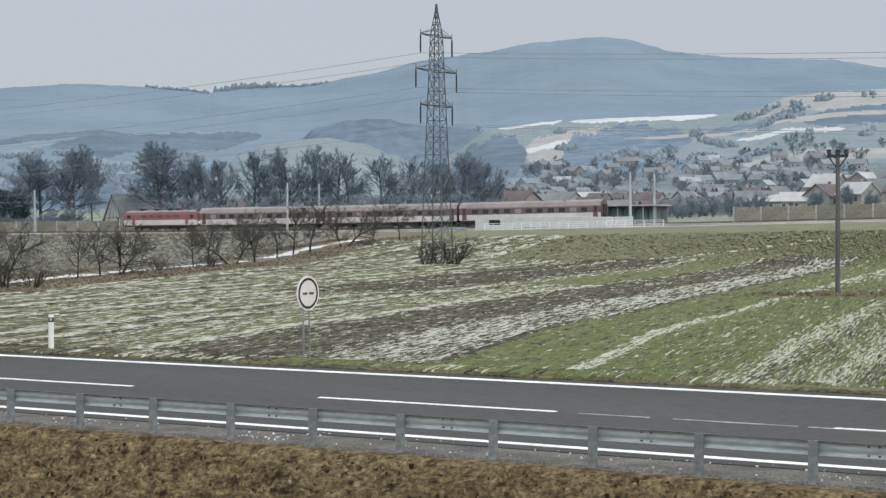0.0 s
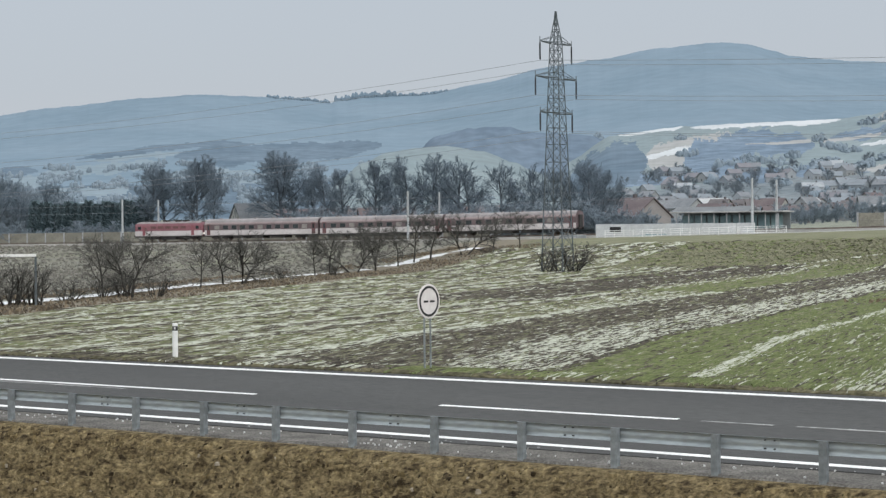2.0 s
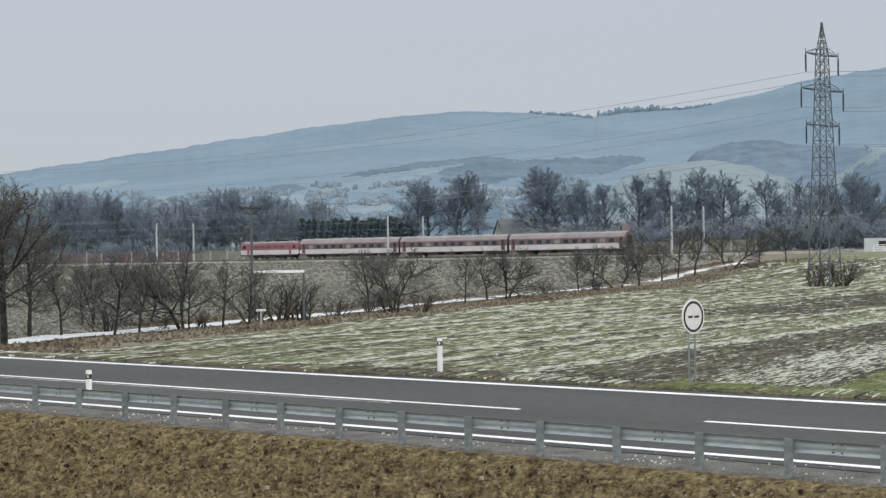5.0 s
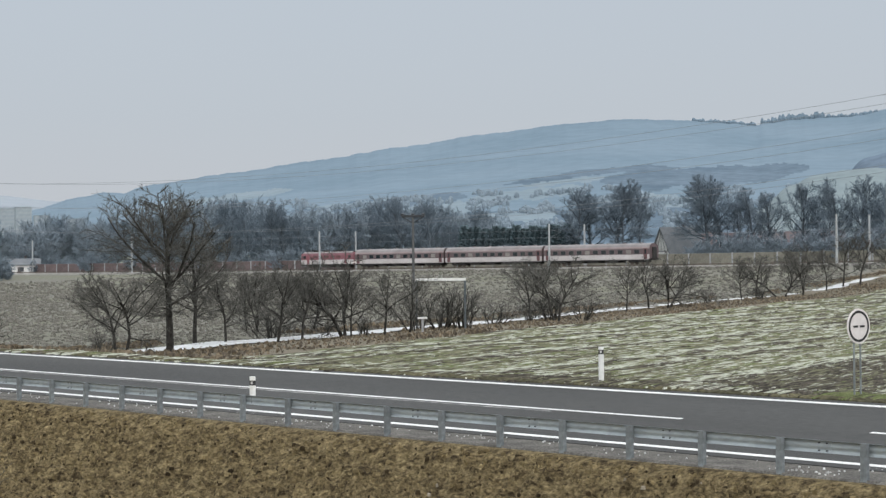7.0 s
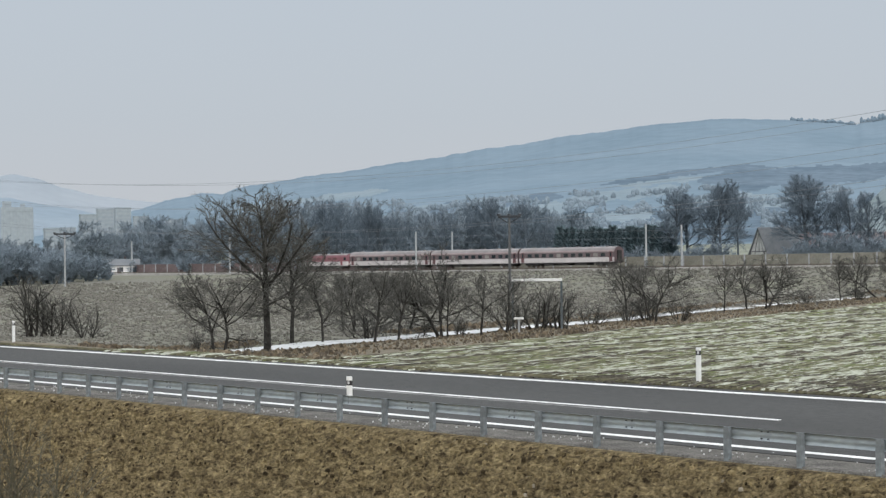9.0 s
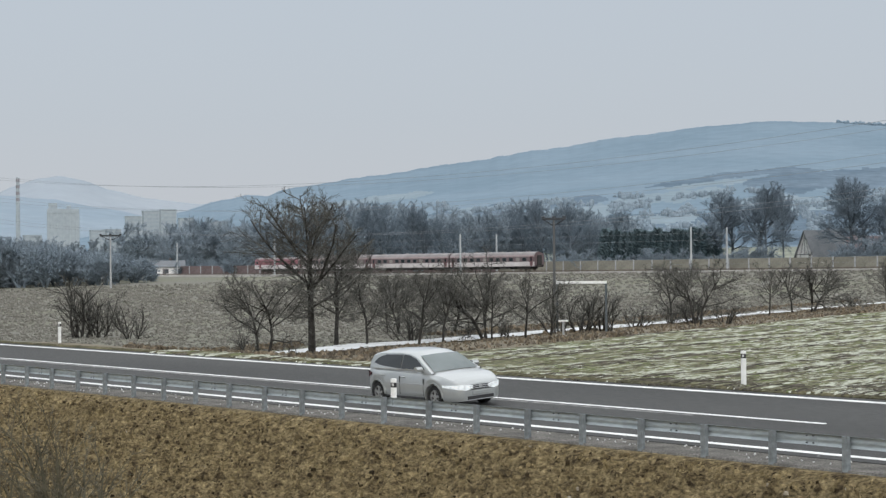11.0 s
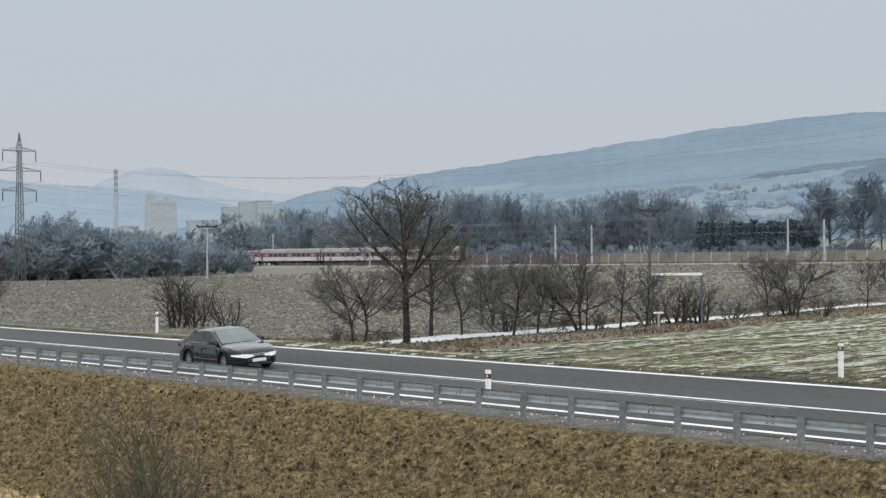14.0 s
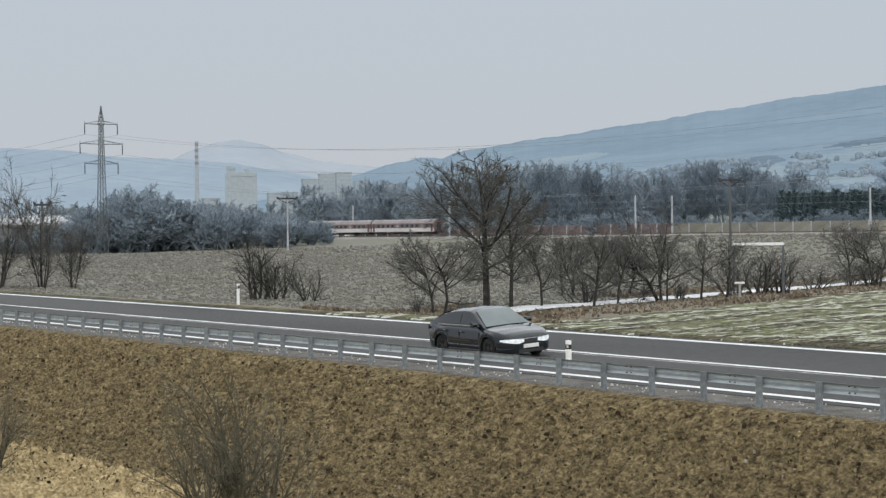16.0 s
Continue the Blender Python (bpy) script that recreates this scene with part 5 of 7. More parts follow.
    for i in range(20):
        x = r0 + (r1 - r0) * i / 19
        q = -22 + 8 * i / 19
        p = track(x, q)
        z = ground_z(p.x, p.y)
        part("post", Shape().tube([(x, q, z - 0.2), (x, q, z + 1.15)], 0.045, 6), WHITE, f)
        if i < 19:
            x2, q2 = r0 + (r1 - r0) * (i + 1) / 19, -22 + 8 * (i + 1) / 19
            p2 = track(x2, q2)
            z2 = ground_z(p2.x, p2.y)
            for h in (0.15, 0.5, 0.8, 1.1):
                part("rail", Shape().tube([(x, q, z + h), (x2, q2, z2 + h)], 0.035, 5), WHITE, f)
    # a pale path along the crest
    path = Shape()
    rows = []
    for i in range(40):
        az = 1.0 + 13 * i / 39
        d = (306.86 - 11 - 6 * (1 - i / 39)) / bearing(az, 1).dot(TN)
        p = bearing(az, d)
        z = ground_z(p.x, p.y)
        rows.append([p + Vector((0, -1.6, 0)) + Vector((0, 0, ground_z(p.x, p.y - 1.6) + 0.02)), p + Vector((0, -1.5, ground_z(p.x, p.y - 1.5) + 0.14)), p + Vector((0, 1.5, z + 0.14))])
    path.loft(rows, closed=False)
    sheet("station_path", path, CONCRETE, "pale concrete path along the crest to the station", "path")


make_station()

# ---- the train ----
LOCO_RED = surf("loco_red", (0.205, 0.085, 0.103), (0.255, 0.112, 0.130), 0.4, 0.45, 6, 0.15, 0.0)
RED = surf("coach_red", (0.116, 0.086, 0.090), (0.150, 0.110, 0.115), 0.4, 0.45, 6, 0.15, 0.0)
CREAM = surf("coach_cream", (0.50, 0.465, 0.46), (0.60, 0.565, 0.56), 0.4, 0.45, 6, 0.1, 0.0)
ROOF = surf("coach_roof", (0.20, 0.183, 0.183), (0.27, 0.25, 0.25), 0.4, 0.7, 5, 0.15, 0.0)
UNDER = surf("underframe", (0.02, 0.02, 0.021), (0.045, 0.042, 0.04), 0.8, 0.8, 6, 0.3, 0.0)
PANE = surf("dark_glass", (0.02, 0.026, 0.03), (0.04, 0.05, 0.055), 0.6, 0.12, 5, 0.2, 0.0, spec=0.6)


def band(x0, x1, pts):
    """A wall or roof strip: (half width, height) points, mirrored, run from x0 to x1."""
    s = Shape()
    for m in (-1, 1):
        s.loft([[(x, m * y, z) for y, z in pts] for x in (x0, x1)], closed=False)
    return s


def bogie(t, x, wheels=(-1.25, 1.25)):
    b = part("bogie", Shape().box(x - 1.9, x + 1.9, -1.15, 1.15, 0.42, 0.95, 0.08), UNDER, t)
    for w in wheels:
        for y in (-0.80, 0.66):
            part("wheel", Shape().disc((x + w, y, 0.46), (0, 1, 0), 0.46, 0.14, 20, 0.02), RUST, b, "steel wheel")


def coach(name, label, vestibule):
    t = thing(name, label, "railway coach", "coaches of the train")
    L = 12.95
    part("lower_side", band(-L, L, [(1.36, 0.95), (1.41, 1.15), (1.41, 1.92)]), CREAM, t, "cream lower band")
    part("window_side", band(-L, L, [(1.413, 1.92), (1.413, 2.95)]), RED, t, "red window band")
    part("upper_side", band(-L, L, [(1.41, 2.95), (1.405, 3.15), (1.32, 3.35)]), surf("coach_upper", (0.27, 0.215, 0.215), (0.33, 0.27, 0.27), 0.4, 0.5, 5, 0.12, 0.0), t, "pale red cornice")
    part("roof", band(-L, L, [(1.32, 3.35), (1.1, 3.68), (0.7, 3.92), (0.0, 4.03)]), ROOF, t)
    part("underframe", Shape().box(-L + 0.1, L - 0.1, -1.3, 1.3, 0.78, 0.97), UNDER, t)
    for x0, x1 in ((-6.3, -3.6), (-2.2, 0.4), (2.2, 5.4)):
        part("equipment_box", Shape().box(x0, x1, -1.2, 1.2, 0.38, 0.80, 0.05), UNDER, t)
    for e in (-1, 1):
        part("end_wall", Shape().loft([[(e * (L - 0.02), y, z) for y, z in ((-1.40, 0.95), (1.40, 0.95), (1.41, 3.15), (1.1, 3.68), (0.0, 4.02), (-1.1, 3.68), (-1.41, 3.15))], [(e * (L + 0.02), y, z) for y, z in ((-1.40, 0.95), (1.40, 0.95), (1.41, 3.15), (1.1, 3.68), (0.0, 4.02), (-1.1, 3.68), (-1.41, 3.15))]], True, True), RED, t)
        part("gangway", Shape().box(min(e * L, e * (L + 0.28)), max(e * L, e * (L + 0.28)), -0.62, 0.62, 1.1, 3.3, 0.05), UNDER, t)
        for y in (-0.875, 0.875):
            part("buffer", Shape().disc((e * (L + 0.02), y, 1.05), (e, 0, 0), 0.2, 0.22, 12), UNDER, t)
        bogie(t, e * 9.6)
        for m in (-1, 1):
            d = part("door", Shape().box(e * (L - 0.95) - 0.42, e * (L - 0.95) + 0.42, min(m * 1.40, m * 1.43), max(m * 1.40, m * 1.43), 1.05, 3.05, 0.01), surf("coach_door", (0.120, 0.058, 0.062), (0.15, 0.075, 0.078), 0.4, 0.5, 5, 0.1, 0.0), t, "red folding door")
            part("door_window", Shape().box(e * (L - 0.95) - 0.22, e * (L - 0.95) + 0.22, min(m * 1.43, m * 1.437), max(m * 1.43, m * 1.437), 2.0, 2.85), PANE, d)
    for m in (-1, 1):
        for i in range(11):
            x = -10.0 + i * 2.0
            k = part("window", Shape().box(x - 0.62, x + 0.62, min(m * 1.40, m * 1.425), max(m * 1.40, m * 1.425), 2.02, 2.82, 0.01), CREAM if i % 4 == 9 else surf("window_frame", (0.13, 0.12, 0.12), (0.17, 0.16, 0.16), 1, 0.5, 5, 0.1, 0.0), t, "framed window")
            part("pane", Shape().box(x - 0.56, x + 0.56, min(m * 1.425, m * 1.431), max(m * 1.425, m * 1.431), 2.07, 2.77), PANE if (i * 7 + vestibule) % 5 else surf("curtained_pane", (0.22, 0.20, 0.19), (0.30, 0.28, 0.26), 1, 0.4, 5, 0.1, 0.0), k)
    for x in range(-10, 11, 4):
        part("roof_vent", Shape().box(x - 0.25, x + 0.25, -0.3, 0.3, 3.98, 4.16, 0.05), ROOF, t)
    return t


def locomotive():
    t = thing("locomotive", "red and cream electric locomotive with roof gear", "locomotive")
    L = 8.2
    prof = [(1.42, 1.0), (1.46, 1.3), (1.46, 1.95)]
    part("lower_side", band(-L + 0.15, L - 0.15, prof), CREAM, t, "cream lower band")
    part("upper_side", band(-L + 0.15, L - 0.15, [(1.463, 1.95), (1.455, 2.9), (1.36, 3.35)]), LOCO_RED, t, "red upper side")
    part("roof", band(-L + 0.5, L - 0.5, [(1.36, 3.35), (1.0, 3.62), (0.0, 3.74)]), surf("loco_roof", (0.16, 0.14, 0.14), (0.24, 0.21, 0.21), 0.5, 0.7, 5, 0.2, 0.0), t)
    for e in (-1, 1):
        x0 = e * (L - 0.15)
        s = Shape()
        low = [[(x0, y * 1.455, 1.0), (x0, y * 1.46, 1.95), (x0, y * 1.455, 2.3), (x0 - e * 0.12, y * 1.4, 3.0), (x0 - e * 0.35, y * 1.3, 3.45)] for y in (-1, 1)]
        mid = [[(x0 + e * 0.3, y * 0.75, 1.0), (x0 + e * 0.32, y * 0.75, 1.95), (x0 + e * 0.28, y * 0.75, 2.3), (x0 + e * 0.0, y * 0.7, 3.0), (x0 - e * 0.3, y * 0.65, 3.55)] for y in (-1, 1)]
        s.loft([low[0], mid[0], mid[1], low[1]], closed=False)
        f = part("front", s, LOCO_RED, t, "slanted red cab front")
        part("front_band", Shape().loft([[(x0 + e * 0.004, -1.462, z), (x0 + e * 0.305, -0.755, z), (x0 + e * 0.325, 0.755, z), (x0 + e * 0.004, 1.462, z)] for z in (1.15, 1.93)], closed=False), CREAM, f, "cream band")
        part("windscreen", Shape().loft([[(x0 + e * 0.26, -1.0 * 0.7, 2.36), (x0 + e * 0.03, -0.66, 2.96)], [(x0 + e * 0.26, 0.7, 2.36), (x0 + e * 0.03, 0.66, 2.96)]], closed=False), PANE, f)
        for y in (-0.95, 0.95):
            part("headlight", Shape().disc((x0 + e * 0.2, y, 1.45), (e, 0, 0), 0.13, 0.06, 12), glow("loco_lamp", (1.0, 0.95, 0.85), 1.5), f, "round headlight")
            part("buffer", Shape().disc((e * (L - 0.05), y, 1.05), (e, 0, 0), 0.22, 0.4, 12), UNDER, t)
        for m in (-1, 1):
            part("cab_window", Shape().box(e * 7.0 - 0.38, e * 7.0 + 0.38, min(m * 1.44, m * 1.468), max(m * 1.44, m * 1.468), 2.25, 2.85, 0.01), PANE, t)
            part("cab_door", Shape().box(e * 5.9 - 0.35, e * 5.9 + 0.35, min(m * 1.45, m * 1.47), max(m * 1.45, m * 1.47), 1.1, 2.95, 0.01), surf("loco_door", (0.22, 0.075, 0.09), (0.27, 0.10, 0.115), 0.4, 0.5, 5, 0.1, 0.0), t)
        bogie(t, e * 4.15, (-1.6, 1.6))
    for m in (-1, 1):
        for i in range(5):
            x = -3.6 + i * 1.8
            part("grille", Shape().box(x - 0.65, x + 0.65, min(m * 1.44, m * 1.468), max(m * 1.44, m * 1.468), 2.35, 2.85, 0.01), surf("grille", (0.12, 0.06, 0.06), (0.17, 0.09, 0.085), 1, 0.7, 18, 0.3, 0.0), t)
    part("underframe", Shape().box(-L + 0.2, L - 0.2, -1.36, 1.36, 0.75, 1.02), UNDER, t)
    part("battery_box", Shape().box(-1.7, 1.7, -1.3, 1.3, 0.3, 0.8, 0.06), UNDER, t)
    for x in (-4.6, -1.5, 1.4, 3.2):
        part("roof_gear", Shape().box(x - 0.5, x + 0.5, -0.5, 0.5, 3.68, 4.02, 0.08), UNDER, t)
    for x, up in ((-5.2, 0.25), (5.2, 1.9)):
        p = Shape()
        for y in (-0.5, 0.5):
            p.tube([(x - 0.9, y, 3.75), (x + 0.7, y * 0.8, 3.78 + up * 0.5), (x - 0.3, y * 0.7, 3.8 + up)], 0.04, 5)
        p.tube([(x - 0.3, -0.85, 3.8 + up), (x - 0.3, 0.85, 3.8 + up)], 0.05, 5)
        part("pantograph", p, UNDER, t, "raised pantograph" if up > 1 else "folded pantograph")
    return t


LOCO = locomotive()
COACHES = [coach("passenger_coach", "red and cream passenger coach with a row of dark windows", i) for i in range(3)]

# ---- cars ----
GLASS = surf("car_glass", (0.010, 0.013, 0.015), (0.020, 0.024, 0.026), 0.8, 0.04, 4, 0.1, 0.0, spec=0.5)
PALE_GLASS = surf("windscreen", (0.050, 0.072, 0.074), (0.10, 0.125, 0.126), 0.7, 0.06, 2, 0.05, 0.0, spec=0.7)
TYRE = surf("tyre", (0.012, 0.012, 0.012), (0.022, 0.022, 0.022), 4, 0.9, 20, 0.2, 0.1)
ALLOY = surf("alloy", (0.42, 0.43, 0.44), (0.52, 0.53, 0.54), 3, 0.35, 10, 0.1, 0.0, metal=0.7)
BLACK_RIM = surf("black_rim", (0.018, 0.018, 0.02), (0.028, 0.028, 0.03), 3, 0.35, 10, 0.1, 0.0)
TRIM = surf("car_trim", (0.022, 0.022, 0.024), (0.035, 0.035, 0.037), 3, 0.6, 14, 0.2, 0.0)
LAMP_ON = glow("headlamp_on", (0.80, 0.84, 0.86), 0.16)
LAMP = surf("lamp_glass", (0.55, 0.57, 0.58), (0.7, 0.71, 0.72), 3, 0.1, 8, 0.1, 0.0, spec=0.7)
TAIL = surf("tail_lamp", (0.055, 0.012, 0.020), (0.09, 0.018, 0.028), 3, 0.15, 8, 0.1, 0.0)
PLATE = surf("plate", (0.62, 0.62, 0.61), (0.70, 0.70, 0.69), 3, 0.4, 8, 0.05, 0.0)


def lerp_table(tab, x):
    for (a, b), (c, d) in zip(tab, tab[1:]):
        if a <= x <= c:
            k = (x - a) / (c - a)
            return b + (d - b) * k
    return tab[0][1] if x < tab[0][0] else tab[-1][1]


def car(c):
    """A car from tables: the x axis points ahead, its middle between the axles, the road at z 0."""
    t = thing(c["name"], c["label"], "car")
    paint = c["paint"]
    x0, x1 = c["rear"], c["front"]
    W, R, axles = c["width"] / 2, c["wheel"], c["axles"]
    floor = c["floor"]

    def low(x):
        z = lerp_table(floor, x)
        for a in axles:
            r = R + 0.07
            if abs(x - a) < r:
                z = max(z, R + math.sqrt(r * r - (x - a) ** 2) - 0.02)
        return z

    def wide(x):
        k = min(1.0, (x - x0) / 0.75)
        m = min(1.0, (x1 - x) / 0.85)
        return W * (0.74 + 0.26 * math.sqrt(max(0, 1 - (1 - k) ** 2))) * (0.50 + 0.50 * max(0, 1 - (1 - m) ** 2.4) ** 0.5)

    ends = [x1 - 0.85 * f for f in (0.005, 0.02, 0.05, 0.1, 0.18, 0.3)] + [x0 + 0.75 * f for f in (0.01, 0.04, 0.1, 0.2)]
    xs = sorted(set(ends + [x0 + (x1 - x0) * i / 64 for i in range(65)] + [a + s * (R + 0.07) * f for a in axles for s in (-1, 1) for f in (0.999, 0.97, 0.9, 0.75, 0.55, 0.3)]))
    body = Shape()
    rings = []
    for x in xs:
        zt, zl, w = lerp_table(c["deck"], x), low(x), wide(x)
        zl = min(zl, zt - 0.12)
        h = zt - zl
        half = [(0, zl), (w * 0.62, zl), (w * 0.955, zl), (w * 0.985, zl + 0.05), (w, zl + 0.35 * h), (w, zl + 0.52 * h), (w * 0.985, zl + 0.6 * h), (w * 0.965, zt - 0.09), (w * 0.91, zt - 0.025), (w * 0.74, zt + 0.005), (0, zt + 0.035)]
        rings.append([(x, y, z) for y, z in half] + [(x, -y, z) for y, z in reversed(half[1:-1])])
    body.loft(rings, True, True)
    b = part("body", body, paint, t, c.get("paint_label", ""), smooth=True)
    # cabin
    cab = c["roof"]
    cx0, cx1 = cab[0][0], cab[-1][0]

    def belt(x):
        return lerp_table(c["deck"], x) - 0.03

    def sides(x, z):
        zb, zr = belt(x), max(lerp_table(cab, x), belt(x) + 0.02)
        top = c["height"]
        k = clamp01((z - zb) / (top - zb))
        return wide(x) * 0.94 * (1 - k) + W * 0.70 * k

    cs = sorted(set([cx0 + (cx1 - cx0) * i / 36 for i in range(37)] + [p[0] for p in cab]))
    rings = []
    for x in cs:
        zb, zr = belt(x), max(lerp_table(cab, x), belt(x) + 0.01)
        e = 0.05 * clamp01((zr - zb) / 0.3)
        half = [(sides(x, zb), zb), (sides(x, zb + (zr - zb) * 0.5), zb + (zr - zb) * 0.5), (sides(x, zr - e), zr - e), (sides(x, zr) - e * 1.3, zr - e * 0.15), (sides(x, zr) * 0.55, zr + 0.02), (0, zr + 0.03)]
        rings.append([(x, y, z) for y, z in half] + [(x, -y, z) for y, z in reversed(half[:-1])])
    part("cabin", Shape().loft(rings, closed=False), paint, t, smooth=True)
    # side glass, proud of the cabin
    for poly, mat in c["windows"]:
        for m in (-1, 1):
            s = Shape()
            pts = [Vector((x, m * (sides(x, z) + 0.016), z)) for x, z in poly]
            inn = [p - Vector((0, m * 0.03, 0)) for p in pts]
            s.loft([inn, pts], True, True)
            part("side_window", s, mat, t)
    # screens follow the cabin's slope
    for a, e, zsh, mat, nm in c["screens"]:
        rows = []
        for i in range(9):
            x = a + (e - a) * i / 8
            zr = max(lerp_table(cab, x), belt(x) + 0.01)
            y1 = sides(x, zr) * 0.90
            rows.append([(x + zsh, y1 * f, zr + 0.018 + 0.02 * (1 - abs(f))) for f in (-1, -0.6, -0.2, 0.2, 0.6, 1)])
        part(nm, Shape().loft(rows, closed=False), mat, t, smooth=True)
    # wheels
    for a in axles:
        for m in (-1, 1):
            y = m * (W - 0.13)
            tyre = Shape()
            prof = [(0.60, -0.10), (0.97, -0.10), (1.0, -0.07), (1.0, 0.07), (0.97, 0.10), (0.66, 0.105), (0.62, 0.07)]
            tyre.loft([[(a + R * r * math.cos(k * math.tau / 28), y + m * w, R + R * r * math.sin(k * math.tau / 28)) for k in range(28)] for r, w in prof])
            wh = part("wheel", tyre, TYRE, t, "black tyre")
            # black disc stands in for the shade behind the spokes
            rim = Shape()
            rim.disc((a, y + m * 0.015, R), (0, m, 0), R * 0.62, 0.03, 24)
            part("hub_shadow", rim, TRIM, wh)
            sp = Shape()
            for k in range(5):
                an = k * math.tau / 5 + 0.3
                dx, dz = math.cos(an), math.sin(an)
                px, pz = -dz, dx
                for_pts = [(0.10, 0.07), (0.60, 0.10), (0.60, -0.10), (0.10, -0.07)]
                q = [Vector((a + R * (dx * u + px * v), y + m * 0.05, R + R * (dz * u + pz * v))) for u, v in for_pts]
                sp.loft([q, [p + Vector((0, m * 0.035, 0)) for p in q]], True, True)
            sp.disc((a, y + m * 0.05, R), (0, m, 0), R * 0.16, 0.045, 14)
            sp.ring((a, y + m * 0.045, R), (0, m, 0), R * 0.57, R * 0.64, 0.045, 24)
            part("rim", sp, c["rim"], wh, "alloy rim")
            arch = Shape()
            r1, r2 = R + 0.055, R + (0.125 if c.get("flare") else 0.085)
            pts = []
            for k in range(15):
                an = math.pi * k / 14
                ww = wide(a + r2 * math.cos(an))
                pts.append([(a + r * math.cos(an), m * (ww + o), max(0.3, R + r * math.sin(an))) for r, o in ((r1, -0.03), (r1, 0.014), (r2, 0.012), (r2, -0.02))])
            arch.loft(pts, True, True)
            part("wheel_arch", arch, TRIM if c.get("flare") else paint, t)
    # sills, door seams, handles, mirrors
    for m in (-1, 1):
        part("sill", Shape().box(axles[0] + R + 0.1, axles[1] - R - 0.1, min(m * (W - 0.05), m * (W + 0.006)), max(m * (W - 0.05), m * (W + 0.006)), lerp_table(floor, 0) + 0.01, lerp_table(floor, 0) + (0.18 if c.get("flare") else 0.07), 0.012), TRIM, t)
        if c.get("flare"):
            part("side_step", Shape().box(axles[0] + R + 0.2, axles[1] - R - 0.15, min(m * W, m * (W + 0.03)), max(m * W, m * (W + 0.03)), lerp_table(floor, 0) - 0.02, lerp_table(floor, 0) + 0.03, 0.01), ALLOY, t, "bright sill strip")
        for x in c["seams"]:
            zt, zl = lerp_table(c["deck"], x) - 0.10, low(x) + 0.10
            part("door_seam", Shape().box(x - 0.006, x + 0.006, min(m * (W - 0.04), m * (W + 0.003)), max(m * (W - 0.04), m * (W + 0.003)), zl, zt - 0.06), TRIM, t)
        for x in c["handles"]:
            z = lerp_table(c["deck"], x) - 0.17
            part("door_handle", Shape().box(x - 0.10, x + 0.10, min(m * (W - 0.02), m * (W + 0.03)), max(m * (W - 0.02), m * (W + 0.03)), z - 0.015, z + 0.02, 0.008), paint, t)
        part("belt_trim", Shape().box(c["belt_trim"][0], c["belt_trim"][1], min(m * (W * 0.93 - 0.02), m * (W * 0.955)), max(m * (W * 0.93 - 0.02), m * (W * 0.955)), c["belt_trim"][2], c["belt_trim"][2] + 0.03), TRIM if c.get("flare") else ALLOY, t)
        if c.get("crease"):
            part("side_strip", Shape().box(axles[0] + 0.35, axles[1] - 0.1, min(m * (W - 0.02), m * (W + 0.004)), max(m * (W - 0.02), m * (W + 0.004)), c["crease"], c["crease"] + 0.035, 0.002), c["strip"], t)
        mx, mz = c["mirror"]
        mir = Shape()
        mir.loft([[(mx + dx * 0.09, m * (W * 0.93 + 0.02 + yy), mz + dz * 0.075) for dx, dz in ((-0.6, -1), (0.7, -0.8), (1, 0.2), (0.4, 1), (-0.7, 1), (-0.8, 0))] for yy in (0.0, 0.06, 0.19)], True, True)
        part("wing_mirror", mir, c.get("mirror_paint", paint), t)
        # lamps wrap the corners
        for nm, key, e, xe, mat, lab in (("headlamp", "headlamp", 1, x1, LAMP_ON if c["lights"] else LAMP, "lit headlamp" if c["lights"] else "clear headlamp"), ("tail_lamp", "tail", -1, x0, TAIL, "dark red tail lamp")):
            z0, z1, ln, inner, slim = c[key]
            rows = []
            for f in (0.0, 0.25, 0.5, 0.7, 0.85, 0.94, 1.0):
                xx = xe - e * ln * (1 - f) ** 1.6
                zm, hh = (z0 + z1) / 2 + slim * (1 - f), (z1 - z0) / 2 * (0.35 + 0.65 * f)
                rows.append([(xx + e * 0.014, m * (wide(xx) + 0.012), zm + hh * k) for k in (-1, -0.5, 0, 0.5, 0.9)])
            for f in (0.93, 0.8, 0.6, inner):
                zm, hh = (z0 + z1) / 2, (z1 - z0) / 2 * (0.55 + 0.45 * (f - inner) / (1 - inner))
                rows.append([(xe + e * 0.018, m * wide(xe) * f, zm + hh * k) for k in (-1, -0.5, 0, 0.5, 0.9)])
            s = Shape().loft(rows, closed=False)
            s.loft([[(q[0] - e * 0.03, q[1] * 0.985, q[2]) for q in r] for r in rows], closed=False)
            part(nm, s, mat, t, lab, smooth=True)
    # front and rear faces
    for nm, xx, y, z0, z1, mat, lab in c["faces"]:
        e, xe = (1, x1) if xx > 0 else (-1, x0)
        o = abs(xx)
        y = min(y, wide(xe) * 0.97)
        part(nm, Shape().box(min(xe - 0.06 * e, xe + o * e), max(xe - 0.06 * e, xe + o * e), -y, y, z0, z1, 0.006), mat, t, lab)
    for q in c.get("rails", ()):
        for m in (-1, 1):
            part("roof_rail", Shape().tube([(q[0], m * W * 0.66, q[2] - 0.02), (q[0] + 0.12, m * W * 0.68, q[2] + 0.05), (q[1] - 0.12, m * W * 0.68, q[2] + 0.05), (q[1], m * W * 0.66, q[2] - 0.02)], 0.02, 6), paint, t)
    return t


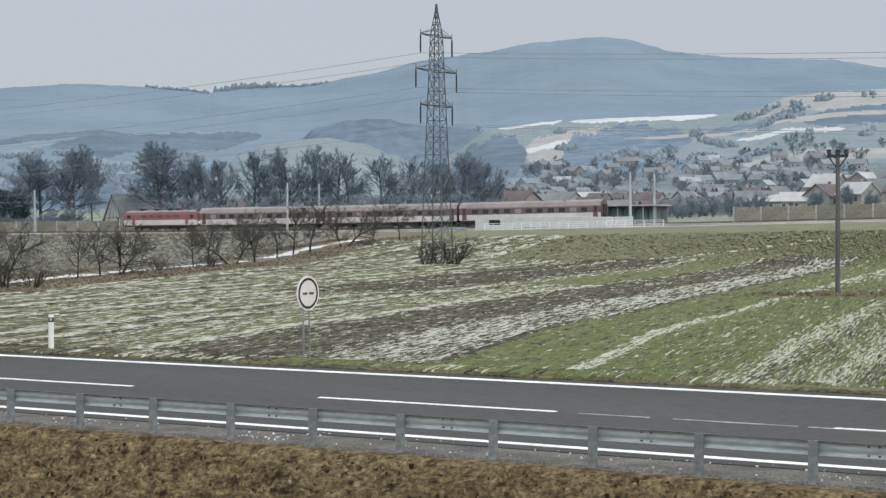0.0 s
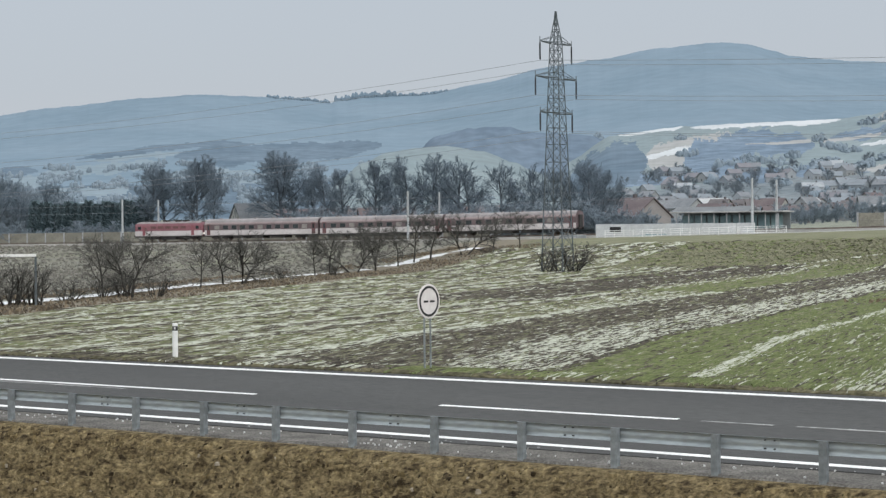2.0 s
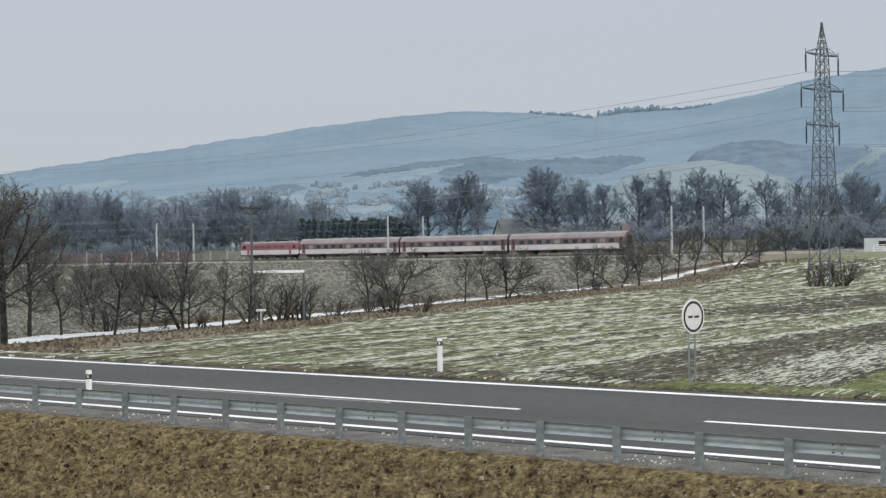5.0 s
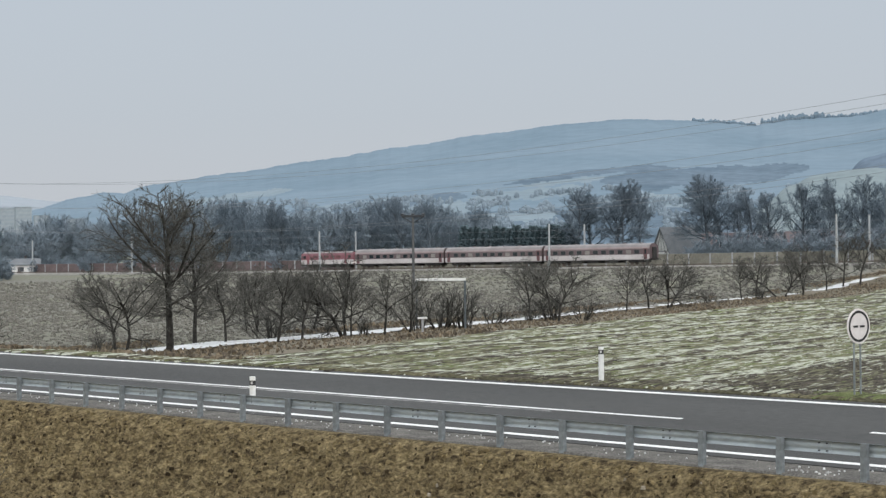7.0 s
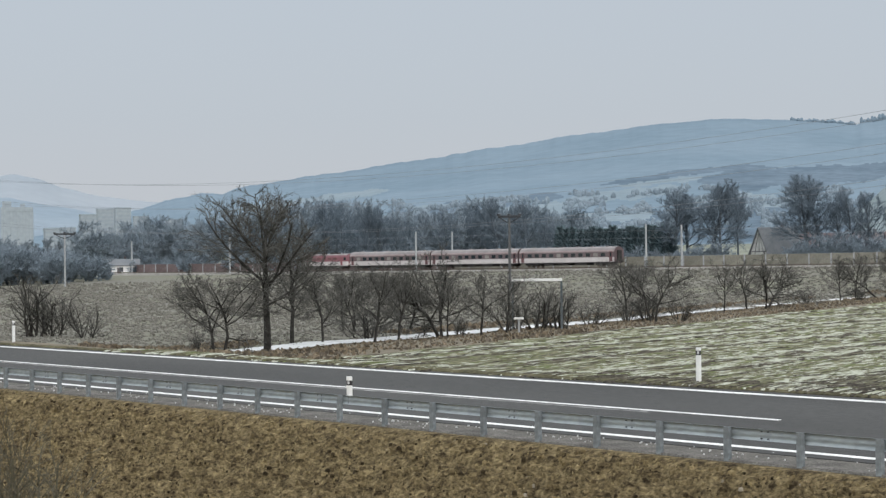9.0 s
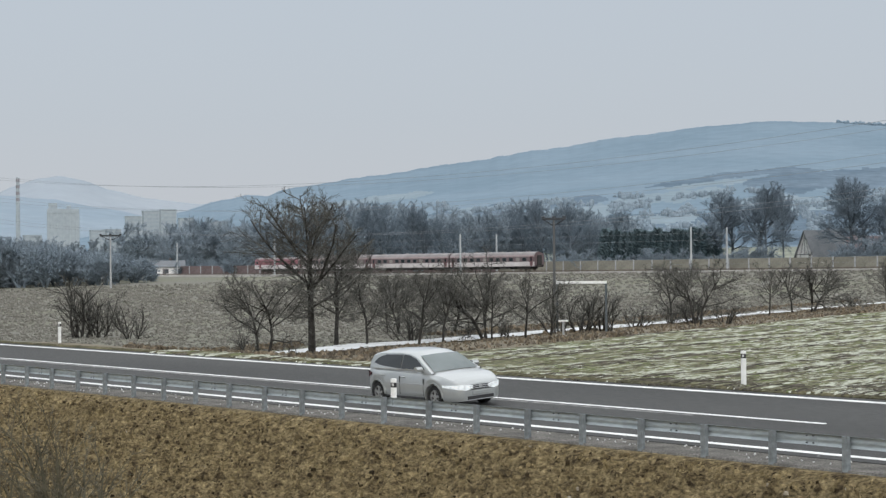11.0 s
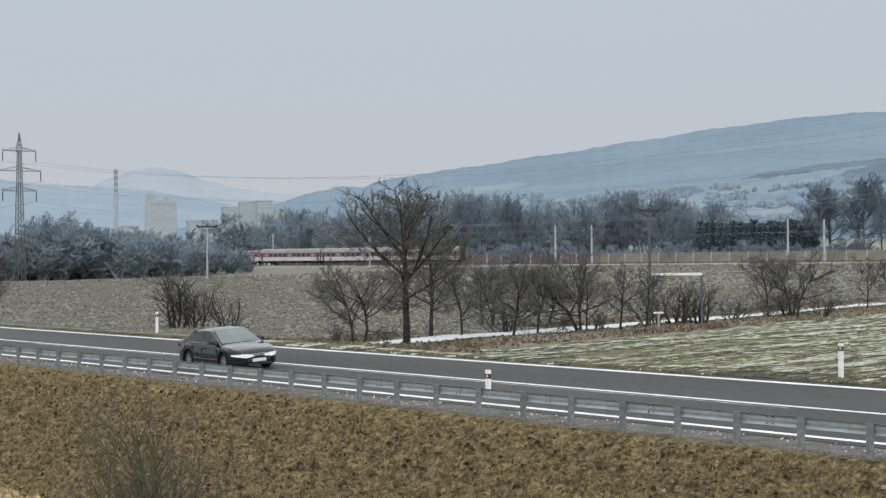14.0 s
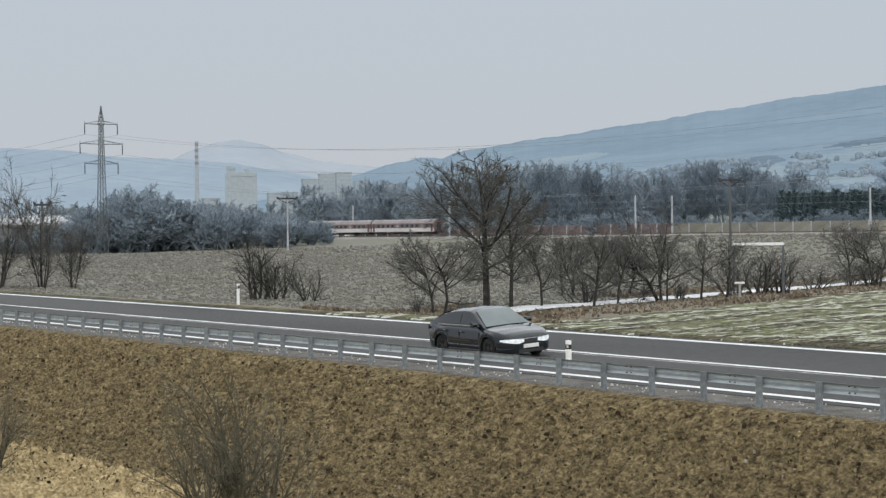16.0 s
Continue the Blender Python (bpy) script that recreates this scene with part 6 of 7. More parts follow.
WHITE_PAINT = surf("white_paint", (0.70, 0.70, 0.71), (0.76, 0.76, 0.77), 0.8, 0.25, 4, 0.02, 0.0, coat=0.3)
SILVER_PAINT = surf("silver_paint", (0.335, 0.352, 0.352), (0.385, 0.402, 0.402), 0.8, 0.28, 30, 0.04, 0.0, metal=0.45, coat=0.7)
DARK_PAINT = surf("dark_blue_paint", (0.004, 0.006, 0.010), (0.007, 0.010, 0.014), 0.8, 0.15, 30, 0.08, 0.0, spec=0.05, coat=1.0)
GREY_PAINT = surf("graphite_paint", (0.007, 0.010, 0.012), (0.012, 0.015, 0.018), 0.8, 0.15, 30, 0.08, 0.0, spec=0.05, coat=1.0)

SUV = car(dict(name="suv", label="white compact suv with black wheels and black lower trim", paint=WHITE_PAINT, rear=-2.19, front=2.06, width=1.82, height=1.53, wheel=0.345, axles=(-1.325, 1.29), rim=BLACK_RIM, flare=True, lights=False,
               floor=[(-2.22, 0.36), (-2.0, 0.32), (-1.6, 0.30), (1.7, 0.28), (2.05, 0.30), (2.22, 0.34)],
               deck=[(-2.22, 0.90), (-2.19, 0.98), (-2.05, 1.02), (-1.2, 1.01), (0.9, 0.98), (1.15, 0.97), (1.75, 0.92), (2.03, 0.86), (2.15, 0.80), (2.22, 0.70)],
               roof=[(-2.16, 0.98), (-2.02, 1.20), (-1.84, 1.42), (-1.6, 1.48), (-1.0, 1.52), (-0.3, 1.53), (0.15, 1.50), (0.45, 1.40), (0.85, 1.15), (1.12, 0.98)],
               windows=[([(-1.62, 1.05), (-0.20, 1.03), (-0.22, 1.42), (-0.9, 1.41), (-1.35, 1.34), (-1.60, 1.20), (-1.66, 1.12)], GLASS), ([(-0.16, 1.03), (0.86, 1.01), (0.80, 1.08), (0.45, 1.29), (0.14, 1.40), (-0.18, 1.42)], GLASS)],
               screens=[(1.08, 0.38, 0.02, PALE_GLASS, "windscreen"), (-2.13, -1.86, -0.014, GLASS, "rear_window")], seams=(-0.2, 0.95, -1.18), handles=(0.0, -0.95), belt_trim=(-1.6, 0.9, 0.995), crease=0.86, strip=surf("grey_strip", (0.24, 0.24, 0.25), (0.30, 0.30, 0.31), 1, 0.4, 5, 0.05, 0.0),
               mirror=(0.78, 1.03), mirror_paint=TRIM, headlamp=(0.62, 0.76, 0.5, 0.62, 0.04), tail=(0.76, 0.96, 0.42, 0.42, 0.02),
               faces=[("rear_bumper", -0.02, 0.72, 0.30, 0.56, TRIM, "black rear bumper"), ("diffuser", -0.035, 0.5, 0.31, 0.39, ALLOY, "silver diffuser"), ("number_plate", -0.012, 0.27, 0.72, 0.83, PLATE, "plain pale plate"), ("front_bumper", 0.02, 0.64, 0.28, 0.42, TRIM, "black front bumper"), ("grille", 0.015, 0.3, 0.52, 0.68, TRIM, "black grille")]))
HATCH = car(dict(name="hatchback", label="silver family hatchback with tinted side windows and lit headlamps", paint=SILVER_PAINT, rear=-1.98, front=2.28, width=1.79, height=1.50, wheel=0.315, axles=(-1.35, 1.35), rim=ALLOY, lights=True,
                 floor=[(-2.08, 0.32), (-1.85, 0.25), (1.75, 0.22), (2.1, 0.21), (2.28, 0.22)],
                 deck=[(-2.08, 0.86), (-2.04, 0.98), (-1.8, 1.03), (0.7, 0.97), (1.2, 0.96), (1.7, 0.90), (2.05, 0.80), (2.2, 0.73), (2.28, 0.64)],
                 roof=[(-1.95, 0.96), (-1.87, 1.20), (-1.70, 1.40), (-1.3, 1.475), (-0.5, 1.50), (0.1, 1.465), (0.5, 1.36), (1.0, 1.09), (1.26, 0.95)],
                 windows=[([(-1.60, 1.16), (-1.25, 1.10), (-0.25, 1.04), (-0.27, 1.41), (-1.10, 1.39), (-1.42, 1.30)], GLASS), ([(-0.21, 1.04), (0.86, 1.01), (0.82, 1.09), (0.40, 1.31), (0.05, 1.40), (-0.23, 1.41)], GLASS)],
                 screens=[(1.22, 0.45, 0.02, PALE_GLASS, "windscreen"), (-1.92, -1.75, -0.014, GLASS, "rear_window")], seams=(-0.23, 0.9), handles=(-0.05, -1.05), belt_trim=(-1.5, 0.86, 1.0), crease=0.62, strip=surf("door_crease", (0.30, 0.31, 0.32), (0.34, 0.35, 0.36), 1, 0.4, 5, 0.05, 0.0), mirror=(0.80, 1.05), headlamp=(0.50, 0.66, 0.52, 0.56, 0.05), tail=(0.74, 0.94, 0.35, 0.5, 0.02),
                 faces=[("grille", 0.012, 0.36, 0.50, 0.63, TRIM, "dark slatted grille"), ("grille_slat", 0.022, 0.36, 0.535, 0.555, ALLOY, ""), ("grille_slat", 0.022, 0.36, 0.585, 0.605, ALLOY, ""), ("badge", 0.03, 0.055, 0.53, 0.62, ALLOY, "round badge shape"), ("air_intake", 0.012, 0.56, 0.24, 0.34, TRIM, "black air intake"), ("intake_trim", 0.022, 0.5, 0.225, 0.245, ALLOY, ""), ("number_plate", 0.02, 0.26, 0.37, 0.47, SILVER_PAINT, "plain pale plate")]))
SEDAN = car(dict(name="sedan", label="dark blue saloon car with silver wheels and lit headlamps", paint=DARK_PAINT, rear=-2.38, front=2.32, width=1.79, height=1.41, wheel=0.315, axles=(-1.35, 1.35), rim=ALLOY, lights=True,
                 floor=[(-2.38, 0.32), (-2.15, 0.24), (1.8, 0.20), (2.12, 0.19), (2.32, 0.20)],
                 deck=[(-2.38, 0.88), (-2.34, 0.97), (-2.1, 1.00), (-1.3, 0.96), (0.8, 0.91), (1.1, 0.90), (1.7, 0.83), (2.08, 0.75), (2.24, 0.69), (2.32, 0.60)],
                 roof=[(-1.82, 0.97), (-1.58, 1.10), (-1.26, 1.26), (-0.92, 1.35), (-0.4, 1.39), (0.0, 1.39), (0.25, 1.34), (0.75, 1.08), (1.10, 0.89)],
                 windows=[([(-1.30, 1.00), (-0.28, 0.97), (-0.30, 1.30), (-0.78, 1.28), (-1.10, 1.18)], GLASS), ([(-0.24, 0.97), (0.74, 0.94), (0.70, 1.01), (0.30, 1.23), (0.05, 1.30), (-0.26, 1.31)], GLASS)],
                 screens=[(1.06, 0.22, 0.02, PALE_GLASS, "windscreen"), (-1.75, -1.1, -0.014, GLASS, "rear_window")], seams=(-0.26, 0.85), handles=(-0.1, -1.05), belt_trim=(-1.35, 0.78, 0.925), mirror=(0.72, 0.98), mirror_paint=TRIM, headlamp=(0.46, 0.60, 0.42, 0.46, 0.03), tail=(0.72, 0.90, 0.3, 0.5, 0.02),
                 faces=[("grille", 0.014, 0.30, 0.48, 0.59, TRIM, "dark grille"), ("grille_frame", 0.022, 0.26, 0.52, 0.545, ALLOY, ""), ("grille_frame", 0.022, 0.26, 0.575, 0.595, ALLOY, ""), ("bumper_strip", 0.03, 0.60, 0.34, 0.42, TRIM, "black bumper strip"), ("number_plate", 0.036, 0.26, 0.31, 0.42, PLATE, "plain pale plate"), ("air_intake", 0.012, 0.52, 0.21, 0.28, TRIM, "black air intake")]))
LIFT = car(dict(name="liftback", label="graphite liftback car with a sloping rear and lit headlamps", paint=GREY_PAINT, rear=-2.32, front=2.30, width=1.79, height=1.44, wheel=0.32, axles=(-1.35, 1.32), rim=BLACK_RIM, lights=True,
                floor=[(-2.32, 0.32), (-2.1, 0.25), (1.8, 0.21), (2.1, 0.20), (2.30, 0.21)],
                deck=[(-2.32, 0.90), (-2.28, 1.00), (-2.0, 1.02), (-1.3, 0.98), (0.8, 0.94), (1.1, 0.93), (1.7, 0.86), (2.06, 0.78), (2.22, 0.71), (2.30, 0.62)],
                roof=[(-2.16, 1.00), (-1.85, 1.12), (-1.35, 1.31), (-0.8, 1.41), (-0.3, 1.44), (0.1, 1.43), (0.35, 1.37), (0.8, 1.11), (1.12, 0.92)],
                windows=[([(-1.50, 1.05), (-0.28, 1.01), (-0.30, 1.35), (-0.8, 1.34), (-1.2, 1.24)], GLASS), ([(-0.24, 1.01), (0.76, 0.98), (0.72, 1.05), (0.33, 1.27), (0.08, 1.34), (-0.26, 1.35)], GLASS)],
                screens=[(1.08, 0.30, 0.02, PALE_GLASS, "windscreen"), (-2.02, -1.15, -0.014, GLASS, "rear_window")], seams=(-0.26, 0.85), handles=(-0.1, -1.05), belt_trim=(-1.5, 0.78, 0.965), mirror=(0.74, 1.02), headlamp=(0.48, 0.63, 0.36, 0.52, 0.03), tail=(0.76, 0.94, 0.3, 0.5, 0.02),
                faces=[("grille", 0.014, 0.36, 0.49, 0.60, TRIM, "black grille"), ("grille_frame", 0.022, 0.38, 0.60, 0.62, ALLOY, ""), ("number_plate", 0.03, 0.26, 0.34, 0.45, PLATE, "plain pale plate"), ("air_intake", 0.012, 0.54, 0.21, 0.30, TRIM, "black air intake")]))

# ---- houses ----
# House walls and roofs are greyed in colour to carry distance haze.
WALLS = [surf("hazed_plaster_white", (0.31, 0.328, 0.34), (0.37, 0.386, 0.395), 0.3, 0.85, 3, 0.08, 0.0), surf("hazed_plaster_grey", (0.225, 0.240, 0.251), (0.277, 0.292, 0.300), 0.3, 0.85, 3, 0.1, 0.0), surf("hazed_plaster_cream", (0.285, 0.285, 0.272), (0.335, 0.333, 0.318), 0.3, 0.85, 3, 0.1, 0.0), surf("hazed_plaster_pink", (0.240, 0.226, 0.225), (0.285, 0.268, 0.266), 0.3, 0.85, 3, 0.1, 0.0)]
ROOFS = [surf("hazed_tile_red", (0.098, 0.078, 0.083), (0.13, 0.106, 0.110), 0.4, 0.85, 5, 0.2, 0.0), surf("hazed_tile_brown", (0.096, 0.088, 0.092), (0.132, 0.12, 0.124), 0.4, 0.85, 5, 0.2, 0.0), surf("hazed_tile_grey", (0.13, 0.142, 0.155), (0.18, 0.192, 0.205), 0.4, 0.85, 5, 0.2, 0.0), surf("hazed_frosted_roof", (0.328, 0.336, 0.344), (0.410, 0.418, 0.422), 0.4, 0.85, 5, 0.1, 0.0)]
HOUSE_PANE = surf("house_pane", (0.06, 0.07, 0.08), (0.11, 0.12, 0.13), 0.6, 0.15, 4, 0.2, 0.0)


def house(x, y, turn, w, l, eave, ridge, wall, roof, label, group="houses of the village", rows=1, bays=3, timber=False, sink=0.3, plain=False, level=None):
    """A gabled house: its length along x, gables at both ends."""
    z = (ground_z(x, y) if level is None else level) - sink
    t = thing("house", label, "house", group, m=pose(x, y, z, rz=turn))
    s = Shape()
    pts = [(-w / 2, 0), (w / 2, 0), (w / 2, eave), (0, ridge), (-w / 2, eave)]
    s.loft([[(e, a, b) for a, b in pts] for e in (-l / 2, l / 2)], True, True)
    part("wall", s, wall, t)
    for m in (-1, 1):
        r = Shape()
        over, k = 0.45, (ridge - eave) / (w / 2)
        r.loft([[(e, m * (w / 2 + over), eave - over * k + 0.04), (e, 0, ridge + 0.04), (e, 0, ridge + 0.26), (e, m * (w / 2 + over), eave - over * k + 0.26)] for e in (-l / 2 - 0.4, l / 2 + 0.4)], True, True)
        part("roof", r, roof, t)
    part("chimney", Shape().box(l * 0.18, l * 0.18 + 0.6, 0.3, 0.9, ridge - 1.0, ridge + 0.9, 0.03), ROOFS[1], t)

    def pane(x0, x1, y0, y1, z0, z1, nm="window"):
        k = part(nm, Shape().box(x0, x1, y0, y1, z0, z1), HOUSE_PANE if plain and nm == "window" else WHITE if nm == "window" else ROOFS[1], t)
        if nm == "window" and not plain:
            ex, ey = (0.0, 0.02) if (x1 - x0) > (y1 - y0) else (0.02, 0.0)
            part("pane", Shape().box(x0 + 0.08 - ex * 5, x1 - 0.08 + ex * 5, y0 + 0.08 - ey * 5, y1 - 0.08 + ey * 5, z0 + 0.08, z1 - 0.08), HOUSE_PANE, k)

    for f in range(rows):
        zz = 1.1 + f * 2.8
        if zz + 1.2 < eave:
            for i in range(bays):
                xx = -l / 2 + (i + 0.5) * l / bays
                pane(xx - 0.6, xx + 0.6, -w / 2 - 0.05, -w / 2 + 0.02, zz, zz + 1.3)
        for yy in ((0.0,) if plain else (-w / 4, w / 4)):
            for e in (-1, 1):
                xe = e * l / 2
                pane(min(xe - 0.02 * e, xe + 0.05 * e), max(xe - 0.02 * e, xe + 0.05 * e), yy - 0.55, yy + 0.55, zz, zz + 1.3)
    pane(-0.5 + l * 0.08, 0.5 + l * 0.08, -w / 2 - 0.06, -w / 2 + 0.02, 0.3, 2.3, "door")
    if timber:
        for e in (-1, 1):
            xe = e * (l / 2 + 0.02)
            for a, b, c, d in ((-w / 2, eave, w / 2, eave), (-w / 4, eave, 0, ridge - 0.5), (w / 4, eave, 0, ridge - 0.5), (0, eave, 0, ridge - 0.2), (-w / 4, eave * 0.5, -w / 4, eave), (w / 4, eave * 0.5, w / 4, eave)):
                part("timber", Shape().tube([(xe, a, b), (xe, c, d)], 0.08, 4), ROOFS[2], t)
    return t


def make_houses():
    rng = random.Random(21)
    p = bearing(-9.25, 416) + Vector((3.9, 4.6, 0))
    house(p.x, p.y, 50, 5.0, 9.5, 3.6, 8.2, surf("limewash", (0.68, 0.69, 0.68), (0.80, 0.80, 0.79), 0.5, 0.85, 3, 0.1, 0.0), ROOFS[2], "old house with a timbered pale gable and grey roof", rows=1, bays=4, timber=True)
    for az, d, tn, lab in ((-7.0, 440, 20, 0), (-6.2, 450, 40, 1), (-4.9, 446, 15, 2), (-3.0, 440, 30, 0), (-1.6, 452, 10, 3), (-8.1, 445, 5, 0)):
        p = bearing(az, d)
        house(p.x, p.y, tn, 8.0, 12.0, 3.4, 7.0, WALLS[lab], ROOFS[lab % 2], "low house with a reddish roof among bare trees", "houses behind the railway")
    # station house with a broad red roof
    p = bearing(1.62, 394)
    house(p.x, p.y, -48, 9.5, 18.0, 4.2, 7.6, WALLS[3], ROOFS[0], "station house with a broad red-brown roof", rows=1, bays=5)
    p = bearing(9.45, 520)
    house(p.x, p.y, -3, 8.0, 22.0, 2.8, 4.9, WALLS[1], ROOFS[3], "long house with a pale frosted roof", bays=7)
    p = bearing(11.9, 560)
    house(p.x, p.y, -10, 9.0, 12.0, 5.6, 7.4, WALLS[0], ROOFS[2], "white two-storey house above the olive wall", rows=2, bays=4)
    p = bearing(4.1, 700)
    house(p.x, p.y, -20, 9.0, 12.0, 6.0, 8.6, WALLS[0], ROOFS[3], "white two-storey house with a frosted roof", rows=2)
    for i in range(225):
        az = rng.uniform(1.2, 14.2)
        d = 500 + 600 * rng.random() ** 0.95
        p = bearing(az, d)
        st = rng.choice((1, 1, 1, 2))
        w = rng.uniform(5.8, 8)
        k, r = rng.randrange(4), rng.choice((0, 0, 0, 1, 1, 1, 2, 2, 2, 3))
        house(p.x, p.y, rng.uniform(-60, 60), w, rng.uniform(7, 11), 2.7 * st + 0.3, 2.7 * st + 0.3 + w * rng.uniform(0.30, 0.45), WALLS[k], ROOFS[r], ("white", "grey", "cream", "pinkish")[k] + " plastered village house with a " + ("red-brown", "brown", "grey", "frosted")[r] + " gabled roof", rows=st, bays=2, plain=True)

    # the upper village climbs the slope, its colours blued further for haze
    HAZE_UPPER = [surf("upper_" + n, a, tuple(v * 1.12 for v in a), 0.2, 0.9, 2, 0.08, 0.0) for n, a in (("white", (0.30, 0.325, 0.345)), ("grey", (0.225, 0.252, 0.275)), ("cream", (0.265, 0.28, 0.285)), ("red", (0.172, 0.172, 0.19)), ("brown", (0.175, 0.188, 0.205)), ("slate", (0.19, 0.215, 0.24)), ("frost", (0.30, 0.325, 0.345)))]
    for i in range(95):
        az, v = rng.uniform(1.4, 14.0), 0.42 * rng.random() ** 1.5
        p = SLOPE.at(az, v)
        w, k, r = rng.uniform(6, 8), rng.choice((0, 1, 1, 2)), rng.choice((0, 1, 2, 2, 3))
        house(p.x, p.y, rng.uniform(-60, 60), w, rng.uniform(8, 13), 4.0, 4.0 + w * 0.4, HAZE_UPPER[k], HAZE_UPPER[r + 3], ("white", "grey", "cream")[k] + " house of the upper village with a " + ("red-brown", "brown", "grey", "frosted")[r] + " roof", sink=1.0, bays=2, plain=True, level=p.z)


make_houses()


def make_town():
    # mist is mixed into these two wall colours; the air itself is clear
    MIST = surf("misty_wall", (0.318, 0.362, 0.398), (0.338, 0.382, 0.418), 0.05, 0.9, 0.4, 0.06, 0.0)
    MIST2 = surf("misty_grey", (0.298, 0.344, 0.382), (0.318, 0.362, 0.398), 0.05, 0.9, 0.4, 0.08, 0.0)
    p = bearing(-29.66, 1300)
    z0 = ground_z(p.x, p.y)
    top = rise(1.60, 1300) - z0
    s = thing("grain_silo", "pale concrete grain silo with a stepped top", "silo", m=pose(p.x, p.y, z0, rz=30))
    for i in range(5):
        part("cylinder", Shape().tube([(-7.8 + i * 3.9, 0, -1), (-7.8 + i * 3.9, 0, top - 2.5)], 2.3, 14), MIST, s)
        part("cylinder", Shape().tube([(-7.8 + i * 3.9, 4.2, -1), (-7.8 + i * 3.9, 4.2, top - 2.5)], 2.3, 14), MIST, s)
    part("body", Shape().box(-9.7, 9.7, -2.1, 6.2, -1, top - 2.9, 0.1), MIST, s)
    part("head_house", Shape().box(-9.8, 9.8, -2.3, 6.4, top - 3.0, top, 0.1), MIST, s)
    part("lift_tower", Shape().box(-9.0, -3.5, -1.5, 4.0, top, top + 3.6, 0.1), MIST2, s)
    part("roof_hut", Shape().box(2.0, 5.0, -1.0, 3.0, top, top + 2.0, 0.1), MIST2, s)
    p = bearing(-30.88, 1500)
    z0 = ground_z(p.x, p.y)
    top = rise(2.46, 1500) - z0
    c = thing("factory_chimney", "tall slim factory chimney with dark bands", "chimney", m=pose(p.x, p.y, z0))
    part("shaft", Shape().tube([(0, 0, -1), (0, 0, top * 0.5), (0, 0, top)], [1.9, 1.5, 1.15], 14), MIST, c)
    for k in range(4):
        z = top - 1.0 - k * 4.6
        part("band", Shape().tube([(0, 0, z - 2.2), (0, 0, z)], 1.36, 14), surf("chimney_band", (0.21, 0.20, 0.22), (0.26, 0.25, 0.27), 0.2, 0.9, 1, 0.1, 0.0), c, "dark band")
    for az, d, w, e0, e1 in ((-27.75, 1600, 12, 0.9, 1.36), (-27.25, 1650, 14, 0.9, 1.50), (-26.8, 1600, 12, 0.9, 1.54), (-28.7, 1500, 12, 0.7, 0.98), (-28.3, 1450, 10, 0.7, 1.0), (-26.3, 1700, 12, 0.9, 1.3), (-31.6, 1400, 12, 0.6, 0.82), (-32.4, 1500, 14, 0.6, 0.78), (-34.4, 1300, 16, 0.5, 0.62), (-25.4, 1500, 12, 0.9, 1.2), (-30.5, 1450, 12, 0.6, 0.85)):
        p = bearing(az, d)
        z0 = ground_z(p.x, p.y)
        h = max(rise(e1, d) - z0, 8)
        b = thing("apartment_block", "mist-tinted pale block of flats in the distant town", "apartment block", "blocks of the town", m=pose(p.x, p.y, z0, rz=-az + 8))
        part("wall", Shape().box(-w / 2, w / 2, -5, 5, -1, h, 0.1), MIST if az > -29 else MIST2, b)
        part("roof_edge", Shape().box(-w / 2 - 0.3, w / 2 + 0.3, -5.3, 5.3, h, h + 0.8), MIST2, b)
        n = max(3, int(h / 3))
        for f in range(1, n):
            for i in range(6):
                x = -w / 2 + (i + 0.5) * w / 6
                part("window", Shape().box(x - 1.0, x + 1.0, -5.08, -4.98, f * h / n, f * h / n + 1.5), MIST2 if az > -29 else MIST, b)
    # warehouse with a pale roof
    p = bearing(-35.6, 500)
    z0 = ground_z(p.x, p.y)
    b = thing("warehouse", "low warehouse with a wide pale frosted roof", "warehouse", m=pose(p.x, p.y, z0, rz=32))
    top = rise(0.22, 500) - z0
    part("wall", Shape().box(-24, 17, -8, 8, -0.5, top, 0.1), WALLS[1], b)
    part("roof", Shape().loft([[(e, -9, top), (e, 0, top + 1.9), (e, 9, top), (e, 9, top - 0.3), (e, -9, top - 0.3)] for e in (-25, 17.6)], True, True), ROOFS[3], b)
    for i in range(6):
        part("gate", Shape().box(-21 + i * 6.2, -17.5 + i * 6.2, -8.1, -7.98, 0, top - 0.8), HOUSE_PANE, b)
    # a low white house at the end of the railway wall
    p = bearing(-27.0, 545)
    house(p.x, p.y, 26, 6.0, 12.0, 2.9, 4.3, MATS["limewash"], ROOFS[2], "low white house at the end of the railway wall", "houses behind the railway", bays=4)


make_town()

# ---- the frozen stream and what covers the ground ----
def make_stream():
    s = Shape()
    rows = []
    rng = random.Random(8)
    for (ax, ay), (bx, by) in zip(STREAM, STREAM[1:]):
        n = max(4, int(math.hypot(bx - ax, by - ay) / 2.5))
        for i in range(n):
            k = i / n
            x, y = ax + (bx - ax) * k, ay + (by - ay) * k
            w = 0.85 + 1.1 * (0.5 + noise.noise(Vector((x * 0.2, y * 0.2, 0)))) if y < 150 else 0.75 + 0.7 * (0.5 + noise.noise(Vector((x * 0.2, y * 0.2, 0))))
            c = 0.35 * noise.noise(Vector((x * 0.15, y * 0.15, 5)))
            z = ground_z(x + c, y) + 0.10
            rows.append([(x - w + c, y, z), (x - w * 0.3 + c, y, z + 0.02), (x + w * 0.4 + c, y, z + 0.02), (x + w + c, y, z)])
    s.loft(rows, closed=False)
    sheet("frozen_stream", s, surf("ice", (0.44, 0.455, 0.46), (0.60, 0.61, 0.61), 0.35, 0.6, 2.5, 0.15, 0.1), "narrow frozen stream covered with snow", "stream")


make_stream()


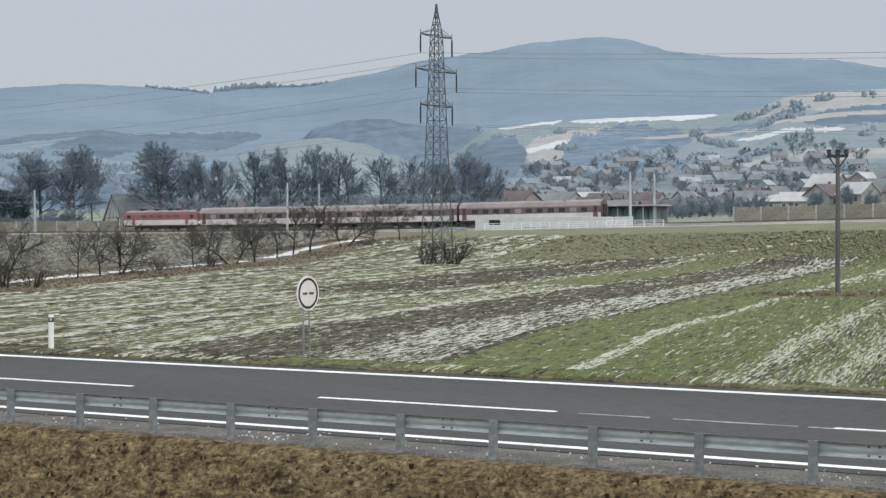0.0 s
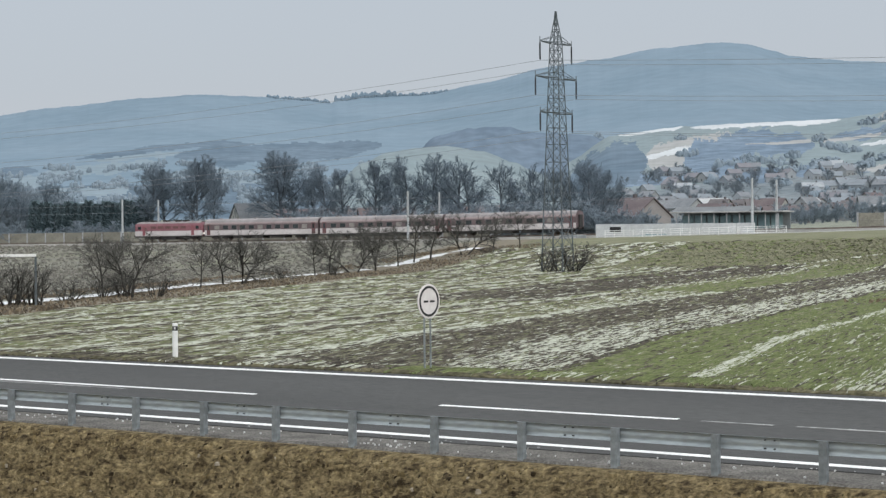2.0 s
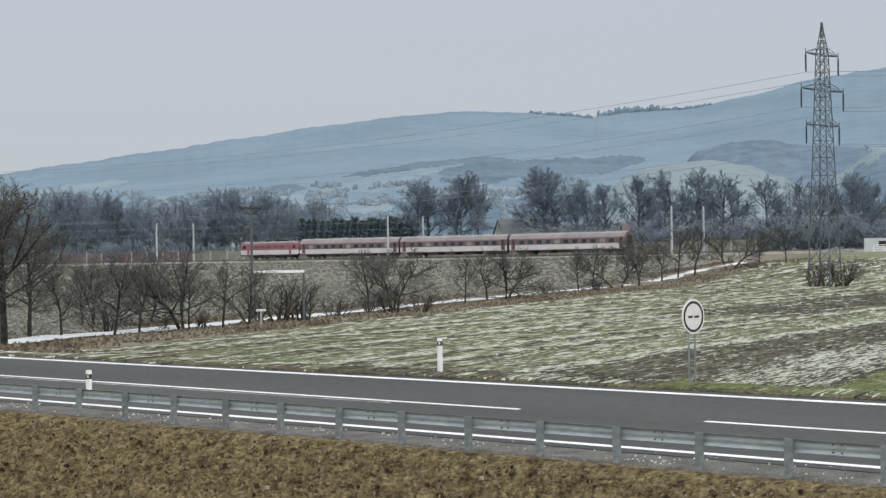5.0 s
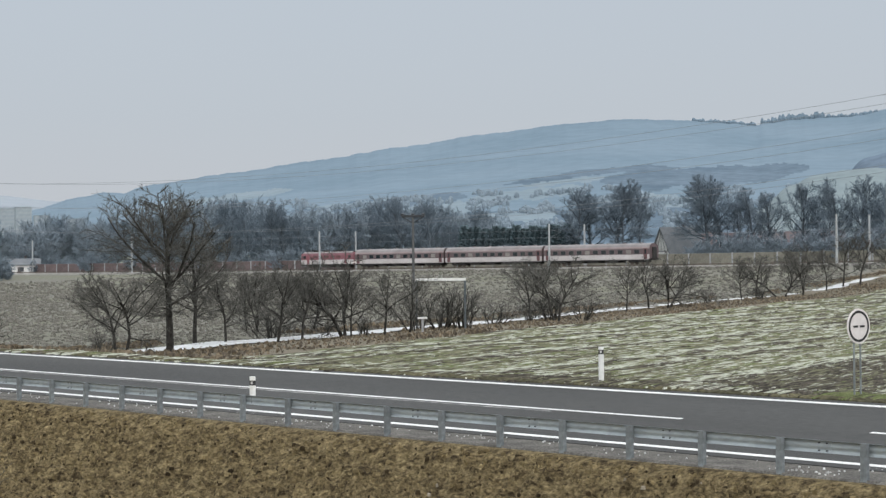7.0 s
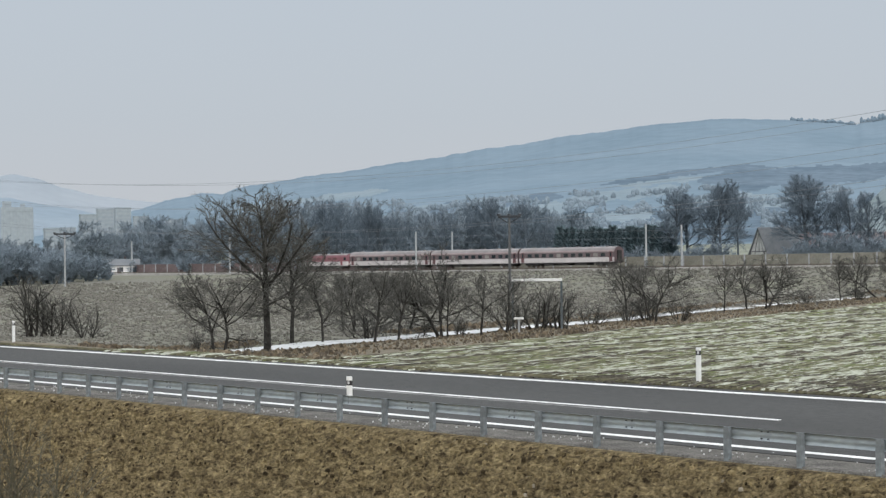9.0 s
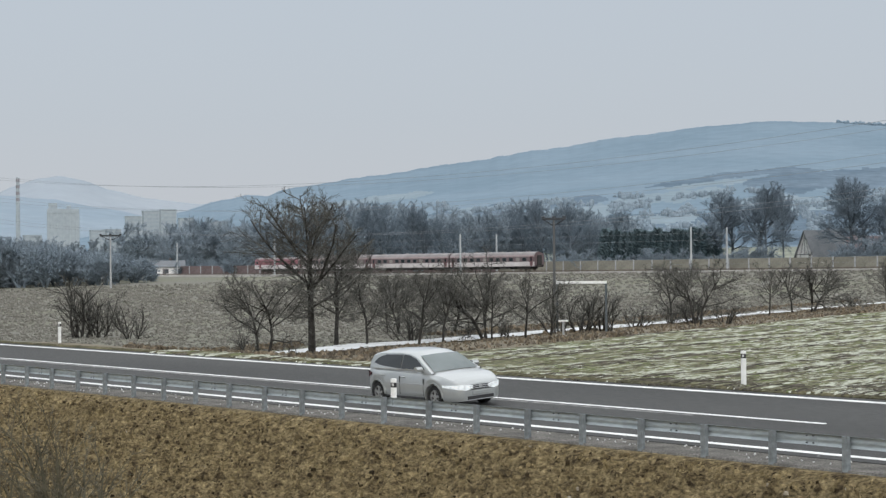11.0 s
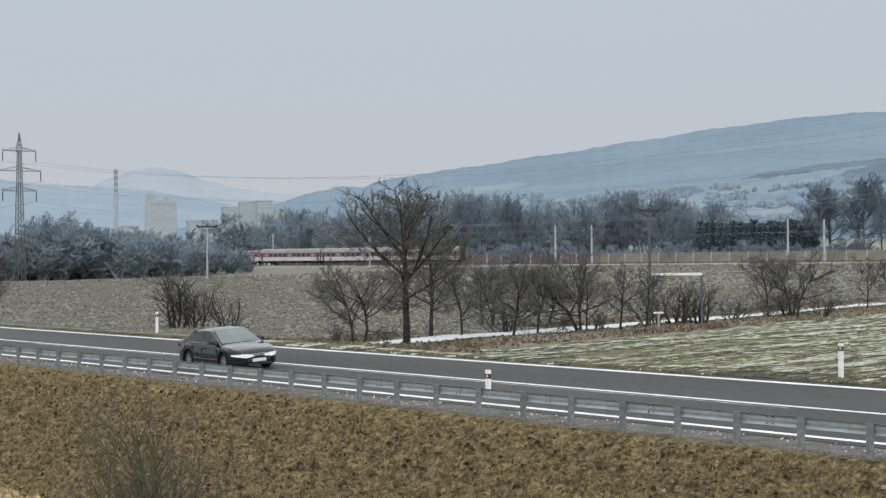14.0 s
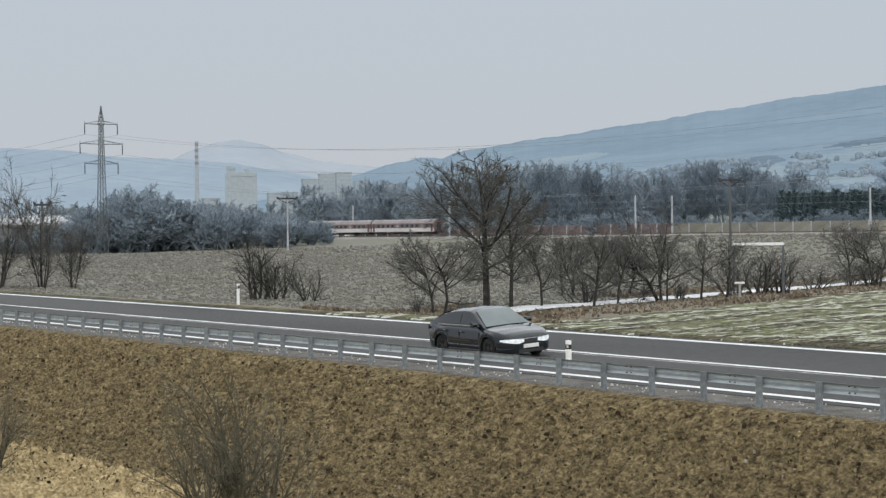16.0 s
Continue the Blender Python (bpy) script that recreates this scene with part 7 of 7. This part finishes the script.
def scatter(name, label, category, material, places, build):
    """Many small pieces in one mesh; build(shape, place, size, rng) adds one."""
    s = Shape()
    rng = random.Random(name)
    for p, size in places:
        build(s, p, size, rng)
    return sheet(name, s, material, label, category, "stuff")


def tuft(s, p, size, rng):
    for k in range(2):
        a = rng.uniform(0, math.tau)
        w, h = size * rng.uniform(0.35, 0.7), size * rng.uniform(0.5, 1.0)
        c, d = math.cos(a) * w, math.sin(a) * w
        l = Vector((rng.uniform(-0.5, 0.5), rng.uniform(-0.5, 0.5), 0)) * size
        s.add([p + Vector((-c, -d, -0.03)), p + Vector((c, d, -0.03)), p + Vector((c * 0.5, d * 0.5, h)) + l, p + Vector((-c * 0.6, -d * 0.6, h * 0.8)) + l], [(0, 1, 2, 3)])


ROW = Vector((0.2756, 0.9613, 0))
SIDE = Vector((0.9613, -0.2756, 0))


def strip(s, p, size, rng):
    """A low uneven ridge of leaves or soil along the rows."""
    l, w, h = rng.uniform(3.0, 15.0) * size, size * rng.uniform(0.4, 0.85), size * rng.uniform(0.35, 0.75)
    a, b = p - ROW * l, p + ROW * l + SIDE * rng.uniform(-0.5, 0.5) * size
    za, zb = Vector((0, 0, -0.03)), Vector((0, 0, h))
    m = p + SIDE * rng.uniform(-0.3, 0.3) * size
    s.add([a - SIDE * w * 0.5 + za, a + zb * 0.4, a + SIDE * w * 0.5 + za, m - SIDE * w + za, m + zb, m + SIDE * w + za, b - SIDE * w * 0.5 + za, b + zb * 0.5, b + SIDE * w * 0.5 + za],
          [(0, 1, 4, 3), (1, 2, 5, 4), (3, 4, 7, 6), (4, 5, 8, 7), (0, 2, 1)])


def clod(s, p, size, rng):
    r = [size * rng.uniform(0.6, 1.2) for _ in range(6)]
    a0 = rng.uniform(0, math.tau)
    ring = [p + Vector((math.cos(a0 + i * math.tau / 5) * r[i], math.sin(a0 + i * math.tau / 5) * r[i], -0.04)) for i in range(5)]
    mid = [p + Vector((math.cos(a0 + i * math.tau / 5) * r[i] * 0.8, math.sin(a0 + i * math.tau / 5) * r[i] * 0.8, size * rng.uniform(0.3, 0.6))) for i in range(5)]
    top = p + Vector((rng.uniform(-0.2, 0.2) * size, rng.uniform(-0.2, 0.2) * size, size * rng.uniform(0.55, 0.85)))
    s.add(ring + mid + [top], [(i, (i + 1) % 5, 5 + (i + 1) % 5, 5 + i) for i in range(5)] + [(5 + i, 5 + (i + 1) % 5, 10) for i in range(5)])


def row_wave(a, along):
    """How high the drill rows stand at a place across and along them."""
    w = a + 0.7 * math.sin(along * 0.021) + 0.35 * math.sin(along * 0.057 + 1.0)
    return math.sin(w * 1.85) + 0.7 * math.sin(w * 0.74 + 1.0)


def crop_mix(a, along):
    """Shares of frosted leaves, green leaves, dull leaves and clods (bare soil and row shadow) in the strips of the
    field.
    """
    # dark clods on the rows' near side are laid as their shadow
    w, shade_side = row_wave(a, along), row_wave(a - 0.75, along)
    a -= 2.7 * clamp01((88 - along) / 40)
    line, furrow_shade = clamp01((w - 0.35) / 0.7), clamp01((shade_side - 0.5) / 0.7)
    if along > 232 and a > -66:
        return (0.5, 0.05, 0.4, 0.0) if along < 260 and abs(a + 43 - (along - 235) * 0.62) < 0.9 else (0.0, 0.12, 0.6, 0.02)
    if -53 < a < -42 and along > 132:
        return 0.10 + 0.35 * line, 0.05, 0.15, 0.9
    if a < -33:
        if a > -40 and along > 150:
            return 0.25 * line, 0.8, 0.4, 0.05
        return 0.26 + 1.9 * line, 0.12, 0.5, 0.10 + 1.1 * furrow_shade
    if a < -26.6:
        return 0.12 + 0.3 * line, 0.03, 0.45, 0.85
    if a < -22.2:
        return 0.95, 0.05, 0.1, 0.45
    if a < -21.7:
        return 0.05, 0.3, 0.0, 0.9
    if a < -17.0:
        return 0.03, 0.9, 0.2, 0.08 + 0.3 * (a < -18.5) * furrow_shade
    if a < -16.3:
        return 0.8, 0.4, 0.0, 0.0
    if a < -11:
        return 0.06 + 0.35 * line, 0.9, 0.1, 0.10
    return 0.22 + 0.9 * line, 0.7, 0.1, 0.35 * furrow_shade + 0.1


def make_cover():
    rng = random.Random(77)
    frost, green, dull, soil = [], [], [], []
    for i in range(360000):
        az = rng.uniform(-27.5, 13.0)
        d = 44 * (290 / 44) ** (rng.random() ** 0.85)
        p = bearing(az, d)
        q = (p - ROAD_O).dot(RN)
        if q < 9.8:
            continue
        if -0.9905 * p.x + 0.1376 * p.y > 48.3 + 1.5 * noise.noise(Vector((p.x * 0.1, p.y * 0.1, 8))) or (p - TRACK_O).dot(TN) > -45:
            continue
        patch = noise.noise(Vector((p.x * 0.05, p.y * 0.05, 9)))
        f, g, o, c = crop_mix(0.956 * p.x - 0.292 * p.y + 0.3 * noise.noise(Vector((p.x * 0.06, p.y * 0.06, 0))) + rng.gauss(0, 0.08), 0.292 * p.x + 0.956 * p.y)
        f *= clamp01(0.85 + 0.7 * patch + 0.5 * noise.noise(Vector((p.x * 0.25, p.y * 0.25, 3))))
        k = rng.random() * (f + g + o + c + 0.15)
        size = d * 0.00062 * rng.uniform(0.6, 1.5) + 0.03
        p.z = ground_z(p.x, p.y)
        if k < f:
            frost.append((p, size))
        elif k < f + g:
            green.append((p, size))
        elif k < f + g + o:
            dull.append((p, size))
        elif k < f + g + o + c:
            soil.append((p, size * 1.1))
    scatter("frosted_crop", "frosted leaves of winter crop in streaks", "crop", surf("frosted_leaf", (0.33, 0.345, 0.275), (0.53, 0.545, 0.475), 3, 0.9, 14, 0.25, 0.0, spec=0.1), frost, strip)
    scatter("winter_crop", "short green leaves of winter crop", "crop", surf("crop_leaf", (0.102, 0.126, 0.050), (0.172, 0.194, 0.090), 2, 0.9, 14, 0.3, 0.0, spec=0.1, island=0.2), green, strip)
    scatter("dull_crop", "dull olive leaves of winter crop between frosted rows", "crop", surf("dull_leaf", (0.125, 0.126, 0.080), (0.205, 0.202, 0.136), 2, 0.9, 14, 0.3, 0.0, spec=0.1, island=0.2), dull, strip)
    scatter("field_clods", "dark clods of ploughed soil, and shadow lines of the rows", "soil", surf("field_clod", (0.040, 0.036, 0.030), (0.120, 0.108, 0.090), 3, 0.95, 14, 0.4, 0.0, spec=0.1, island=0.4), soil, strip)
    # plough land past the stream
    dark, light = [], []
    for i in range(44000):
        az = rng.uniform(-38, -4)
        d = 90 * (420 / 90) ** rng.random()
        p = bearing(az, d)
        if (p - ROAD_O).dot(RN) < 11 or -0.9905 * p.x + 0.1376 * p.y < 57.5 or (p - TRACK_O).dot(TN) > -12:
            continue
        p.z = ground_z(p.x, p.y)
        n = noise.noise(Vector((p.x * 0.08, p.y * 0.08, 4)))
        (light if rng.random() < 0.30 + 0.5 * n else dark).append((p, d * 0.0009 * rng.uniform(0.5, 1.5) + 0.02))
    scatter("plough_clods", "dark clods of plough land past the stream", "soil", surf("plough_clod", (0.118, 0.112, 0.097), (0.172, 0.165, 0.146), 2, 0.95, 9, 0.4, 0.0, spec=0.1), dark, clod)
    scatter("stubble", "pale dry stubble and frost on plough land", "stubble", surf("dry_stubble", (0.165, 0.16, 0.14), (0.235, 0.23, 0.205), 2, 0.95, 9, 0.3, 0.0, spec=0.1), light, tuft)
    # dry reeds along the stream
    reeds, weeds = [], []
    for (ax, ay), (bx, by) in zip(STREAM, STREAM[1:]):
        n = int(math.hypot(bx - ax, by - ay) * 64)
        for i in range(n):
            k = rng.random()
            side = rng.choice((-1, 1))
            off = side * (rng.uniform(2.4, 5.5) if side < 0 else rng.uniform(1.0, 9.5))
            x, y = ax + (bx - ax) * k + off, ay + (by - ay) * k + rng.gauss(0, 0.5)
            if (Vector((x, y, 0)) - ROAD_O).dot(RN) < 10.5 or noise.noise(Vector((x * 0.12, y * 0.07, 6))) < -0.05 and side < 0:
                continue
            (reeds if rng.random() < 0.5 else weeds).append((on_ground(x, y), rng.uniform(0.10, 0.28) if side < 0 else rng.uniform(0.06, 0.20) + (0.10 if noise.noise(Vector((x * 0.11, y * 0.05, 3))) > 0.12 else 0.0)))
    for i in range(4200):
        w = road(rng.uniform(-62, -34), 10.2 + 9.0 * rng.random() ** 1.3)
        if stream_dist(w.x, w.y) < 2.2 or math.degrees(math.atan2(w.x, w.y)) < -28 or noise.noise(Vector((w.x * 0.1, w.y * 0.1, 2))) < -0.12:
            continue
        (reeds if rng.random() < 0.55 else weeds).append((on_ground(w.x, w.y), rng.uniform(0.05, 0.24)))
    for i in range(420):
        x, y = rng.gauss(24.6, 2.2), rng.gauss(130.8, 1.3)
        weeds.append((on_ground(x, y), rng.uniform(0.12, 0.34)))
    scatter("dry_reeds", "rust-brown dry reeds along the stream", "reeds", surf("reed", (0.108, 0.092, 0.072), (0.176, 0.150, 0.118), 1, 0.95, 9, 0.3, 0.0, spec=0.1), reeds, tuft)
    scatter("dry_weeds", "straw-coloured dry weeds along the stream", "weeds", surf("weed", (0.155, 0.125, 0.088), (0.25, 0.205, 0.15), 1, 0.95, 9, 0.3, 0.0, spec=0.1), weeds, tuft)


make_cover()


def make_bank_cover():
    rng = random.Random(41)
    dark, mid, straw, matted, pale = [], [], [], [], []
    for i in range(85000):
        s = -112 + 152 * rng.random() ** 0.85
        p = -0.45 - 11.5 * rng.random()
        if p < -3.4 - max(0, (8 - s)) * 0.16:
            continue
        w = road(s, p)
        w.z = ground_z(w.x, w.y)
        patch = noise.noise(Vector((s * 0.10, p * 0.25, 1)))
        fine = noise.noise(Vector((s * 0.9, p * 0.9, 2)))
        wet = clamp01((s + 22) / 30)
        k = rng.random()
        straw_share = 0.62 + 0.55 * patch + 0.5 * fine - 0.35 * wet + 0.22 * clamp01((-10 - s) / 18) + (1.2 if p < -6.3 else 0)
        small = rng.uniform(0.015, 0.045) + 0.05 * rng.random() ** 5
        if k < straw_share * 0.40:
            straw.append((w, small * 1.3))
        elif k < 0.40 + 0.2 * clamp01((-10 - s) / 18):
            matted.append((w, small * 1.3))
        elif k < 0.86:
            mid.append((w, small * 1.1))
        elif k < 0.9985:
            dark.append((w, small))
        else:
            pale.append((w, rng.uniform(0.015, 0.035)))
    for cs, cp, n in ((-8.5, -2.0, 4), (-5.0, -2.4, 3), (-14.5, -3.4, 4), (3, -1.6, 3), (-18.0, -4.6, 3), (-27, -5, 3), (-2.5, -0.9, 4), (-12.2, -0.7, 3)):
        for i in range(n):
            w = road(cs + rng.gauss(0, 0.7), min(-0.5, cp + rng.gauss(0, 0.3)))
            w.z = ground_z(w.x, w.y)
            pale.append((w, rng.uniform(0.02, 0.065)))
    scatter("bank_clods", "dark brown clods on the raw bank", "soil", surf("dark_clod", (0.026, 0.019, 0.011), (0.062, 0.046, 0.026), 4, 0.95, 20, 0.4, 0.0, spec=0.1, island=0.4), dark, clod)
    scatter("bank_soil_lumps", "brown lumps of soil on the raw bank", "soil", surf("brown_clod", (0.100, 0.076, 0.040), (0.225, 0.178, 0.097), 1.2, 0.95, 20, 0.35, 0.0, spec=0.1, island=0.3), mid, clod)
    scatter("bank_turf", "matted brown dead turf on the bank", "dead grass", surf("brown_turf", (0.118, 0.092, 0.048), (0.205, 0.163, 0.088), 2, 0.95, 12, 0.3, 0.0, spec=0.1), matted, tuft)
    scatter("bank_grass", "thin straw-coloured dead grass on the bank", "dead grass", surf("dead_grass", (0.20, 0.157, 0.083), (0.31, 0.25, 0.14), 2, 0.95, 12, 0.3, 0.0, spec=0.1, island=0.35), straw, tuft)
    scatter("bank_stones", "pale stones scattered on the bank", "stones", surf("pale_stone", (0.22, 0.19, 0.14), (0.38, 0.34, 0.27), 4, 0.9, 12, 0.2, 0.1, spec=0.2), pale, clod)
    crumbs = []
    for i in range(2600):
        s, p = rng.uniform(-100, 34), rng.uniform(0.12, 1.3)
        if noise.noise(Vector((s * 0.35, p * 2, 3))) + 0.25 < rng.random() * 0.9:
            continue
        w = road(s, p, 0.02 + 0.034 * (p + 0.3))
        crumbs.append((w, rng.uniform(0.010, 0.032)))
    scatter("gravel_crumbs", "white crumbs and litter on the gravel shoulder", "gravel", surf("white_crumb", (0.45, 0.45, 0.44), (0.68, 0.68, 0.67), 4, 0.8, 12, 0.2, 0.0), crumbs, clod)


make_bank_cover()


# ---- what moves ----
TIMES = [0.5 * i for i in range(33)]


def on_road(s, p, ahead):
    """A car at s along the road, p across it; ahead: 1 toward +s, -1 toward -s."""
    lean = math.degrees(math.atan(CROSSFALL))
    return ROAD_M @ pose(s, p, CROSSFALL * p, rx=lean) @ pose(0, 0, 0, rz=0 if ahead > 0 else 180)


def on_track(s, length):
    za, zb = track_z(s - length / 3), track_z(s + length / 3)
    return TRACK_M @ pose(s, 0, (za + zb) / 2, ry=-math.degrees(math.atan2(zb - za, 2 * length / 3)))


def motions():
    walk(SUV, [(t, on_road(6.98 - 23.5 * (t - 0.3), 6.75, -1)) for t in TIMES])
    walk(HATCH, [(t, on_road(-12.33 + 27.5 * (t - 11.3), 3.35, 1)) for t in TIMES])
    walk(SEDAN, [(t, on_road(-25.75 + 25.6 * (t - 14.5), 3.3, 1)) for t in TIMES])
    walk(LIFT, [(t, on_road(-26.60 + 29.3 * (t - 16.0), 3.3, 1)) for t in TIMES])
    for ob, mid, length in [(LOCO, 8.4, 16.4)] + [(c, 30.05 + 26.4 * i, 26.4) for i, c in enumerate(COACHES)]:
        walk(ob, [(t, on_track(mid - 12.87 * t - 0.2178 * t * t, length)) for t in TIMES])


motions()
